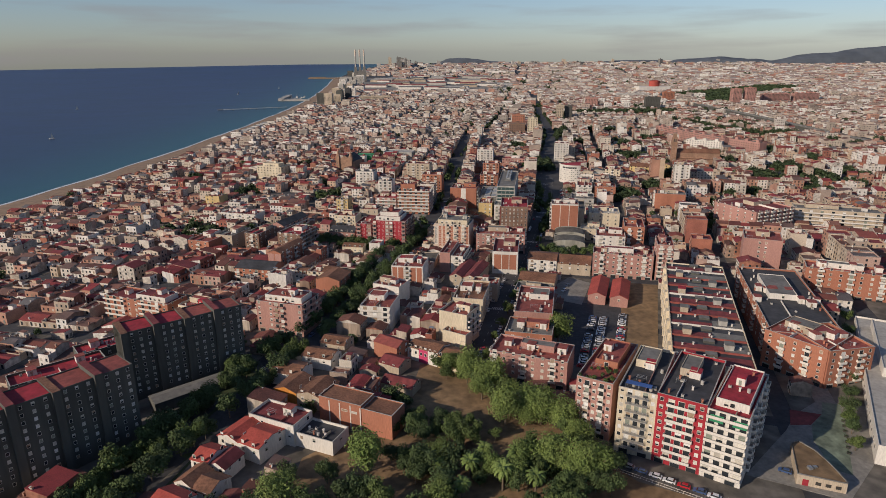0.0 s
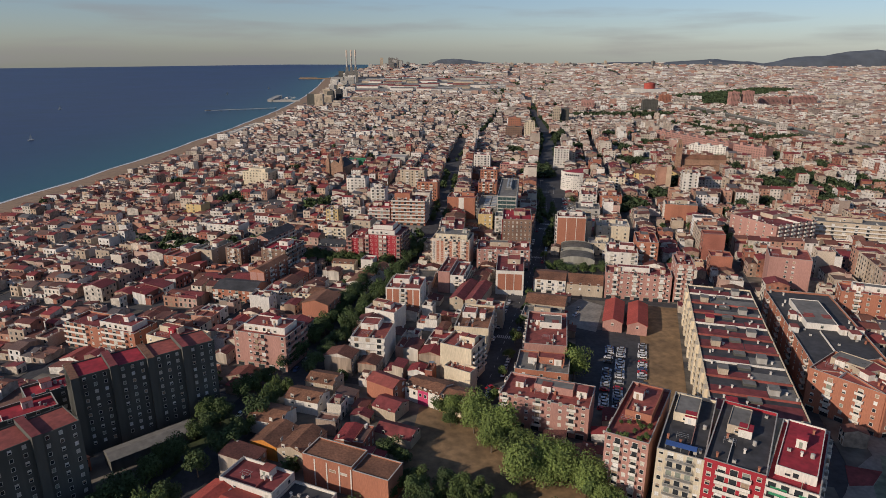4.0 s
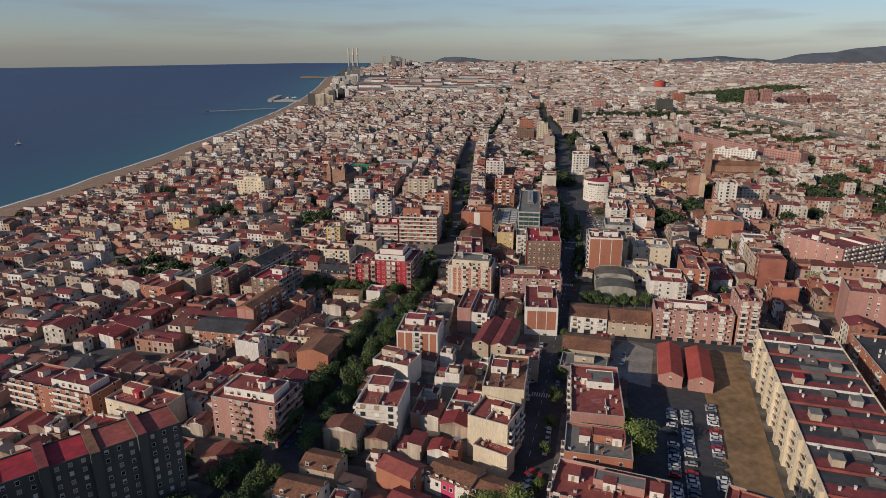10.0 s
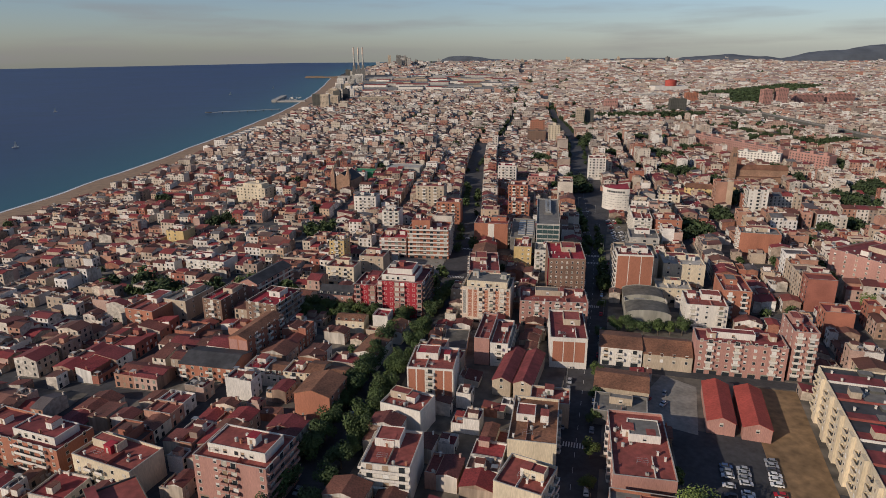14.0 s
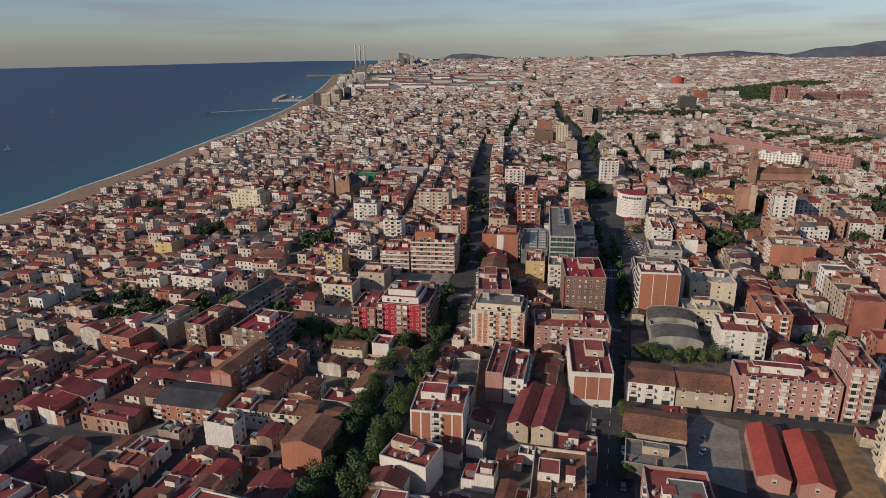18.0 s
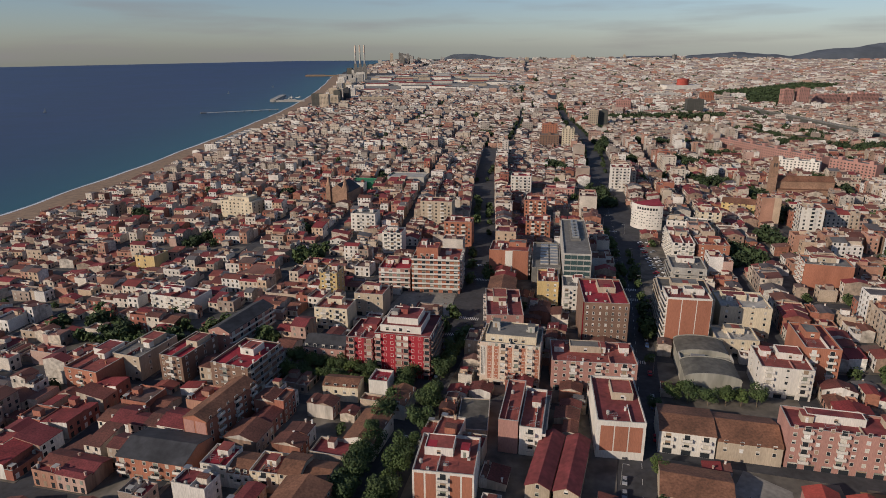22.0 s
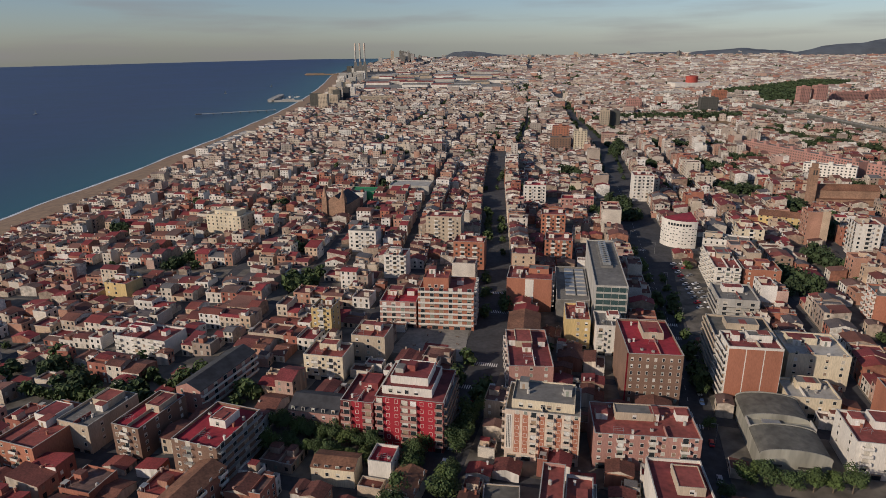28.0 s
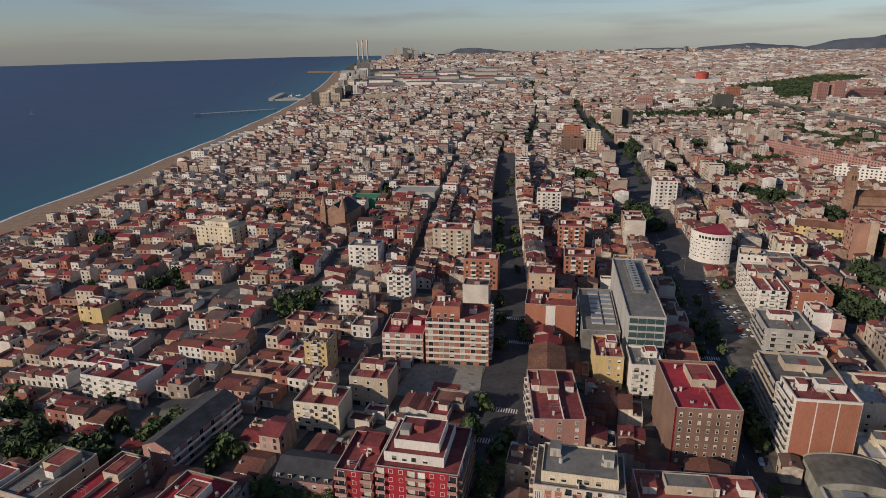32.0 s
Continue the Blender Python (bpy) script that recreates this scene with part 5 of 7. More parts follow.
t = flats((150, 418), -18, 20, 20, 13, 4, "white", "terrace", S="dwd", W="ww", label="white block of flats with roof terrace", seed=115, heads=2)
t = flats((173, 425), -18, 14, 26, 17, 5, "brick", "terrace", S="dd", W="", label="brick block of flats with white curved balconies", seed=116, heads=1)
t = flats((236, 520), -22, 25, 18, 15.5, 5, "brick", "grey", S="", W="ddd", label="block of flats with a striped brick side wall", seed=117, heads=2, base=False)
striped(t, 25, 1, 15.5, 4, "brick")
t = flats((298, 618), -20, 15, 15, 22, 7, "white", "terrace", S="wdw", W="ddd", label="slim white tower of flats with brick strips", seed=118, heads=1)
t = flats((226, 362), -28, 22, 22, 21, 6, "pink", "terrace", S="..ww..", E="www", label="pink tower of flats with red roof", seed=119, heads=1, headm="pink")
t = flats((276, 432), 18, 40, 40, 18, 6, "pink", "maroon", S="dddddd", W="wwwwww", label="large grey and maroon block of flats with balconies", seed=120, heads=2, headm="white")
t = flats((322, 455), -25, 60, 18, 14, 4, "beige", "grey", S="bbbbbbbb", W="ddd", label="long stepped flats with continuous balconies", seed=121, heads=2)
t = flats((240, 320), -30, 45, 15, 15, 5, "brick", "terrace", S="wdwwdwwdw", W="ww", label="red brick flats with red roofs", seed=122, heads=3)
t = flats((184, 578), -17, 14, 44, 16, 5, "white", "terrace", W="dddddd", S="ddd", label="white flats with balconies over the parking street", seed=123, heads=3)
t = flats((200, 576), -17, 20, 18, 15, 5, "brick", "terrace", S="w.w", label="brick block of flats with white frame", seed=124, heads=2)
t = flats((168.5, 543.5), -17, 20, 24, 11.5, 3, "pale", "grey", S="bbb", W="bbb", bal="pale", label="pale office block with horizontal bands", seed=125, heads=1)

# curved white block at the far junction
cb = thing("curved_building", 208, 669.5, ground_z(200, 656), 0, "white curved block with rows of small windows and red roof", "building")
take(foot((189, 648), -14, 44, 34))
cw, cr, cp = MB(), MB(), MB()
R, CH = 15.8, 18.5
ar = [radians(172 + 7.6 * k) for k in range(15)]
for k in range(14):
    a0, a1 = ar[k], ar[k + 1]
    p0, p1 = (R * math.cos(a0), R * math.sin(a0)), (R * math.cos(a1), R * math.sin(a1))
    q0, q1 = (p0[0] * 1.02, p0[1] * 1.02), (p1[0] * 1.02, p1[1] * 1.02)
    cw.face([(*p0, -4), (*p1, -4), (*p1, CH), (*p0, CH)])
    cr.face([(*p0, CH + 0.3), (*p1, CH + 0.3), (11, 13, CH + 0.3)])
    cp.face([(*q0, CH - 0.3), (*q1, CH - 0.3), (*q1, CH + 0.9), (*q0, CH + 0.9)]).face([(*q0, CH + 0.9), (*q1, CH + 0.9), (*p1, CH + 0.9), (*p0, CH + 0.9)])
    cp.face([(*p0, CH + 0.9), (*p1, CH + 0.9), (*p1, CH - 0.3), (*p0, CH - 0.3)])
    c = ((p0[0] + p1[0]) / 2, (p0[1] + p1[1]) / 2)
    tn = math.degrees(math.atan2(p1[1] - p0[1], p1[0] - p0[0]))
    for f in range(6):
        if (f + k) % 2 == 0 or k % 3 == 0:
            part("window", window_mesh(1.3, 0.7, 0), None, cb, at=pose(c[0], c[1], 3.0 + f * 2.15, 0, 0, tn))
    if 3 < k < 12:
        part("window", window_mesh(1.8, 1.9, 0), None, cb, at=pose(c[0], c[1], 15.7, 0, 0, tn))
pe = (R * math.cos(ar[-1]), R * math.sin(ar[-1]))
ps = (R * math.cos(ar[0]), R * math.sin(ar[0]))
cw.face([(*pe, -4), (11, 13, -4), (11, 13, CH), (*pe, CH)]).face([(11, 13, -4), (*ps, -4), (*ps, CH), (11, 13, CH)])
part("wall", cw, ["white"], cb)
part("parapet", cp, ["white"], cb)
part("roof", cr, ["redroof"], cb)
t = flats((204, 633), -27, 28, 13, 15, 5, "white", "grey", S="wwwwwwww", label="white block with small windows beside the curved one", seed=126, heads=1, base=False, ww=1.0)
t = flats((149, 780), -19, 28, 14, 9, 2, "pink", "redroof", S="wwwwwwww", label="pink school with arched windows and a crimson roof", name="school", seed=127, heads=0, clutter=2, base=False)
t = flats((284, 703), -34, 30, 14, 8, 2, "ochre", "tile1", S="wwwwwww", gable=("x", 3), label="long yellow school with brown clay tile roof", name="school", seed=128, base=False)
t = flats((311, 684), -34, 15, 12, 10, 3, "ochre", "tile1", S="www", gable=("y", 2.6), label="yellow house with brown clay tile roof", name="house", seed=131, base=False)
t = flats((232, 640), -20, 16, 20, 16, 5, "cream", "terrace", S="wdw", W="dwd", label="cream block of flats with balconies", seed=132, heads=1, base=False)

# church with a square tower
ch = thing("church", 356, 748, ground_z(356, 748), -14, "brown stone church with a square bell tower", "church")
take(foot((352, 742), -14, 62, 24))
part("tower", MB().box(-3, 3, -3, 3, -3, 33, 0).box(-3.3, 3.3, -3.3, 3.3, 26, 26.6, 0).box(-2, 2, -2, 2, 33, 37, 0), ["stone"], ch)
for k in range(2):
    part("belfry_opening", MB().box(-1.6 + k * 2, -0.4 + k * 2, -3.06, -3.0, 27.5, 31.5), ["dark"], ch)
part("nave", MB().box(5, 55, 2, 14, -3, 14, 0), ["stone"], ch)
part("roof", MB().gable(5, 55, 2, 14, 14, 4, 0, 1, "x"), ["tile1", "stone"], ch)
part("aisle", MB().box(5, 55, -4, 2, -3, 7, 0, 1), ["stone", "tile1"], ch)
t = flats((-152, 776), -25, 34, 20, 15, 4, "cream", "cream", S="wwwwwwww", E="www", label="stepped cream institutional building with roof terraces", seed=129, attic=(6, 28, 4, 16, 3.5, "cream"), heads=1, headm="cream", clutter=0, base=False)
t = flats((-176, 632), -22, 16, 14, 10, 3, "ochre", "terrace", S="ww.", label="yellow rendered house with a small roof tower", seed=130, heads=1, headm="cream")
for k, (x, y, wd, dp, hh, wl, rf) in enumerate(((-30, 690, 20, 14, 15, "white", "grey"), (26, 700, 26, 16, 20, "beige", "terrace"), (40, 640, 20, 14, 18, "brick", "terrace"), (100, 640, 18, 18, 16, "brick", "terrace"),
                                            (112, 700, 18, 18, 17, "brick", "maroon"), (219, 795, 18, 20, 23, "white", "terrace"), (120, 800, 20, 16, 18, "white", "redroof"),
                                            (0, 870, 40, 26, 9, "pale", "pale"), (-40, 860, 26, 20, 8, "awning", "awning"))):
    take(foot((x, y), -15, wd, dp))
    apartment((x, y), -15, wd, dp, hh, int(hh / 3.1), wl, rf, S="wdwdw" if wl != "awning" and wl != "pale" else "", label=f"{'tall' if hh > 15 else 'low'} block with {'balconies' if hh > 15 else 'wide flat roof'} among the houses",
              seed=140 + k, heads=2 if hh > 12 else 0, clutter=0, base=False)
# spired church in the old town
sc = thing("church", -58, 800, ground_z(-58, 800), -20, "dark stone church with pointed spires", "church")
take(foot((-62, 796), -20, 26, 34))
part("nave", MB().box(0, 22, 0, 30, -3, 12), ["stone"], sc)
part("roof", MB().gable(0, 22, 0, 30, 12, 7, 0, 1, "y"), ["slate", "stone"], sc)
for x in (1, 18):
    part("spire", MB().box(x - 1.5, x + 3, -1.5, 3, -3, 18).cyl(x + 0.75, 0.75, 18, 27, 2.6, 0.1, 8), ["stone"], sc)

# ---- old houses beside the avenue and the park ----
t = flats((-51.2, 213.3), -30, 20.6, 11.5, 8, 2, "white", "maroon", S="ww..w", E="ww", label="white house with a broad dark red roof terrace", name="house", seed=150, heads=1, clutter=6, base=False)
t = flats((-32.9, 203.8), -29, 16, 10.6, 5, 1, "white", "slate", S="ww.", E="w", label="low white house with a dark felt roof", name="house", seed=151, heads=0, clutter=6, base=False)
t = flats((-25.7, 219.6), -29.6, 19, 10, 11, 2, "brick", "tile1", S="", label="tall blank brick warehouse with pale upright strips", name="warehouse", seed=152, heads=0, clutter=0, base=False, par=0.4)
for x in (4.5, 9.2, 14, 18.4):
    panel(t, x, x + 0.45, 0.3, 10.4, "white", -0.12, "pilaster")
for x in (10.6, 14.9):
    part("window", window_mesh(2.6, 0.9, 2), None, t, at=Matrix.Translation((x + 1, 0, 7.4)))
t = flats((-9, 210.1), -29.6, 13, 10, 10, 2, "brick", "tile1", S="", label="blank brick warehouse wing with a dark roof", name="warehouse", seed=153, heads=0, clutter=0, base=False, par=0.4)
for k, (x, y, ag, wd, dp, hh, wl, rf, ax, lab) in enumerate((
        (-46, 236.5, -27, 11, 14, 6, "orange", "tile1", "y", "house with a bright orange gable and tiled roof"),
        (-36, 231.5, -27, 11, 15, 6, "beige", "tile1", "y", "old workshop with patched tile roof"),
        (-60.7, 204.3, -33, 9.8, 14, 6, "white", "tile2", "y", "white house with bright red tile roof"),
        (-52.4, 198.9, -33, 10, 14, 6.6, "white", "tile2", "x", "white house with red roof and stepped garden wall"),
        (-66.5, 191, -27, 7.2, 10, 6, "white", "tile2", "x", "small white house with red tile roof"),
        (-60, 187.8, -27, 7, 10, 5.4, "white", "maroon", "y", "small white house with dark red roof"),
        (-68.5, 179.6, -29, 7, 10, 5.5, "white", "tile1", "y", "small white house with old tile roof"),
        (-62.3, 176.1, -29, 7.4, 10, 5.0, "white", "tile1", "x", "low white house beside the gardens"),
        (-73.5, 169.5, -32, 11, 9.5, 6, "white", "tile2", "x", "white house with bright red hipped roof"),
        (-84, 160, -32, 11, 10, 6, "white", "tile1", "x", "white house with brown tile roof beside the avenue"),
        (-66, 158, -32, 12, 9, 5, "beige", "tile1", "x", "low beige house among gardens"),
        (-50, 252, -24, 14, 12, 6, "white", "tile1", "x", "low white house with old tile roof"),
        (-38, 266, -24, 15, 10, 6, "white", "tile1", "x", "low white house with red trimmed roof"),
        (-31, 279, -24, 13, 10, 6, "beige", "tile1", "x", "small old house with tile roof"),
        (-5.2, 273.5, -40, 14, 9, 8, "brick", "terrace", "x", "house with ribbed brick wall"),
        (-3, 259, -36, 11, 10, 4.5, "beige", "maroon", "x", "low annex with dark red roof"),
        (-2, 241.5, -30, 15, 8, 4, "beige", "maroon", "x", "long low shed with dark red tile roof"))):
    take(foot((x, y), ag, wd, dp))
    apartment((x, y), ag, wd, dp, hh, int(hh // 3), wl, rf, S="" if wl in ("orange", "brick") else "ww", E="ww", gable=(ax, 1.8), label=lab, name="house", seed=160 + k, base=False)
for k, (wl, x0) in enumerate((("white", 0), ("magenta", 6.5), ("white", 11.5), ("ochre", 17), ("cream", 23))):
    a = radians(-38)
    px, py = 10.5 + x0 * math.cos(a), 269.5 + x0 * math.sin(a)
    take(foot((px, py), -38, 6, 11, 0))
    apartment((px, py), -38, (6.4, 4.9, 5.4, 5.9, 6.5)[k], 11, 6.5 + (k % 3) * 0.5, 2, wl, "tile1", S="ww", gable=("x", 1.5), label=f"narrow {'pink' if wl == 'magenta' else 'yellow' if wl == 'ochre' else wl} terraced house with brown tile roof", name="house", seed=180 + k, base=False)

# ---- open ground ----
def patch(name, pts, h, m, label, category):
    n = len(pts)
    b = MB()
    top = [(x, y, ground_z(x, y) + h) for x, y in pts]
    b.face(top)
    for i in range(n):
        p, q = top[i], top[(i + 1) % n]
        b.face([(p[0], p[1], p[2] - h - 0.4), (q[0], q[1], q[2] - h - 0.4), q, p])
    take(pts)
    return tagged(new(name, b.mesh(name, [m])), label, category, kind="structure")


patch("ground_field", [(111.5, 262), (119.5, 238), (168, 352), (150, 358), (136, 328)], 0.26, "dirt", "bare brown earth field beside the terrace of flats", "field")
patch("car_park", [(80, 258), (106, 246), (111.5, 262), (136, 320), (116, 328), (103, 332)], 0.2, "asphalt", "asphalt car park full of cars", "car park")
patch("yard_concrete", [(98, 336), (112, 326), (128, 360), (118, 372), (103, 356)], 0.23, "paving", "grey concrete yard behind the sheds", "yard")
patch("square", [(-3, 526), (31, 512), (38, 546), (8, 552)], 0.2, "paving", "pale paved town square with benches", "square")
patch("playground", [(12, 522), (24, 518), (26, 530), (15, 534)], 0.25, "maroon", "dark red rubber playground in the square", "playground")
patch("square_east", [(122, 172), (148, 156), (176, 178), (199, 212), (199, 262), (192, 262), (176, 214), (162, 206), (152, 196)], 0.2, "paving", "paved square between the brick flats", "square")
patch("lawn_court", [(158, 189), (163.5, 198), (172.6, 205), (178.5, 213.5), (184.5, 211), (172, 190), (158, 168), (153.5, 172)], 0.25, "court", "green sports court in the square", "court")
patch("playground", [(155.5, 199), (162, 209.5), (172.3, 204.8), (163.5, 198.3)], 0.26, "maroon", "dark red rubber playground beside the court", "playground")
patch("park_ground", [(16, 262), (30, 268), (46, 240), (70, 198), (84, 172), (64, 128), (-40, 120), (-30, 196), (8, 226)], 0.2, "dirt", "earth paths of the tree-filled park", "park")
patch("dry_field", [(84, 172), (110, 156), (96, 110), (64, 128)], 0.21, "dirt", "dry brown ground by the road fence", "field")
patch("green_verge", [(-100, 222), (-68, 256), (-64, 272), (-56, 262), (-72, 222), (-88, 196), (-98, 203)], 0.2, "grass", "dark grass verge below the grey towers", "verge")
take([(118, 352), (160, 350), (172, 362), (128, 376)])
patch("green_verge", [(-100, 168), (-72, 186), (-66, 206), (-88, 194)], 0.23, "grass", "dark grass verge beside the avenue", "verge")
# dark patch added over asphalt in place of the shade that falls here
patch("green_verge", [(-128, 146), (-104, 166), (-90, 184), (-86, 176), (-112, 138)], 0.26, "grass", "dark grass patch standing in for shade between avenue and towers", "verge")
patch("park_lawn", [(-68, 600), (-42, 606), (-44, 640), (-70, 634)], 0.15, "grass", "small green garden among the houses", "garden")
take([(160, 165), (210, 255), (260, 300), (300, 300), (240, 150)])
take([(40, 100), (40, 190), (72, 202), (116, 162), (140, 190), (172, 206), (230, 150), (230, 90)])
take([(118, 178), (160, 224), (172, 206), (140, 176)])
take([(138, 520), (176, 520), (186, 640), (166, 645)])

gg = random.Random(17)
GREENS = []
for k in range(46):
    x, y, w_, d_ = gg.uniform(175, 640), gg.uniform(440, 1090), gg.uniform(7, 17), gg.uniform(9, 26)
    poly = [(x - w_, y - d_ * 0.8), (x + w_, y - d_), (x + w_ * 0.8, y + d_), (x - w_ * 0.7, y + d_ * 0.8)]
    if free(poly + [(x, y)]):
        GREENS.append(poly)
for x, y, w_, d_ in ((-168, 535, 14, 6), (-140, 512, 9, 5), (-112, 500, 8, 5), (-150, 690, 8, 10), (-60, 700, 9, 8), (-100, 850, 10, 8), (-230, 800, 9, 8)):
    poly = [(x - w_, y - d_), (x + w_, y - d_), (x + w_, y + d_), (x - w_, y + d_)]
    if free([(x, y)]):
        GREENS.append(poly)
for poly in GREENS:
    take(poly)
take([(560, 1190), (620, 1180), (650, 960), (600, 960)])
take([(440, 1030), (470, 1030), (494, 845), (500, 780), (462, 790), (462, 826), (424, 862), (440, 890), (465, 870)])
take([(280, 1040), (305, 1040), (345, 1130), (310, 1130)])

# pavilion and long white wing at the east square
pv = thing("pavilion", 136, 166, 0, 0, "low tan pavilion with a curved side and a flat brown roof", "pavilion")
ring = [(0, 0), (13, -6.6)] + [(13.6 + 0.9 * math.sin(math.pi * k / 8), -5.4 + 23.2 * k / 8) for k in range(7)] + [(12, 18), (8.7, 16.8)]
core = [(6.5 + (x - 6.5) * 0.955, 5 + (y - 5) * 0.965) for x, y in ring]
b, kerb = MB(), MB()
for i in range(len(ring)):
    p, q = ring[i], ring[(i + 1) % len(ring)]
    a, c = core[i], core[(i + 1) % len(ring)]
    b.face([(p[0], p[1], -1), (q[0], q[1], -1), (q[0], q[1], 3.9), (p[0], p[1], 3.9)])
    kerb.face([(p[0], p[1], 3.9), (q[0], q[1], 3.9), (q[0], q[1], 4.3), (p[0], p[1], 4.3)])
    kerb.face([(p[0], p[1], 4.3), (q[0], q[1], 4.3), (c[0], c[1], 4.3), (a[0], a[1], 4.3)])
    kerb.face([(c[0], c[1], 3.9), (a[0], a[1], 3.9), (a[0], a[1], 4.3), (c[0], c[1], 4.3)])
part("wall", b, ["beige"], pv)
part("parapet", kerb, ["grey"], pv)
part("roof", MB().face([(x, y, 3.92) for x, y in core]), ["dirt"], pv)
part("roof_vent", MB().box(5.2, 6.6, 1.5, 3.0, 3.92, 4.7), ["metal"], pv)
part("roof_vent", MB().box(7.4, 8.6, 2.2, 3.2, 3.92, 4.5), ["metal"], pv)
part("door", MB().box(0, 1.8, -0.08, 0.04, 0, 2.5), ["redroof"], pv, at=pose(1.6, -0.81, 0, 0, 0, -26.9))
for k in range(3):
    part("window", MB().box(0, 1.6, -0.07, 0.04, 1.2, 2.4), ["dark"], pv, at=pose(5.0 + k * 2.6, -2.54 - k * 1.32, 0, 0, 0, -26.9))
for k in range(8):
    f = k / 7
    pl = thing("planter", 179.3 - 14.2 * f, 202.6 - 22.9 * f, 0.2, -34, "square dark stone planter beside the court", "planter", "planters beside the court")
    part("trough", MB().box(-0.55, 0.55, -0.55, 0.55, 0, 0.6), ["dark"], pl)
    part("soil", MB().box(-0.45, 0.45, -0.45, 0.45, 0.5, 0.63), ["grass"], pl)
wing = thing("school_wing", 170, 173.5, 0, -34, "long white building with flat roofs and sloping ramp", "building")
part("wall", MB().tub(0, 24, 0, 128, -2, 7, 0, 1, 0.8), ["white", "pale"], wing)
part("upper_storey", MB().tub(6, 24, 60, 118, 7, 10.5, 0, 1, 0.6), ["white", "pale"], wing)
for k in range(20):
    part("window", window_mesh(2.4, 1.6, 0), None, wing, at=pose(0, 6 + k * 6, 3, 0, 0, -90))

# ---- trees ----
rt = random.Random(77)
for k in range(51):
    s = -130 + k * 6.9
    for side, off in ((-1, -7.0), (1, 6.5)):
        if rt.random() < 0.86 and not (side == 1 and -10 < s < 6):
            u = float(np.interp(s, [-100, -60, -20, 10, 50, 100, 160, 215], [-92, -87, -87, -83, -83.5, -86, -89, -88])) + off + rt.uniform(-0.8, 0.8)
            x, y, _ = grid(u, s + rt.uniform(-1.5, 1.5))
            tree(x, y, rt.randrange(4), 1.15)
for k in range(28):
    for _ in range(20):
        x, y = rt.uniform(10, 84), rt.uniform(165, 268)
        if inside(x, y, [(20, 262), (31, 266), (48, 240), (68, 204), (80, 180), (70, 172), (58, 190), (36, 222)]):
            tree(x, y, rt.choice((1, 6, 6)), rt.uniform(0.85, 1.2), "large leafy park tree with spreading crown")
            break
for k in range(48):
    x, y = rt.uniform(-32, 60), rt.uniform(150, 212)
    if inside(x, y, [(-30, 190), (6, 220), (34, 218), (60, 184), (62, 140), (-36, 140)]):
        tree(x, y, None, rt.uniform(0.8, 1.2), "dark leafy garden tree among shrubs")
for poly, n, lo, hi in (([(-99, 200), (-92, 220), (-70, 248), (-66, 270), (-60, 256), (-75, 218), (-90, 192)], 9, 0.6, 0.9), ([(-54, 168), (-34, 192), (-16, 190), (0, 198), (8, 222), (20, 208), (42, 190), (62, 178), (64, 150), (20, 136), (-50, 150)], 52, 0.8, 1.2),
                        ([(2, 232), (10, 226), (8, 208), (2, 206)], 6, 0.8, 1.0), ([(40, 196), (62, 186), (74, 166), (60, 150), (50, 172)], 16, 0.9, 1.2)):
    for k in range(n):
        for _ in range(20):
            x, y = rt.uniform(min(p[0] for p in poly), max(p[0] for p in poly)), rt.uniform(min(p[1] for p in poly), max(p[1] for p in poly))
            if inside(x, y, poly) and not (-76 < x < -48 and y < 200 and inside(x, y, [(-78, 168), (-60, 200), (-46, 188), (-58, 164)])):
                tree(x, y, rt.choice((0, 3, 3, 4, 1, 6)), rt.uniform(lo, hi) * 0.9, "leafy garden tree among shrubs")
                break
for x, y, s in ((28, 178, 1.1), (38, 172, 1.25), (34, 186, 1.0), (44, 180, 1.2), (24, 168, 1.0), (48, 168, 1.15), (18, 180, 0.9)):
    palm(x, y, s)
for k in range(12):
    x, y, _ = grid(-104 - k * 4.4, 152 + rt.uniform(-1.5, 1.5))
    tree(x, y, None, 0.9)
for k in range(3):
    tree(-64 + rt.uniform(-9, 3), 266 + rt.uniform(-8, 2), None, 1.1)
    tree(-74 + rt.uniform(-8, 14), 238 + rt.uniform(-12, 12), None, 1.0)
    tree(-92 + rt.uniform(-4, 22), 196 + rt.uniform(-4, 22), None, 0.9)
for k in range(20):
    s = 235 + k * 14
    u = float(np.interp(s, [215, 270, 375, 545, 650], [-88, -88, -98, -115, -125]))
    for off in (-5.5, 5.5):
        if rt.random() < (0.6 if off < 0 else 0.35):
            x, y, _ = grid(u + off, s + rt.uniform(-3, 3))
            tree(x, y, None, 0.75)
for k in range(20):
    x, y, _ = grid(rt.choice((-5.5, 5.5)) if k % 2 else 5.5, 6 + k * 20 + rt.uniform(-3, 3))
    tree(x, y, None, 0.8)
for x, y in ((137, 556), (139, 545), (150, 555), (146, 566), (141, 575), (163, 648), (150, 660), (156, 640), (160, 620), (154, 600), (147, 590), (128, 478), (114, 418), (119, 416), (126, 413), (133, 412), (139, 411), (145, 410)):
    tree(x, y, None, 1.05)
for x, y in ((250, 295), (238, 278), (227, 262), (218, 250), (210, 238), (202, 226), (193, 214), (185, 204), (180, 197), (176, 190), (170, 180)):
    tree(x - 1.5, y + 1, None, 0.85)
for k in range(8):
    tree(-55 + rt.uniform(-11, 11), 620 + rt.uniform(-13, 14), rt.choice((0, 2, 6)), 1.2, "large dark garden tree between houses")
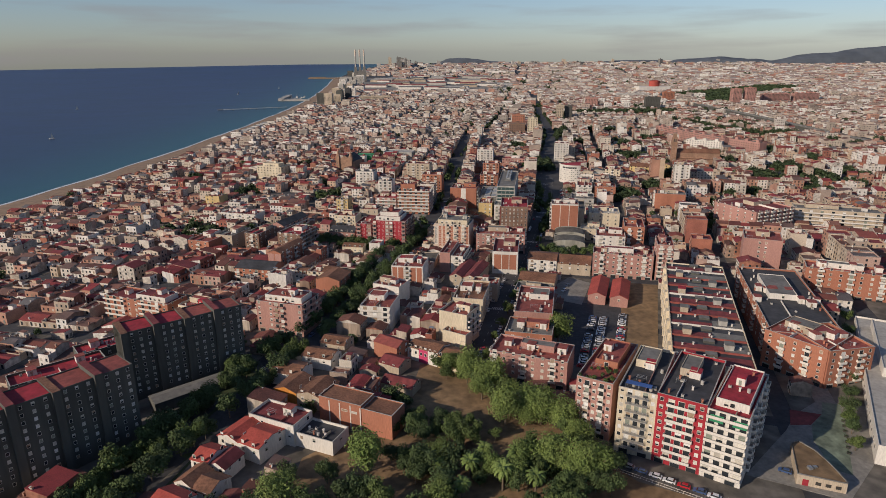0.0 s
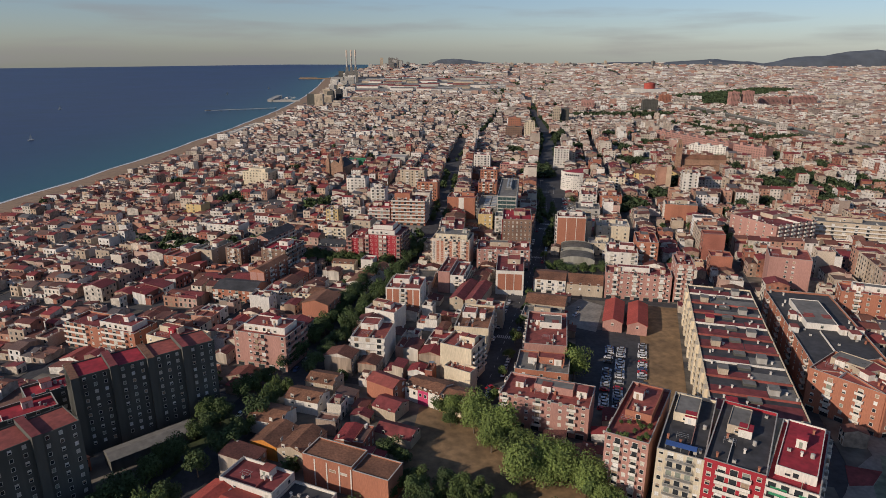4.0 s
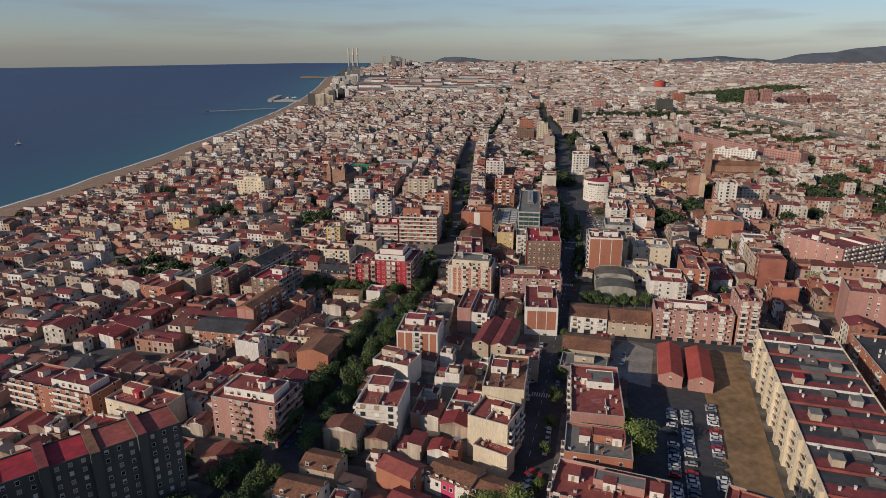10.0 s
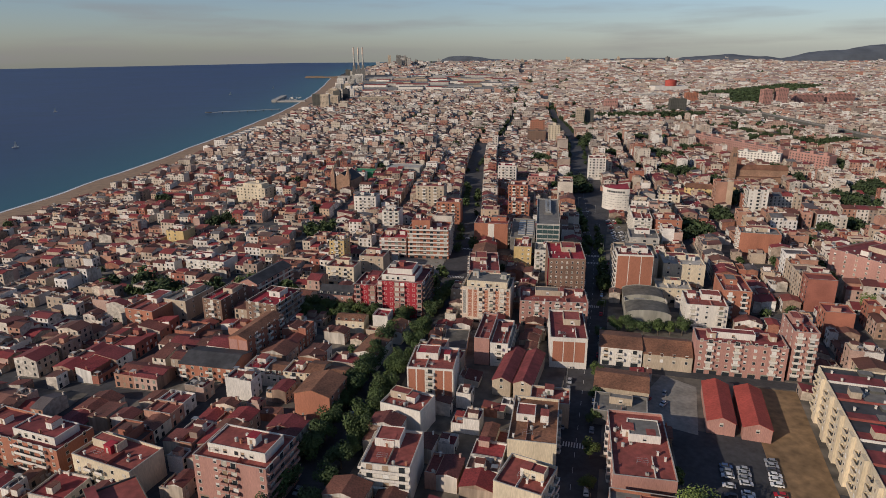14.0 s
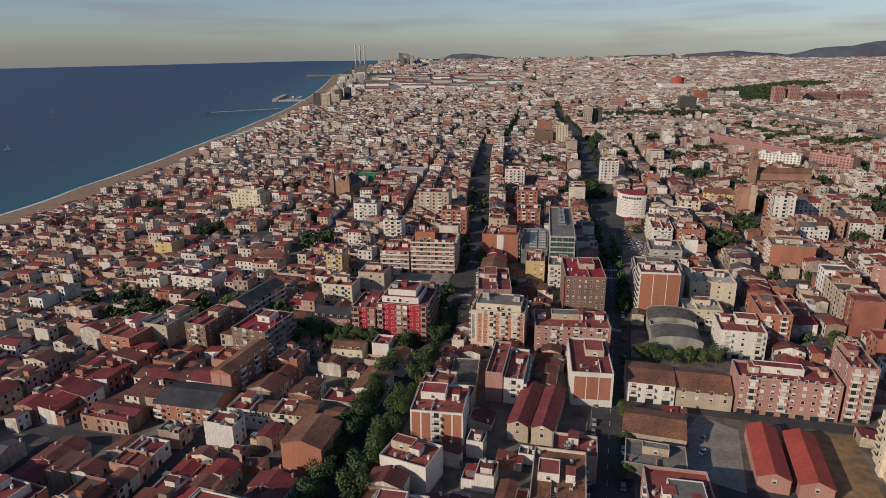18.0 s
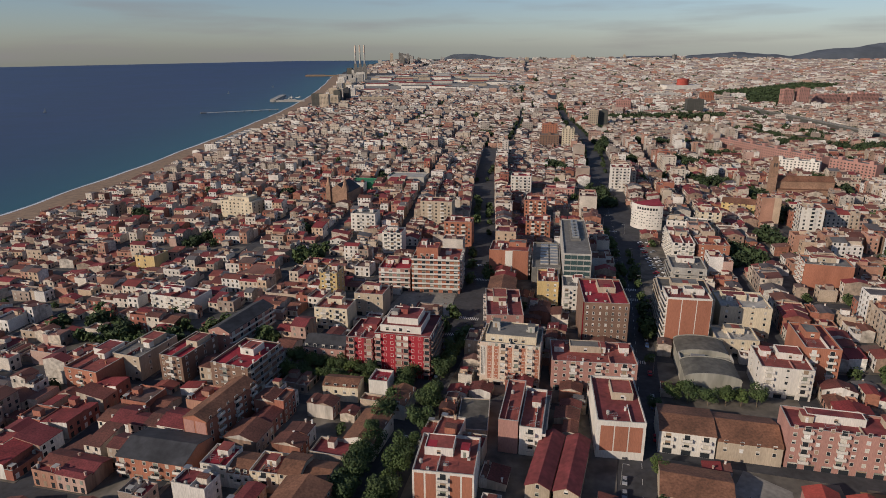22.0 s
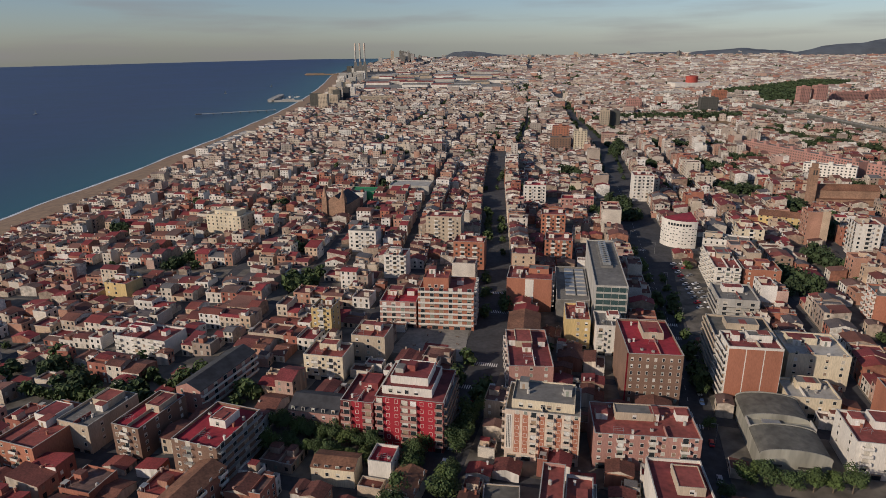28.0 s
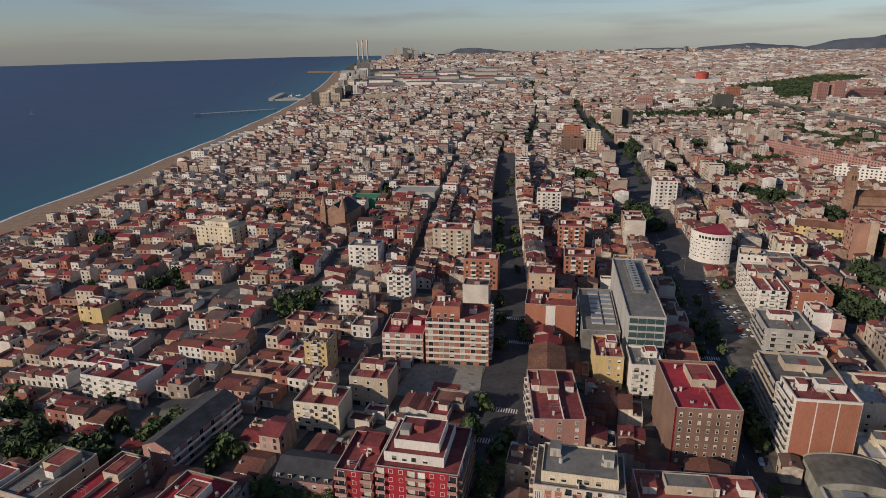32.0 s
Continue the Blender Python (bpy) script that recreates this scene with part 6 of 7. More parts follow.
for cx, cy, n, sp in ((-168, 535, 8, 14), (-140, 512, 6, 9), (-114, 500, 5, 7), (-90, 512, 4, 6), (247, 458, 12, 14), (247, 406, 10, 12), (307, 519, 6, 14), (365, 584, 6, 14), (375, 650, 6, 16), (461, 696, 10, 18), (90, 300, 4, 4), (86, 280, 4, 4), (90, 264, 4, 4), (150, 352, 3, 2),
                      (196, 350, 5, 5), (200, 260, 6, 6), (260, 560, 6, 12), (330, 760, 8, 18), (280, 830, 8, 16), (420, 800, 8, 20)):
    for k in range(max(3, n // 2)):
        x, y = cx + rt.uniform(-sp, sp), cy + rt.uniform(-sp, sp)
        if free([(x, y)]):
            tree(x, y, rt.choice((0, 1, 2, 4, 6)), 1.1, "dark leafy tree growing between houses")

for (xa, ya), (xb, yb), n in (((-46, 467), (-9.5, 448), 9), ((-160, 512), (-92, 489), 13), ((-110, 516), (-91, 503), 4), ((-69, 500), (-60, 490), 3), ((-60, 631), (-46, 634), 3)):
    for k in range(n):
        f = k / (n - 1)
        tree(xa + (xb - xa) * f + rt.uniform(-0.8, 0.8), ya + (yb - ya) * f + rt.uniform(-0.8, 0.8), rt.choice((0, 1, 2, 3)), rt.uniform(0.85, 1.05))
    take([(xa - 3, ya - 3), (xb - 1, yb - 4), (xb + 3, yb + 3), (xa + 1, ya + 4)])

# ---- parked cars ----
rc = random.Random(31)
hd = -19.0
for row, (ox, oy, n) in enumerate(((89.5, 253, 23), (94.6, 251, 23), (108.6, 259, 21))):
    for k in range(n):
        if rc.random() < 0.88:
            sx_, sy_ = math.sin(radians(23)), math.cos(radians(23))
            car(ox + sx_ * k * 2.65 + rc.uniform(-0.2, 0.2), oy + sy_ * k * 2.65, -21.5 + rc.choice((0, 180)) + rc.uniform(-2, 2), 0.21)
for k in range(40):
    s = -6 + k * 7.2
    for u in (-5.6, 5.4):
        if rc.random() < 0.45:
            x, y, a = grid(u, s + rc.uniform(-0.6, 0.6))
            car(x, y, 90 - a + rc.choice((0, 180)))
for k in range(8):
    x, y, a = grid(1.5 + k * 0.05, -4 + k * 3.0)
    car(x, y, 50 - a)
for k in range(26):
    s = -40 + k * 10
    u = float(np.interp(s, [-100, -60, -20, 10, 50, 100, 160, 215], [-92, -87, -87, -83, -83.5, -86, -89, -88]))
    if rc.random() < 0.6:
        x, y, a = grid(u + rc.choice((-3, 3)), s)
        car(x, y, 90 - a)
for k in range(13):
    p = Vector((72, 196)).lerp(Vector((116, 160)), k / 12)
    car(p.x - 3 + rc.uniform(-0.3, 0.3), p.y - 4, -36 + rc.uniform(-3, 3))
for k in range(22):
    x, y = 168 + (k % 11) * 1.6, 560 + (k % 11) * 7
    if rc.random() < 0.8:
        car(x + (6 if k > 10 else 0), y, 20 + rc.uniform(-4, 4))
for k in range(8):
    car(-62 + k * 5.2, 376.5 - k * 1.55, -16 + rc.uniform(-4, 4)) if rc.random() < 0.8 else None
for x, y, a in ((103, 352, 40), (108, 348, 40), (112, 356, 60), (106, 362, 60), (-60, 300, -20), (-50, 296, -20), (-88, 306, -25), (-80, 303, -25), (136, 172, -40), (142, 168, -40)):
    car(x, y, a, 0.21)

# ---- road markings, lamps and fence ----
def zebra(u, s, wide, n, label="white zebra crossing on the asphalt"):
    b = MB()
    x, y, a = grid(u, s)
    z = ground_z(x, y)
    for k in range(n):
        b.turned(MB().box(-wide / 2 + k * wide / n, -wide / 2 + (k + 0.5) * wide / n, -1.6, 1.6, 0.0, 0.03), pose(x, y, z + 0.005, 0, 0, -a))
    tagged(new("road_marking", b.mesh("road_marking", ["paint"])), label, "road marking", kind="structure")


for u, s, wd in ((0, 206, 9), (0, 284, 9), (0, 300, 9), (0, 70, 9), (-88, 214, 12), (-86, 236, 12), (-87, 300, 12), (-92, 330, 12), (0, 420, 9)):
    zebra(u, s, wd, int(wd))
lane = MB()
for k in range(70):
    x, y, a = grid(0.2, 10 + k * 9)
    lane.turned(MB().box(-0.08, 0.08, -1.6, 1.6, 0, 0.02), pose(x, y, ground_z(x, y) + 0.03, 0, 0, -a))
tagged(new("road_marking", lane.mesh("road_marking", ["paint"])), "dashed white centre line of the main street", "road marking", kind="structure")
LAMP = (MB().cyl(0, 0, 0, 8.2, 0.1, 0.06, 8).mesh("pole", ["metal"]), MB().box(0, 1.9, -0.05, 0.05, 8.1, 8.2).mesh("arm", ["metal"]), MB().box(1.5, 2.2, -0.14, 0.14, 7.98, 8.1).mesh("lamp_head", ["pale"]))
for k in range(18):
    s = -20 + k * 27
    for u, r in ((-6.8, 0), (6.8, 180)):
        if (k + (r > 0)) % 2:
            x, y, a = grid(u, s)
            t = thing("street_lamp", x, y, ground_z(x, y), r - a, "slim metal street lamp with one arm", "street lamp", "street lamps")
            for nm, me in zip(("pole", "arm", "lamp_head"), LAMP):
                part(nm, me, None, t)
fn = thing("fence", 62, 192, 0, -38.5, "long white metal fence along the park road", "fence")
for k in range(30):
    part("post", MB().box(k * 2 - 0.04, k * 2 + 0.04, -0.04, 0.04, 0, 1.3), ["white"], fn)
for z in (0.25, 1.15):
    part("rail", MB().box(0, 58, -0.03, 0.03, z, z + 0.1), ["white"], fn)
for k in range(9):
    bx, by = 2 + (k * 7.3) % 30, 520 + (k * 11) % 26
    if inside(bx, by, [(0, 527), (30, 514), (36, 545), (9, 550)]):
        t = thing("bench", bx, by, 0.16, k * 40, "dark park bench on the square", "bench", "benches")
        part("seat", MB().box(-0.9, 0.9, -0.25, 0.25, 0.4, 0.48), ["brown"], t)
        for q in (-0.7, 0.6):
            part("leg", MB().box(q, q + 0.1, -0.22, 0.22, 0, 0.4), ["dark"], t)

# ---- the town: blocks of terraced houses ----
def u_avenue(s):
    return float(np.interp(s, [-100, -60, -20, 10, 50, 100, 160, 215, 270, 375, 545, 650, 900, 1500], [-92, -87, -87, -83, -83.5, -86, -89, -88, -88, -98, -115, -125, -140, -165]))


rng = random.Random(11)
ROWS_S = [-310 + 75 * k for k in range(19)]   # cross streets
NEAR = ((-85, 160), (195, 445))
mark_taken()
MID = ((-140, 190), (190, 540))
joined = []
far_slabs = MB()


def plot(u, s, turn, w, d, fl, roof, ends):
    x, y, a = grid(u, s)
    if x < coast(y) + 53:
        return
    if -95 < u < 95 and s < 300 and y < 560:
        fl = min(fl, 3)
    if not (OX + 10 < x < OX + 1130 and OY + 10 < y < OY + 1110):
        return False
    dd, ww = (d, w) if turn in (0, 180) else (w, d)
    c = cells(x, y, a, dd, ww, -0.7)
    if OCC[c].any():
        return False
    OCC[cells(x, y, a, dd, ww, -0.3)] = True
    near = NEAR[0][0] < x < NEAR[0][1] and NEAR[1][0] < y < NEAR[1][1]
    v = rng.randrange(3)
    if near or (MID[0][0] < x < MID[0][1] and MID[1][0] < y < MID[1][1]):
        house(x, y, a + turn, w, d, fl, roof, v, ends, near)
    else:
        joined.append((x, y, a + turn, w, d, fl, roof, v, ends))


LANES = []


def rows_across(fu, s0, s1, mix):
    """Rows of houses that run across to the shore, back to back, with a narrow lane between each pair of rows."""
    s = s0 + 0.5
    while s + 12 < s1 + 5:
        for off, turn in ((6.2, 90), (19.6, 270)):
            q = s + off
            if q + 6 > s1 + 6:
                break
            a, b = fu(q)
            u = a + 0.6
            base = rng.choices((1, 2, 3, 4, 5, 6, 7), mix)[0]
            kin = rng.choices(("flat", "tile", "half", "mono"), (3.5, 5.5, 2, 1))[0]
            while u < b - 5:
                w = rng.choice((6, 7, 8, 9, 10, 12))
                k = rng.random()
                fl = base if k < 0.55 else max(1, base + rng.choice((-1, 1))) if k < 0.85 else rng.choices((1, 2, 3, 4, 5, 6, 7), mix)[0]
                fl = min(fl, 4)
                w = max(5, int(min(w, b - u)))
                roof = kin if rng.random() < 0.5 else rng.choices(("flat", "tile", "half", "mono"), (4, 5.5, 2, 1))[0]
                plot(u + w / 2, q, turn, w, 12, fl, roof, rng.random() < 0.15)
                u += w + (0.05 if rng.random() < 0.94 else 3)
        a, b = fu(s + 28.5)
        LANES.append((a, b, s + 28.2))
        s += 31


def block(fu, s0, s1, mix, across=False):
    """A block between two streets: fu(s) gives its sides; mix: weights of the storeys 1 to 7."""
    um = fu((s0 + s1) / 2)
    x, y, _ = grid(sum(um) / 2, (s0 + s1) / 2)
    if x < coast(y) + 40 or not (-450 < x < 640) or y > 1120:
        return
    slab("pavement", um[0], um[1], s0, s1, 0.15, "yard", "kerbed town block with worn paved yards", "pavement", fn=fu, join=None if y < 560 and -200 < x < 260 else far_slabs)
    if across:
        rows_across(fu, s0, s1, mix)
        return
    for side in (0, 1):
        s = s0 + 1
        base = rng.choices((1, 2, 3, 4, 5, 6, 7), mix)[0]
        kin = rng.choices(("flat", "tile", "half", "mono"), (4, 5, 2, 1))[0]
        while s < s1 - 5:
            w = rng.choice((6, 7, 8, 9, 10, 12))
            k = rng.random()
            fl = base if k < 0.5 else max(1, base + rng.choice((-1, 1))) if k < 0.75 else rng.choices((1, 2, 3, 4, 5, 6, 7), mix)[0]
            if fl > 4:
                w = rng.choice((11, 14))
            w = max(5, int(min(w, s1 - s)))
            d = rng.choice((12, 13)) if fl < 5 else 14
            roof = (kin if rng.random() < 0.5 else rng.choices(("flat", "tile", "half", "mono"), (5, 4.5, 2, 1))[0]) if fl < 5 else "flat"
            a, b = fu(s + w / 2)
            wide = b - a
            if wide < d + 6 and side:
                break
            u = a + d / 2 + 0.6 if side == 0 else b - d / 2 - 0.6
            ends = s < s0 + 3 or rng.random() < 0.35
            plot(u, s + w / 2, 0 if side == 0 else 180, w, d, fl, roof, ends)
            s += w + (0.05 if rng.random() < 0.93 else 3)
    # lower houses, sheds and yards inside the block
    a, b = fu((s0 + s1) / 2)
    n = int((b - a - 28) / 10)
    for k in range(max(0, n)):
        s = s0 + rng.uniform(1, 4)
        while s < s1 - 6:
            w = rng.choice((7, 8, 9, 11))
            if rng.random() < 0.85:
                plot(a + 14 + (k + 0.5) * (b - a - 28) / n, s + w / 2, rng.choice((0, 180)), w, 11 if rng.random() < 0.6 else 9, rng.choice((1, 2, 2, 2)), rng.choice(("mono", "tile", "flat", "half", "tile")), False)
            s += w + (rng.uniform(0.0, 1.5) if rng.random() < 0.8 else 6)


for k in range(8):
    for s in ROWS_S:
        block(lambda q, k=k: (u_avenue(q) - 11 - k * 56 - 48, u_avenue(q) - 11 - k * 56), s, s + 68, (3, 8, 2.4, 0.35, 0.05, 0, 0) if k else (0.5, 6, 6, 1.6, 0.4, 0.1, 0), k > 0 and (k * 7 + int(s // 75) * 3) % 5 < 4)
for s in ROWS_S:
    block(lambda q: (u_avenue(q) + 10, float(np.interp(q, [330, 450], [-8, -11]))), s + 20, s + 90, (0, 3, 5, 4, 3, 1.5, 0.4))
for k in range(9):
    for s in ROWS_S:
        block(lambda q, k=k: (max(9, float(np.interp(q, [320, 430], [9, 20]))) if k == 0 else 9 + k * 62, 9 + k * 62 + 54), s, s + 68, (0.5, 5, 5, 3.5, 2, 1.2, 0.4) if k < 2 else (1.5, 6, 5, 2.0, 0.8, 0.4, 0.2), k > 1 and (k * 5 + int(s // 75) * 3) % 5 < 3)

tagged(new("pavement", far_slabs.mesh("pavement", ["yard"])), "worn paved ground of the further town blocks", "pavement", kind="structure")
# street beds stay open; then small annexes and sheds fill the yards
for s in range(-310, 1110, 3):
    for u in [0, u_avenue(s)] + [u_avenue(s) - 6 - k * 56 for k in range(1, 8)] + [5 + k * 62 for k in range(1, 9)]:
        x, y, a = grid(u, s)
        if OX + 10 < x < OX + 1130 and OY + 10 < y < OY + 1110:
            OCC[cells(x, y, a, (14 if s < 330 else 30) if u == 0 else 20 if u == u_avenue(s) else 6, 3)] = True
for a0, b0, s in LANES:
    for u in np.arange(a0, b0, 3.0):
        x, y, a = grid(float(u), s)
        if OX + 10 < x < OX + 1130 and OY + 10 < y < OY + 1110:
            OCC[cells(x, y, a, 3, 3)] = True
yard_trees = []
for k in range(15000):
    x, y = rng.uniform(-440, 620), rng.uniform(150, 1100)
    a = 20.5 if y < 520 else 15.0
    w, d = rng.choice((5, 6, 7)), rng.choice((6, 8, 9))
    if x < coast(y) + 53 or OCC[cells(x, y, a, d, w, -0.4)].any():
        continue
    if rng.random() < (0.13 if x < 150 else 0.34):
        OCC[cells(x, y, a, d, w)] = True
        yard_trees.append((x, y))
        continue
    OCC[cells(x, y, a, d, w, -0.2)] = True
    args = (x, y, a + rng.choice((0, 180)), w, d, rng.choice((1, 1, 1, 2)), rng.choice(("mono", "flat", "tile")), rng.randrange(2), False)
    if MID[0][0] < x < MID[0][1] and MID[1][0] < y < MID[1][1] and rng.random() < 0.4:
        house(*args, False)
    else:
        joined.append(args)
b = MB()
for x, y, s0 in [(p[0], p[1], 0) for p in yard_trees] + FAR_TREES:
    s = rng.uniform(0.6, 1.25) * (1.25 if s0 else 1)
    n = len(b.v)
    z = ground_z(x, y)
    c, sn = math.cos(x), math.sin(x)
    me = cm_small
    b.v.extend((x + s * (v.co.x * c - v.co.y * sn), y + s * (v.co.x * sn + v.co.y * c), z + s * v.co.z) for v in me.vertices)
    b.f.extend(tuple(n + i for i in p.vertices) for p in me.polygons)
b.m = [0] * len(b.f)
tagged(new("garden_trees", b.mesh("crown", ["leaf2"])), "dark green trees scattered through the back yards", "trees", kind="stuff")

# beyond the nearest streets the houses of each quarter are joined
quarters = {}
for x, y, a, w, d, fl, roof, v, ends in joined:
    quarters.setdefault((int(x // 160), int(y // 160)), []).append((x, y, a, w, d, fl, roof, v, ends))
JM = ["wall_far", "party_far", "tile_far", "tile_far", "pale", "glass", "shutter_far"]
# further quarters take the palettes with haze in their colour
JF = ["wall_hazed", "wall_hazed", "roof_hazed", "roof_hazed", "pale", "window_dist", "shutter_far"]
for key in sorted(quarters):
    b = MB()
    for x, y, a, w, d, fl, roof, v, ends in quarters[key]:
        house_kinds(w, d, fl, roof, v, ends, False)
        b.turned(FORMS[(w, d, fl, roof, v, ends, False)], pose(x, y, ground_z(x, y), 0, 0, -a))
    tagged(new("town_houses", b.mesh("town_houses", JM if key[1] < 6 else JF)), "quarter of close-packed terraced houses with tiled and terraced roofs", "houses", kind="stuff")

# ---- the far town ----
AVENUES = [([(234, 882), (289, 1077), (350, 1416), (438, 1816), (540, 2400)], 13), ([(101, 864), (131, 932), (262, 1430), (419, 2143), (560, 2800)], 8),
           ([(-40, 1100), (60, 1500), (180, 2050), (300, 2600)], 6), ([(560, 1560), (700, 1800), (1000, 2050)], 12)]
OPEN = [[(880, 1990), (1500, 2440), (1600, 2330), (1180, 1960), (900, 1620), (850, 1650), (960, 1860)], [(280, 1040), (305, 1040), (362, 1250), (372, 1420), (430, 1440), (440, 1390), (385, 1370), (350, 1180)],
        [(430, 1380), (650, 1350), (655, 1420), (440, 1450)], [(540, 1360), (600, 1340), (580, 1200), (535, 1220)], [(560, 1190), (620, 1180), (650, 960), (600, 960)],
        [(-270, 3050), (60, 3050), (70, 3700), (-240, 3700)], [(760, 1640), (800, 1640), (760, 1250), (740, 850), (690, 850), (715, 1250)], [(-85, 2480), (400, 2420), (560, 3500), (-90, 3500)], [(-70, 2080), (30, 2060), (30, 2110), (-70, 2130)],
        [(880, 1560), (1160, 1600), (1150, 1650), (880, 1610)], [(436, 1030), (490, 840), (460, 820), (418, 870)], [(-30, 1500), (10, 1490), (10, 1560), (-30, 1560)], [(140, 1470), (190, 1460), (200, 1560), (150, 1570)]]


def open_ground(x, y):
    for line, wd in AVENUES:
        if line[0][1] < y < line[-1][1] and abs(x - float(np.interp(y, [p[1] for p in line], [p[0] for p in line]))) < wd:
            return True
    return any(inside(x, y, p) for p in OPEN)


FA = radians(13.5)


def far_house(b, x, y, z, w, d, h, a, kind, r):
    c, s = math.cos(a), math.sin(a)

    def P(u, v, e):
        return (x + u * c + v * s, y - u * s + v * c, z + e)
    n = len(b.v)
    w, d = w / 2, d / 2
    if kind == "flat":
        b.v.extend([P(-w, -d, -4), P(w, -d, -4), P(w, d, -4), P(-w, d, -4), P(-w, -d, h), P(w, -d, h), P(w, d, h), P(-w, d, h)])
        for f, m in (((0, 1, 5, 4), 0), ((1, 2, 6, 5), 0), ((2, 3, 7, 6), 0), ((3, 0, 4, 7), 0), ((4, 5, 6, 7), 1)):
            b.f.append(tuple(n + i for i in f))
            b.m.append(m)
    else:
        e = h + min(w, d) * 0.32
        if kind == "along":
            b.v.extend([P(-w, -d, -4), P(w, -d, -4), P(w, d, -4), P(-w, d, -4), P(-w, -d, h), P(w, -d, h), P(w, d, h), P(-w, d, h), P(0, -d, e), P(0, d, e)])
            fs = (((0, 1, 5, 8, 4), 0), ((1, 2, 6, 5), 0), ((2, 3, 7, 9, 6), 0), ((3, 0, 4, 7), 0), ((4, 8, 9, 7), 1), ((8, 5, 6, 9), 1))
        else:
            b.v.extend([P(-w, -d, -4), P(w, -d, -4), P(w, d, -4), P(-w, d, -4), P(-w, -d, h), P(w, -d, h), P(w, d, h), P(-w, d, h), P(-w, 0, e), P(w, 0, e)])
            fs = (((0, 1, 5, 4), 0), ((1, 2, 6, 9, 5), 0), ((2, 3, 7, 6), 0), ((3, 0, 4, 8, 7), 0), ((4, 5, 9, 8), 1), ((8, 9, 6, 7), 1))
        for f, m in fs:
            b.f.append(tuple(n + i for i in f))
            b.m.append(m)
    return P


def far_tile(u0, u1, s0, s1, step, hmean, seed):
    """Houses in the blocks of a slanting street grid, thinned out by yards, with window rows on the nearer ones."""
    r = random.Random(seed)
    b, g = MB(), MB()
    s = s0
    while s < s1:
        u = u0
        while u < u1:
            pu, ps = u + r.uniform(0, step * 0.3), s + r.uniform(0, step * 0.3)
            px, py = pu * math.cos(FA) + ps * math.sin(FA), -pu * math.sin(FA) + ps * math.cos(FA)
            street = pu % 62 < 7 + step * 0.12 or (ps + 40 * math.sin(pu // 62)) % 84 < 7
            u += step * (1.0 if r.random() < 0.88 else 1.5)
            if street or not 120 < py < 4760 or px < coast(py) + 55 or (-445 < px < 640 and py < 1110) or px > 330 + py * 0.8 or open_ground(px, py):
                continue
            if r.random() < (0.10 if px < 250 else 0.15):
                z = ground_z(px, py)
                for _ in range(3):
                    n = len(g.v)
                    q, ox, oy = r.uniform(0.8, 1.3) * min(1.3, step / 13), r.uniform(-0.5, 0.5) * step, r.uniform(-0.5, 0.5) * step
                    me = cm_small if py < 1700 else cm_tiny
                    g.v.extend((px + ox + q * v.co.x, py + oy + q * v.co.y, z + q * v.co.z) for v in me.vertices)
                    g.f.extend(tuple(n + i for i in p.vertices) for p in me.polygons)
                continue
            zone = noise.noise((px * 0.006, py * 0.004, 3.7))
            w, d = step * r.uniform(0.65, 1.15), step * r.uniform(0.7, 1.05)
            h = max(3.5, r.gauss(hmean * (0.95 + 0.4 * zone), hmean * 0.25))
            kind = r.choice(("flat", "flat", "along", "across"))
            if r.random() < 0.035 + 0.05 * max(0, zone):
                w, d, h, kind = step * r.uniform(0.9, 1.9), step * r.uniform(0.7, 1.0), hmean * r.uniform(1.5, 2.3), "flat"
            z = ground_z(px, py)
            P = far_house(b, px, py, z, w, d, h, FA + r.choice((0, 0, 0.12, -0.1)), kind, r)
            if kind == "flat" and r.random() < 0.7:
                o = r.uniform(-0.25, 0.25) * w
                n = len(b.v)
                hw = min(2.2, w * 0.25)
                b.v.extend([P(o - hw, -hw, h), P(o + hw, -hw, h), P(o + hw, hw, h), P(o - hw, hw, h), P(o - hw, -hw, h + 2.5), P(o + hw, -hw, h + 2.5), P(o + hw, hw, h + 2.5), P(o - hw, hw, h + 2.5)])
                for f, m in (((0, 1, 5, 4), 0), ((1, 2, 6, 5), 0), ((2, 3, 7, 6), 0), ((3, 0, 4, 7), 0), ((4, 5, 6, 7), 1)):
                    b.f.append(tuple(n + i for i in f))
                    b.m.append(m)
            if py < 2100:
                side = -1 if px > 0 else 1
                nw, nd = max(1, int(w / 3.4)), max(1, int(d / 3.4))
                for fl in range(int((h - 0.6) / 3)):
                    e0 = fl * 3 + 1.1
                    for i in range(nw):
                        if r.random() < 0.8:
                            o = (-0.5 + (i + 0.5) / nw) * w
                            b.face([P(o - 0.65, -d / 2 - 0.07, e0), P(o + 0.65, -d / 2 - 0.07, e0), P(o + 0.65, -d / 2 - 0.07, e0 + 1.5), P(o - 0.65, -d / 2 - 0.07, e0 + 1.5)], 2)
                    for i in range(nd):
                        if r.random() < 0.8:
                            o, k = (-0.5 + (i + 0.5) / nd) * d, side * (w / 2 + 0.07)
                            b.face([P(k, o - 0.65, e0), P(k, o + 0.65, e0), P(k, o + 0.65, e0 + 1.5), P(k, o - 0.65, e0 + 1.5)], 2)
        s += step
    if b.v:
        tagged(new("distant_houses", b.mesh("distant_houses", ["wall_hazed", "roof_hazed" if s0 < 2000 else "roof_city_hazed", "window_dist"])), "dense spread of pale and terracotta houses in the distance", "houses", kind="stuff")
    if g.v:
        g.m = [0] * len(g.f)
        tagged(new("distant_trees", g.mesh("crown", ["leaf_far"])), "dark trees of gardens between the distant houses", "trees", kind="stuff")


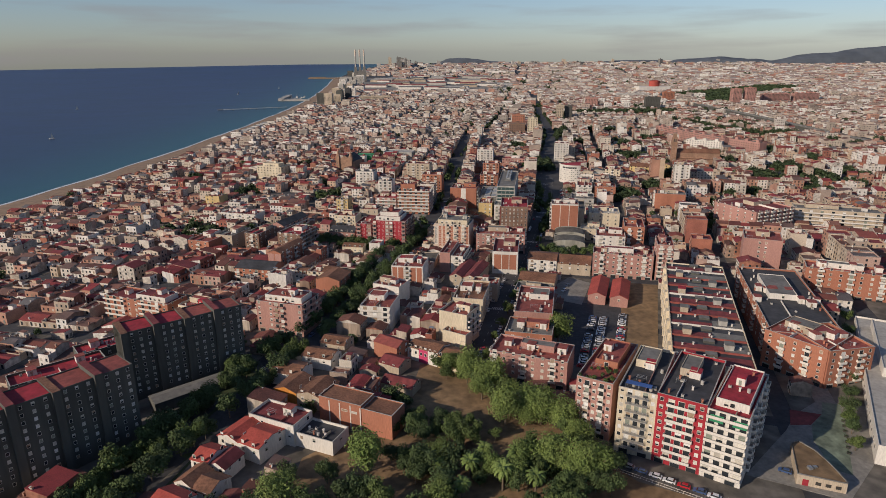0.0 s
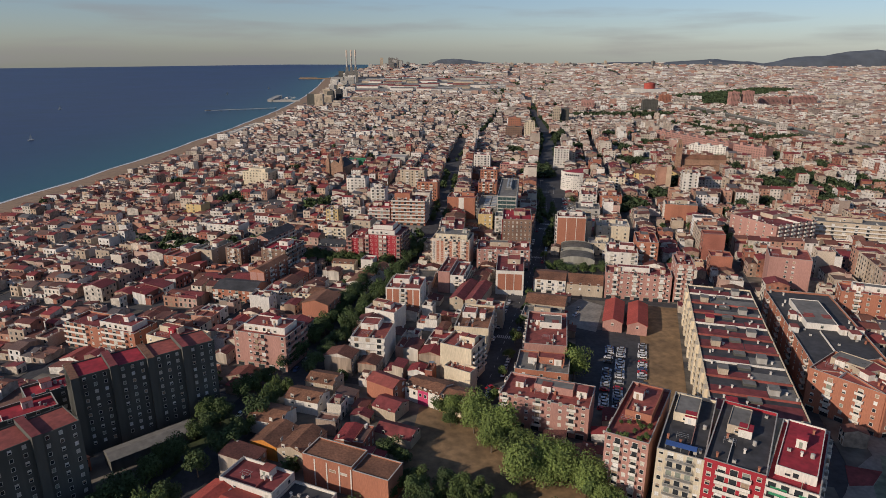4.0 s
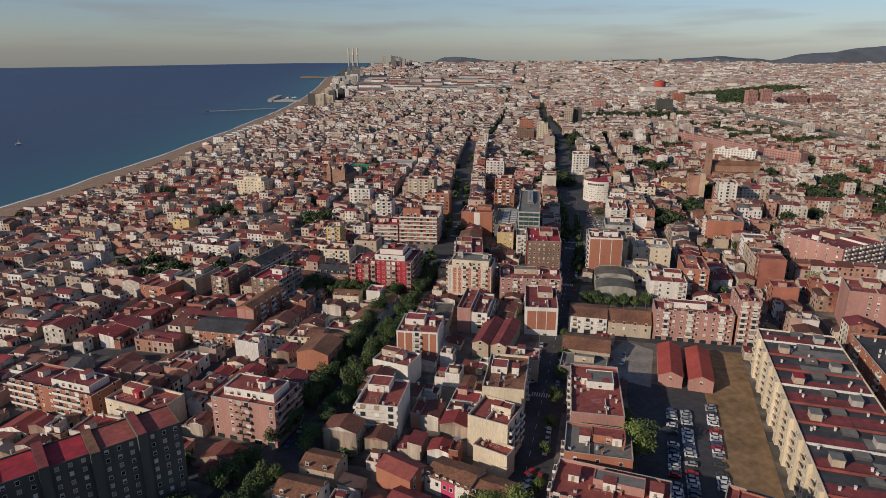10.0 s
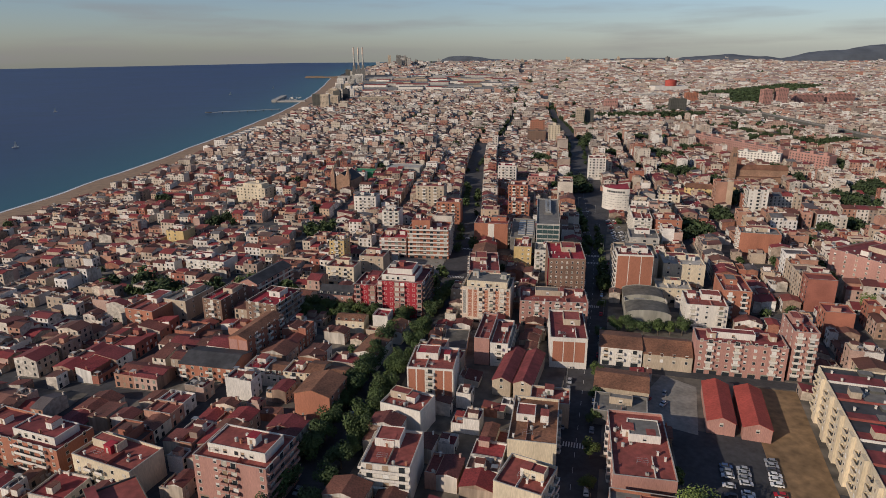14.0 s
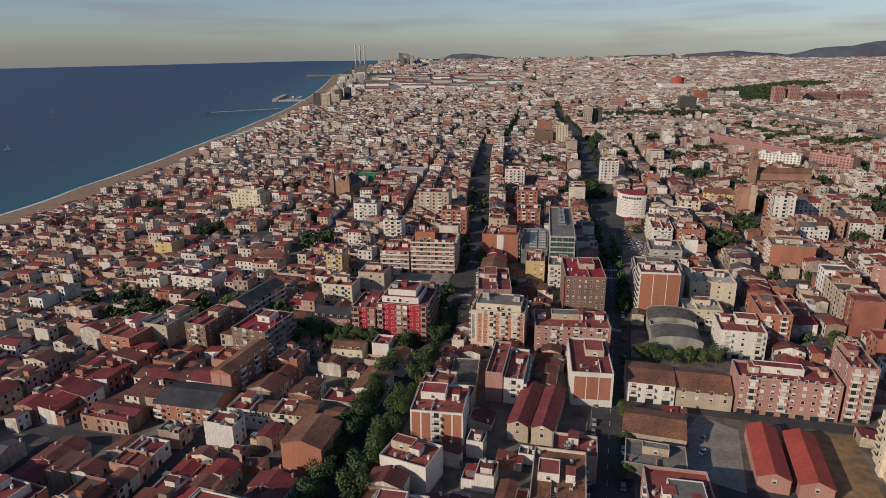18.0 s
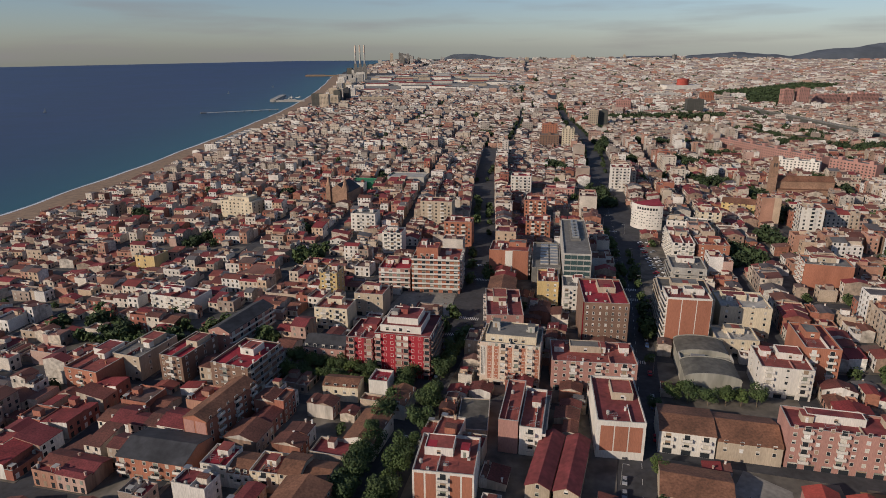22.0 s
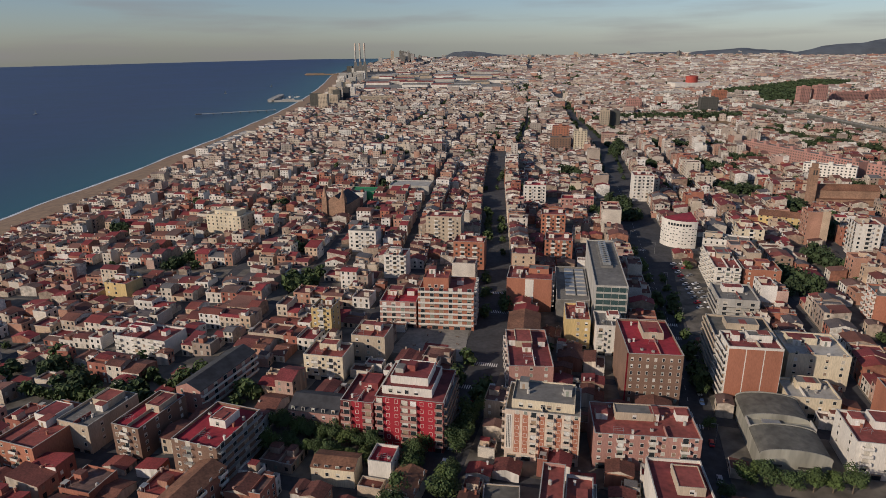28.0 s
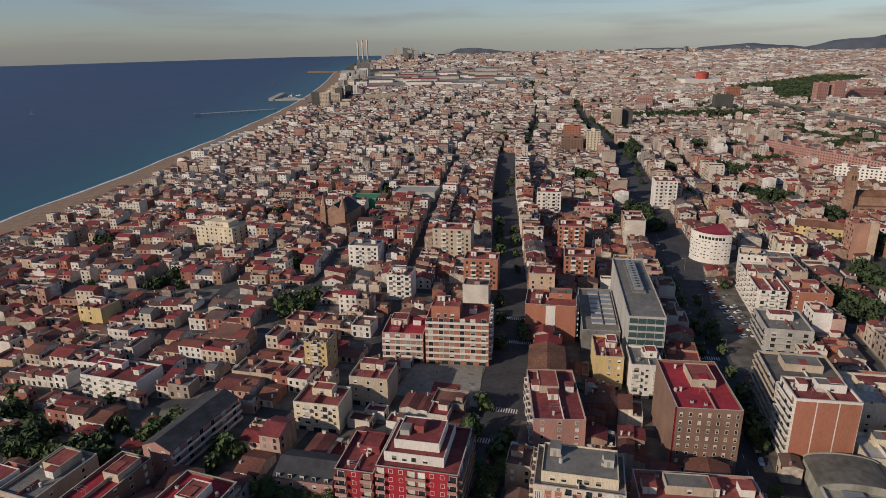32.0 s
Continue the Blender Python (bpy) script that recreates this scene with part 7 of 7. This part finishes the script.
cm_tiny, _ = crown_mesh(41, 3.6, 4.6, 6, 40, 1.7, "leaf2", 0.4)
sd = 0
for s0, s1, step, hm in ((0, 1050, 13, 7), (1050, 1500, 11, 7.4), (1500, 2050, 14, 8), (2050, 2800, 18, 8.5), (2800, 3700, 25, 8), (3700, 5200, 36, 8)):
    for u0 in range(-1400, 3600, 620):
        sd += 1
        far_tile(u0, u0 + 620, s0, s1, step, hm, sd)

# ---- along the shore and the horizon ----
ps = thing("power_station", -109, 3300, ground_z(-109, 3300), 0, "power station with three very tall slender chimneys", "power station")
for k, x in enumerate((-21, 0, 21)):
    ch_ = part("chimney", MB().cyl(x, 0, 0, 152, 4.8, 3.2, 16), ["pale"], ps)
    part("band", MB().cyl(x, 0, 120, 151, 3.9, 3.4, 16), ["hotel"], ch_)
    part("boiler_house", MB().box(x - 9.5, x + 9.5, -14, 14, -10, 52, 0).box(x - 6.5, x + 6.5, -10, 10, 52, 70, 0), ["grey"], ps)
part("turbine_hall", MB().box(-100, -40, -20, 30, -10, 22, 0), ["pale"], ps)


def pier(x0, y0, x1, y1, wd, label, z=None):
    L = math.hypot(x1 - x0, y1 - y0)
    zz = SEA + rise((y0 + y1) / 2)
    t = thing("pier", x0, y0, zz, math.degrees(math.atan2(y1 - y0, x1 - x0)), label, "pier")
    part("deck", MB().box(0, L, -wd / 2, wd / 2, 3.2, 4.6), ["white"], t)
    for k in range(int(L / 22)):
        part("pile", MB().box(k * 22 + 2, k * 22 + 3.4, -wd / 2, wd / 2, -4, 3.6), ["grey"], t)
    part("head", MB().box(L - 10, L + 4, -7, 7, 3.2, 5.0), ["grey"], t)


pier(-285, 1962, -462, 1880, 4, "long slender concrete pier on piles over the sea")
br = thing("breakwater", -262, 2250, SEA + rise(2250), 0, "pale stone breakwater arm of the marina", "breakwater")
part("arm", MB().box(-78, 14, -7, 7, -4, 5), ["pale"], br)
part("arm", MB().box(-92, -74, -7, 210, -4, 8), ["pale"], br)
mr = random.Random(6)
part("inner_quay", MB().box(-60, -20, 60, 70, -3, 3), ["pale"], br)
br2 = thing("breakwater", -245, 3560, SEA + rise(3560), 0, "far stone jetty reaching into the sea", "breakwater")
part("arm", MB().box(-150, 10, -5, 5, -4, 6), ["sand"], br2)
part("arm", MB().box(-150, -60, 60, 72, -4, 6), ["sand"], br2)
for k in range(26):
    x, y = mr.uniform(-335, -275), 2270 + mr.uniform(0, 160)
    s = thing("sailing_boat", x, y, SEA + rise(y), mr.uniform(0, 360), "small white boat moored in the marina", "boat", "boats")
    part("hull", MB().box(-5, 5, -1.6, 1.6, -0.4, 1.3).box(-2, 2, -1, 1, 1.3, 2.2), ["white"], s)
    part("mast", MB().cyl(0.5, 0, 1.3, 14, 0.12, 0.08, 6), ["metal"], s)
for x, y in ((-1020, 1500), (-900, 2000), (-640, 1300), (-560, 2600), (-450, 2900)):
    s = thing("sailing_boat", x, y, SEA + rise(y), 40, "small white boat on the open sea", "boat", "boats")
    part("hull", MB().box(-5, 5, -1.6, 1.6, -0.4, 1.3), ["white"], s)
    part("sail", MB().face([(-3, 0, 1.5), (3, 0, 1.5), (0.5, 0.3, 12)]).face([(-3, -0.05, 1.5), (0.5, 0.25, 12), (3, -0.05, 1.5)]), ["white"], s)

# beach pavilions by the shore road
for k in range(7):
    y = 1275 + k * 32
    x = coast(y) + 30
    t = thing("beach_building", x, y, ground_z(x, y), -8, "long low white building beside the beach", "building", "beach buildings")
    part("wall", MB().tub(0, 14, 0, 28, -2, 6, 0, 1, 0.6), ["white", "pale"], t)
# seafront apartment blocks
sf = random.Random(44)
for k in range(26):
    y = 1900 + k * 62 + sf.uniform(0, 20)
    x = coast(y) + 62 + sf.uniform(0, 70)
    h = sf.uniform(20, 44)
    t = thing("seafront_block", x, y, ground_z(x, y), -10 + sf.uniform(-8, 8), "seafront apartment block in the distance", "building", "seafront blocks")
    wd, dp = sf.uniform(18, 46), sf.uniform(14, 24)
    part("wall", MB().tub(0, wd, 0, dp, -4, h, 0, 1, 1.0), [sf.choice(("beige", "pale", "white", "darkgrey")), "grey"], t)
    wb = MB()
    for f in range(int(h / 3.2)):
        for i in range(int(wd / 4)):
            wb.box(i * 4 + 0.8, i * 4 + 2.8, -0.1, 0, f * 3.2 + 1, f * 3.2 + 2.4, bottom=False)
    tagged(part("window_grid", wb, ["dark"], t), "rows of dark windows", kind="stuff")
# skyline towers far off
for k in range(40):
    x = sf.gauss(150, 60) if k < 16 else sf.uniform(100, 2600)
    y = sf.uniform(4300, 4780)
    h = sf.uniform(30, 62) if k < 16 else sf.uniform(14, 34)
    t = thing("skyline_tower", x, y, ground_z(x, y), sf.uniform(-20, 20), "pale tower block on the far skyline", "building", "skyline towers")
    part("shaft", MB().box(0, sf.uniform(16, 30), 0, 20, -10, h).box(4, 9, 4, 9, h, h + 5), [sf.choice(("pale", "beige", "grey"))], t)
# large sheds of the far industrial zone
for k in range(44):
    x, y = sf.uniform(-80, 520), sf.uniform(2480, 3480)
    t = thing("industrial_shed", x, y, ground_z(x, y), -13 + sf.choice((0, 8)), "wide industrial shed with a pale roof", "shed", "industrial sheds")
    wd, dp, h = sf.uniform(50, 110), sf.uniform(36, 70), sf.uniform(8, 13)
    part("wall", MB().box(0, wd, 0, dp, -8, h), [sf.choice(("pale", "beige", "white"))], t)
    part("roof", MB().gable(0, wd, 0, dp, h, 3, 0, 1, "x"), [sf.choice(("pale", "grey", "terrace"))], t)
gs = thing("gas_holder", 935, 2177, ground_z(935, 2177), 0, "white hall with a bright red round drum on top", "building")
part("hall", MB().box(-60, 50, -20, 30, -6, 22), ["white"], gs)
part("drum", MB().cyl(0, 0, 22, 40, 18, 18, 24).cyl(0, 0, 40, 43, 18, 4, 24), ["tile2"], gs)


# hills behind the town
def hill(name, x, y, w, d, h, seed, label, lean=0.0):
    b = MB()
    n, m = 48, 10
    z0 = ground_z(x, y) - 6
    for j in range(m + 1):
        for i in range(n + 1):
            u, v = i / n, j / m
            e = math.sin(math.pi * u) ** 0.8 * (1 - lean * u) if not lean else min(1.0, u / 0.09) ** 0.8 * (1 - u) ** 0.75 * (1 - 0.35 * min(1.0, max(0.0, (u - 0.25) / 0.2)))
            f = 0.72 + 0.28 * noise.noise((u * 3.1 + seed, v * 1.2, 0.3)) + 0.10 * noise.noise((u * 14 + seed, v * 4, 1.3))
            b.v.append((x + (u - 0.5) * w, y + (v - 0.5) * d, z0 + max(0.0, h * e * f * math.sin(math.pi * v) ** 0.6)))
    for j in range(m):
        for i in range(n):
            k = j * (n + 1) + i
            b.f.append((k, k + 1, k + n + 2, k + n + 1))
    b.m = [0] * len(b.f)
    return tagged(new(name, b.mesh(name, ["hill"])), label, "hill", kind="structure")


hill("backdrop_hill", 800, 4760, 800, 160, 74, 1, "long dark headland hill beyond the city", 0.55)
hill("backdrop_hill", 2500, 4700, 900, 260, 66, 2, "dark haze-tinted wooded hill on the horizon")
hill("backdrop_hill", 3500, 4550, 1500, 300, 150, 3, "high wooded ridge inland")
hill("backdrop_hill", 1900, 4780, 900, 120, 24, 4, "low faint ridge on the horizon")


# woods and parks between the far houses
def wood(x, y, w, d, n, seed, label):
    r = random.Random(seed)
    b = MB()
    for _ in range(n):
        px, py = x + r.gauss(0, w / 2.4), y + r.gauss(0, d / 2.4)
        z, rr = ground_z(px, py), r.uniform(4, 7.5)
        for q in range(7):
            a = q * 2.4
            c = Vector((px + rr * 0.5 * math.cos(a) * r.random(), py + rr * 0.5 * math.sin(a) * r.random(), z + rr * r.uniform(0.7, 1.7)))
            k = len(b.v)
            for s_ in range(6):
                t_ = s_ * math.pi / 3 + r.random()
                b.v.append(tuple(c + Vector((rr * 0.5 * math.cos(t_) * r.uniform(0.6, 1.1), rr * 0.5 * math.sin(t_) * r.uniform(0.6, 1.1), r.uniform(-0.8, 0.4)))))
            b.v.append(tuple(c + Vector((0, 0, rr * 0.45))))
            for s_ in range(6):
                b.f.append((k + s_, k + (s_ + 1) % 6, k + 6))
    b.m = [0] * len(b.f)
    tagged(new("woodland", b.mesh("crown", ["leaf_far"])), label, "trees", kind="stuff")


def grove(poly, n, seed, label, lo=3.5, hi=6.5):
    r = random.Random(seed)
    xs, ys = [p[0] for p in poly], [p[1] for p in poly]
    b = MB()
    while n:
        px, py = r.uniform(min(xs), max(xs)), r.uniform(min(ys), max(ys))
        if not inside(px, py, poly):
            continue
        n -= 1
        q, z, me = r.uniform(lo, hi) / 3.6, ground_z(px, py), cm_small if py < 1500 else cm_tiny
        c, s_ = math.cos(px), math.sin(px)
        k = len(b.v)
        b.v.extend((px + q * (v.co.x * c - v.co.y * s_), py + q * (v.co.x * s_ + v.co.y * c), z + q * v.co.z) for v in me.vertices)
        b.f.extend(tuple(k + i for i in p.vertices) for p in me.polygons)
    b.m = [0] * len(b.f)
    tagged(new("woodland", b.mesh("crown", ["leaf_far"])), label, "trees", kind="stuff")


grove(OPEN[0], 900, 1, "dark green wooded park beyond the houses", 5, 8)
grove(OPEN[1], 190, 2, "leafy park and roundabout at the end of the main street")
grove(OPEN[2], 170, 3, "belt of dark trees behind the houses", 5, 7)
grove([(560, 1190), (580, 1190), (612, 960), (600, 960)], 60, 4, "trees along the edge of a field")
grove([(640, 1190), (655, 1190), (665, 960), (650, 960)], 50, 5, "trees along the railway line")
for k, (line, wd) in enumerate(AVENUES):
    n = 6
    for i in range(len(line) - 1 if k else 3):
        (xa, ya), (xb, yb) = line[i], line[i + 1]
        for o in (-wd + 2, wd - 3):
            grove([(xa + o - 1, ya), (xa + o + 2, ya), (xb + o + 2, yb), (xb + o - 1, yb)], int((yb - ya) / 16), 30 + k * 7 + i, "row of trees along a far street", 2.5, 4)
for k, poly in enumerate(GREENS):
    grove(poly, max(8, int(abs(poly[1][0] - poly[0][0]) * abs(poly[2][1] - poly[1][1]) / 42)), 300 + k, "leafy garden trees between the houses", 3.2, 5.6)
gr = random.Random(90)
for k in range(42):
    x, y = gr.uniform(300, 1100), gr.uniform(1110, 1900)
    if k % 6 == 0:
        x, y = gr.uniform(-150, 200), gr.uniform(900, 1900)
    w_, d_ = gr.uniform(8, 26), gr.uniform(12, 40)
    grove([(x - w_, y - d_), (x + w_, y - d_ * 0.6), (x + w_ * 0.8, y + d_), (x - w_ * 0.6, y + d_ * 0.7)], 12, 100 + k, "clump of dark trees among houses", 3, 6)
for name, poly, m, label in (("ground_field", OPEN[3], "dirt", "bare brown field among far houses"), ("ground_field", OPEN[4], "dirt", "dry brown field beside the railway"),
                             ("industrial_ground", OPEN[7], "paving", "grey concrete ground of the industrial zone"), ("park_lawn", OPEN[1], "grass", "green lawn of the park at the end of the main street")):
    b = MB()
    b.face([(x, y, ground_z(x, y) + 0.4) for x, y in poly])
    tagged(new(name, b.mesh(name, [m])), label, "ground", kind="structure")

# railway on its low viaduct
rw = thing("railway_viaduct", 0, 0, 0, 0, "grey concrete railway viaduct crossing the far houses", "viaduct")
RL = [(690, 820), (722, 1046), (748, 1250), (775, 1462), (810, 1650)]
for i in range(len(RL) - 1):
    (xa, ya), (xb, yb) = RL[i], RL[i + 1]
    L, a = math.hypot(xb - xa, yb - ya), -math.degrees(math.atan2(xb - xa, yb - ya))
    at = pose(xa, ya, ground_z(xa, ya), 0, 0, a)
    part("deck", MB().box(-6, 6, 0, L, -4, 5.0), ["darkgrey"], rw, at=at)
    for o in (-6, 5.5):
        part("parapet", MB().box(o, o + 0.5, 0, L, 5.0, 6.3), ["grey"], rw, at=at)
    for o in (-2.6, -1.2, 1.4, 2.8):
        part("rail", MB().box(o, o + 0.2, 0, L, 5.0, 5.25), ["metal"], rw, at=at)


def far_flats(x, y, a, w, d, h, wall, roof, label, bands="dark", heads=3):
    """A long block of flats far off, with a row of windows for each storey and stair heads on the roof."""
    t = thing("apartment_block", x, y, ground_z(x, y), a, label, "building", "far flats")
    part("wall", MB().tub(0, w, 0, d, -5, h, 0, 1, 0.8), [wall, roof], t)
    n, q = int(h / 3), int(w / 3.6)
    b = MB()
    for f in range(n):
        for i in range(q):
            o = (i + 0.5) * w / q
            b.box(o - 0.8, o + 0.8, -0.1, 0, f * 3 + 1.0, f * 3 + 2.5, bottom=False)
        for i in range(int(d / 4)):
            o = (i + 0.5) * 4
            b.box(-0.1, 0, o - 0.8, o + 0.8, f * 3 + 1.0, f * 3 + 2.5, bottom=False)
    tagged(part("window_grid", b, [bands], t), "rows of small dark windows", kind="stuff")
    for k in range(heads):
        o = (k + 0.5) * w / heads
        part("stair_head", MB().box(o - 2.2, o + 2.2, d * 0.35, d * 0.75, h, h + 3.2), [wall], t)


far_flats(448, 1017, -80, 168, 12, 15, "pink", "grey", "very long pink slab of flats with stair heads on its roof", heads=8)
far_flats(431, 871, -43, 48, 12, 12, "white", "grey", "long white block of flats with dark window rows", heads=3)
far_flats(476, 838, -70, 50, 13, 16, "pink", "grey", "pink block of flats with rows of small windows", heads=3)
far_flats(885, 1570, -4, 22, 18, 40, "pink", "maroon", "tall brown brick tower of flats", heads=1)
far_flats(918, 1566, -4, 24, 18, 42, "pink", "maroon", "tall brown brick tower of flats", heads=1)
far_flats(985, 1600, 3, 76, 16, 24, "pink", "terrace", "long red brick block of flats in the distance", heads=4)
far_flats(1075, 1606, 3, 70, 16, 24, "pink", "terrace", "long red brick block of flats in the distance", heads=4)
far_flats(352, 1286, -14, 15, 20, 32, "beige", "grey", "slim beige tower of flats beyond the park", heads=1)
far_flats(372, 1292, -14, 15, 20, 28, "darkgrey", "grey", "slim grey tower of flats beyond the park", heads=1)
far_flats(247, 1078, -14, 17, 18, 27, "cream", "grey", "pale yellow tower of flats beside the main street", heads=1)
far_flats(216, 1082, -14, 27, 18, 19, "brown", "grey", "blank brown block of flats", heads=1)
far_flats(226, 1110, -14, 22, 16, 30, "brick", "terrace", "red brick block of flats with pale corners", heads=1)
far_flats(-75, 2092, -5, 98, 26, 17, "beige", "grey", "long beige flats with arcaded roof near the shore", heads=6)
for x, y, w_ in ((-16, 1752, 30), (22, 1740, 30), (60, 1724, 30), (96, 1712, 26)):
    far_flats(x, y, -14, w_, 13, 14, "pale", "maroon", "pale row of low flats with brown roofs", heads=2)
far_flats(-127, 1690, -14, 66, 14, 12, "pale", "grey", "long pale flats near the shore", heads=4)
far_flats(-68, 1362, -9, 90, 13, 10, "beige", "terrace", "long beige institutional block among houses", heads=3)
far_flats(-172, 2070, -12, 22, 18, 26, "beige", "grey", "seafront tower of flats", heads=1)
far_flats(-146, 2085, -12, 20, 16, 38, "darkgrey", "grey", "dark seafront tower of flats", heads=1)
far_flats(-120, 2110, -12, 18, 16, 42, "slate", "grey", "dark slate seafront tower of flats", heads=1)
far_flats(-160, 2150, -12, 26, 16, 40, "beige", "grey", "beige seafront tower of flats", heads=1)
far_flats(700, 1905, 4, 110, 20, 15, "white", "pale", "long white hall beside the round red drum", heads=0)
far_flats(500, 1560, -12, 30, 16, 26, "pink", "grey", "pink tower of flats among houses", heads=2)
far_flats(620, 1480, -8, 34, 16, 30, "darkgrey", "grey", "dark tower of flats by the belt of trees", heads=2)
far_flats(760, 1700, -8, 30, 16, 28, "brick", "grey", "brick flats by the railway", heads=2)
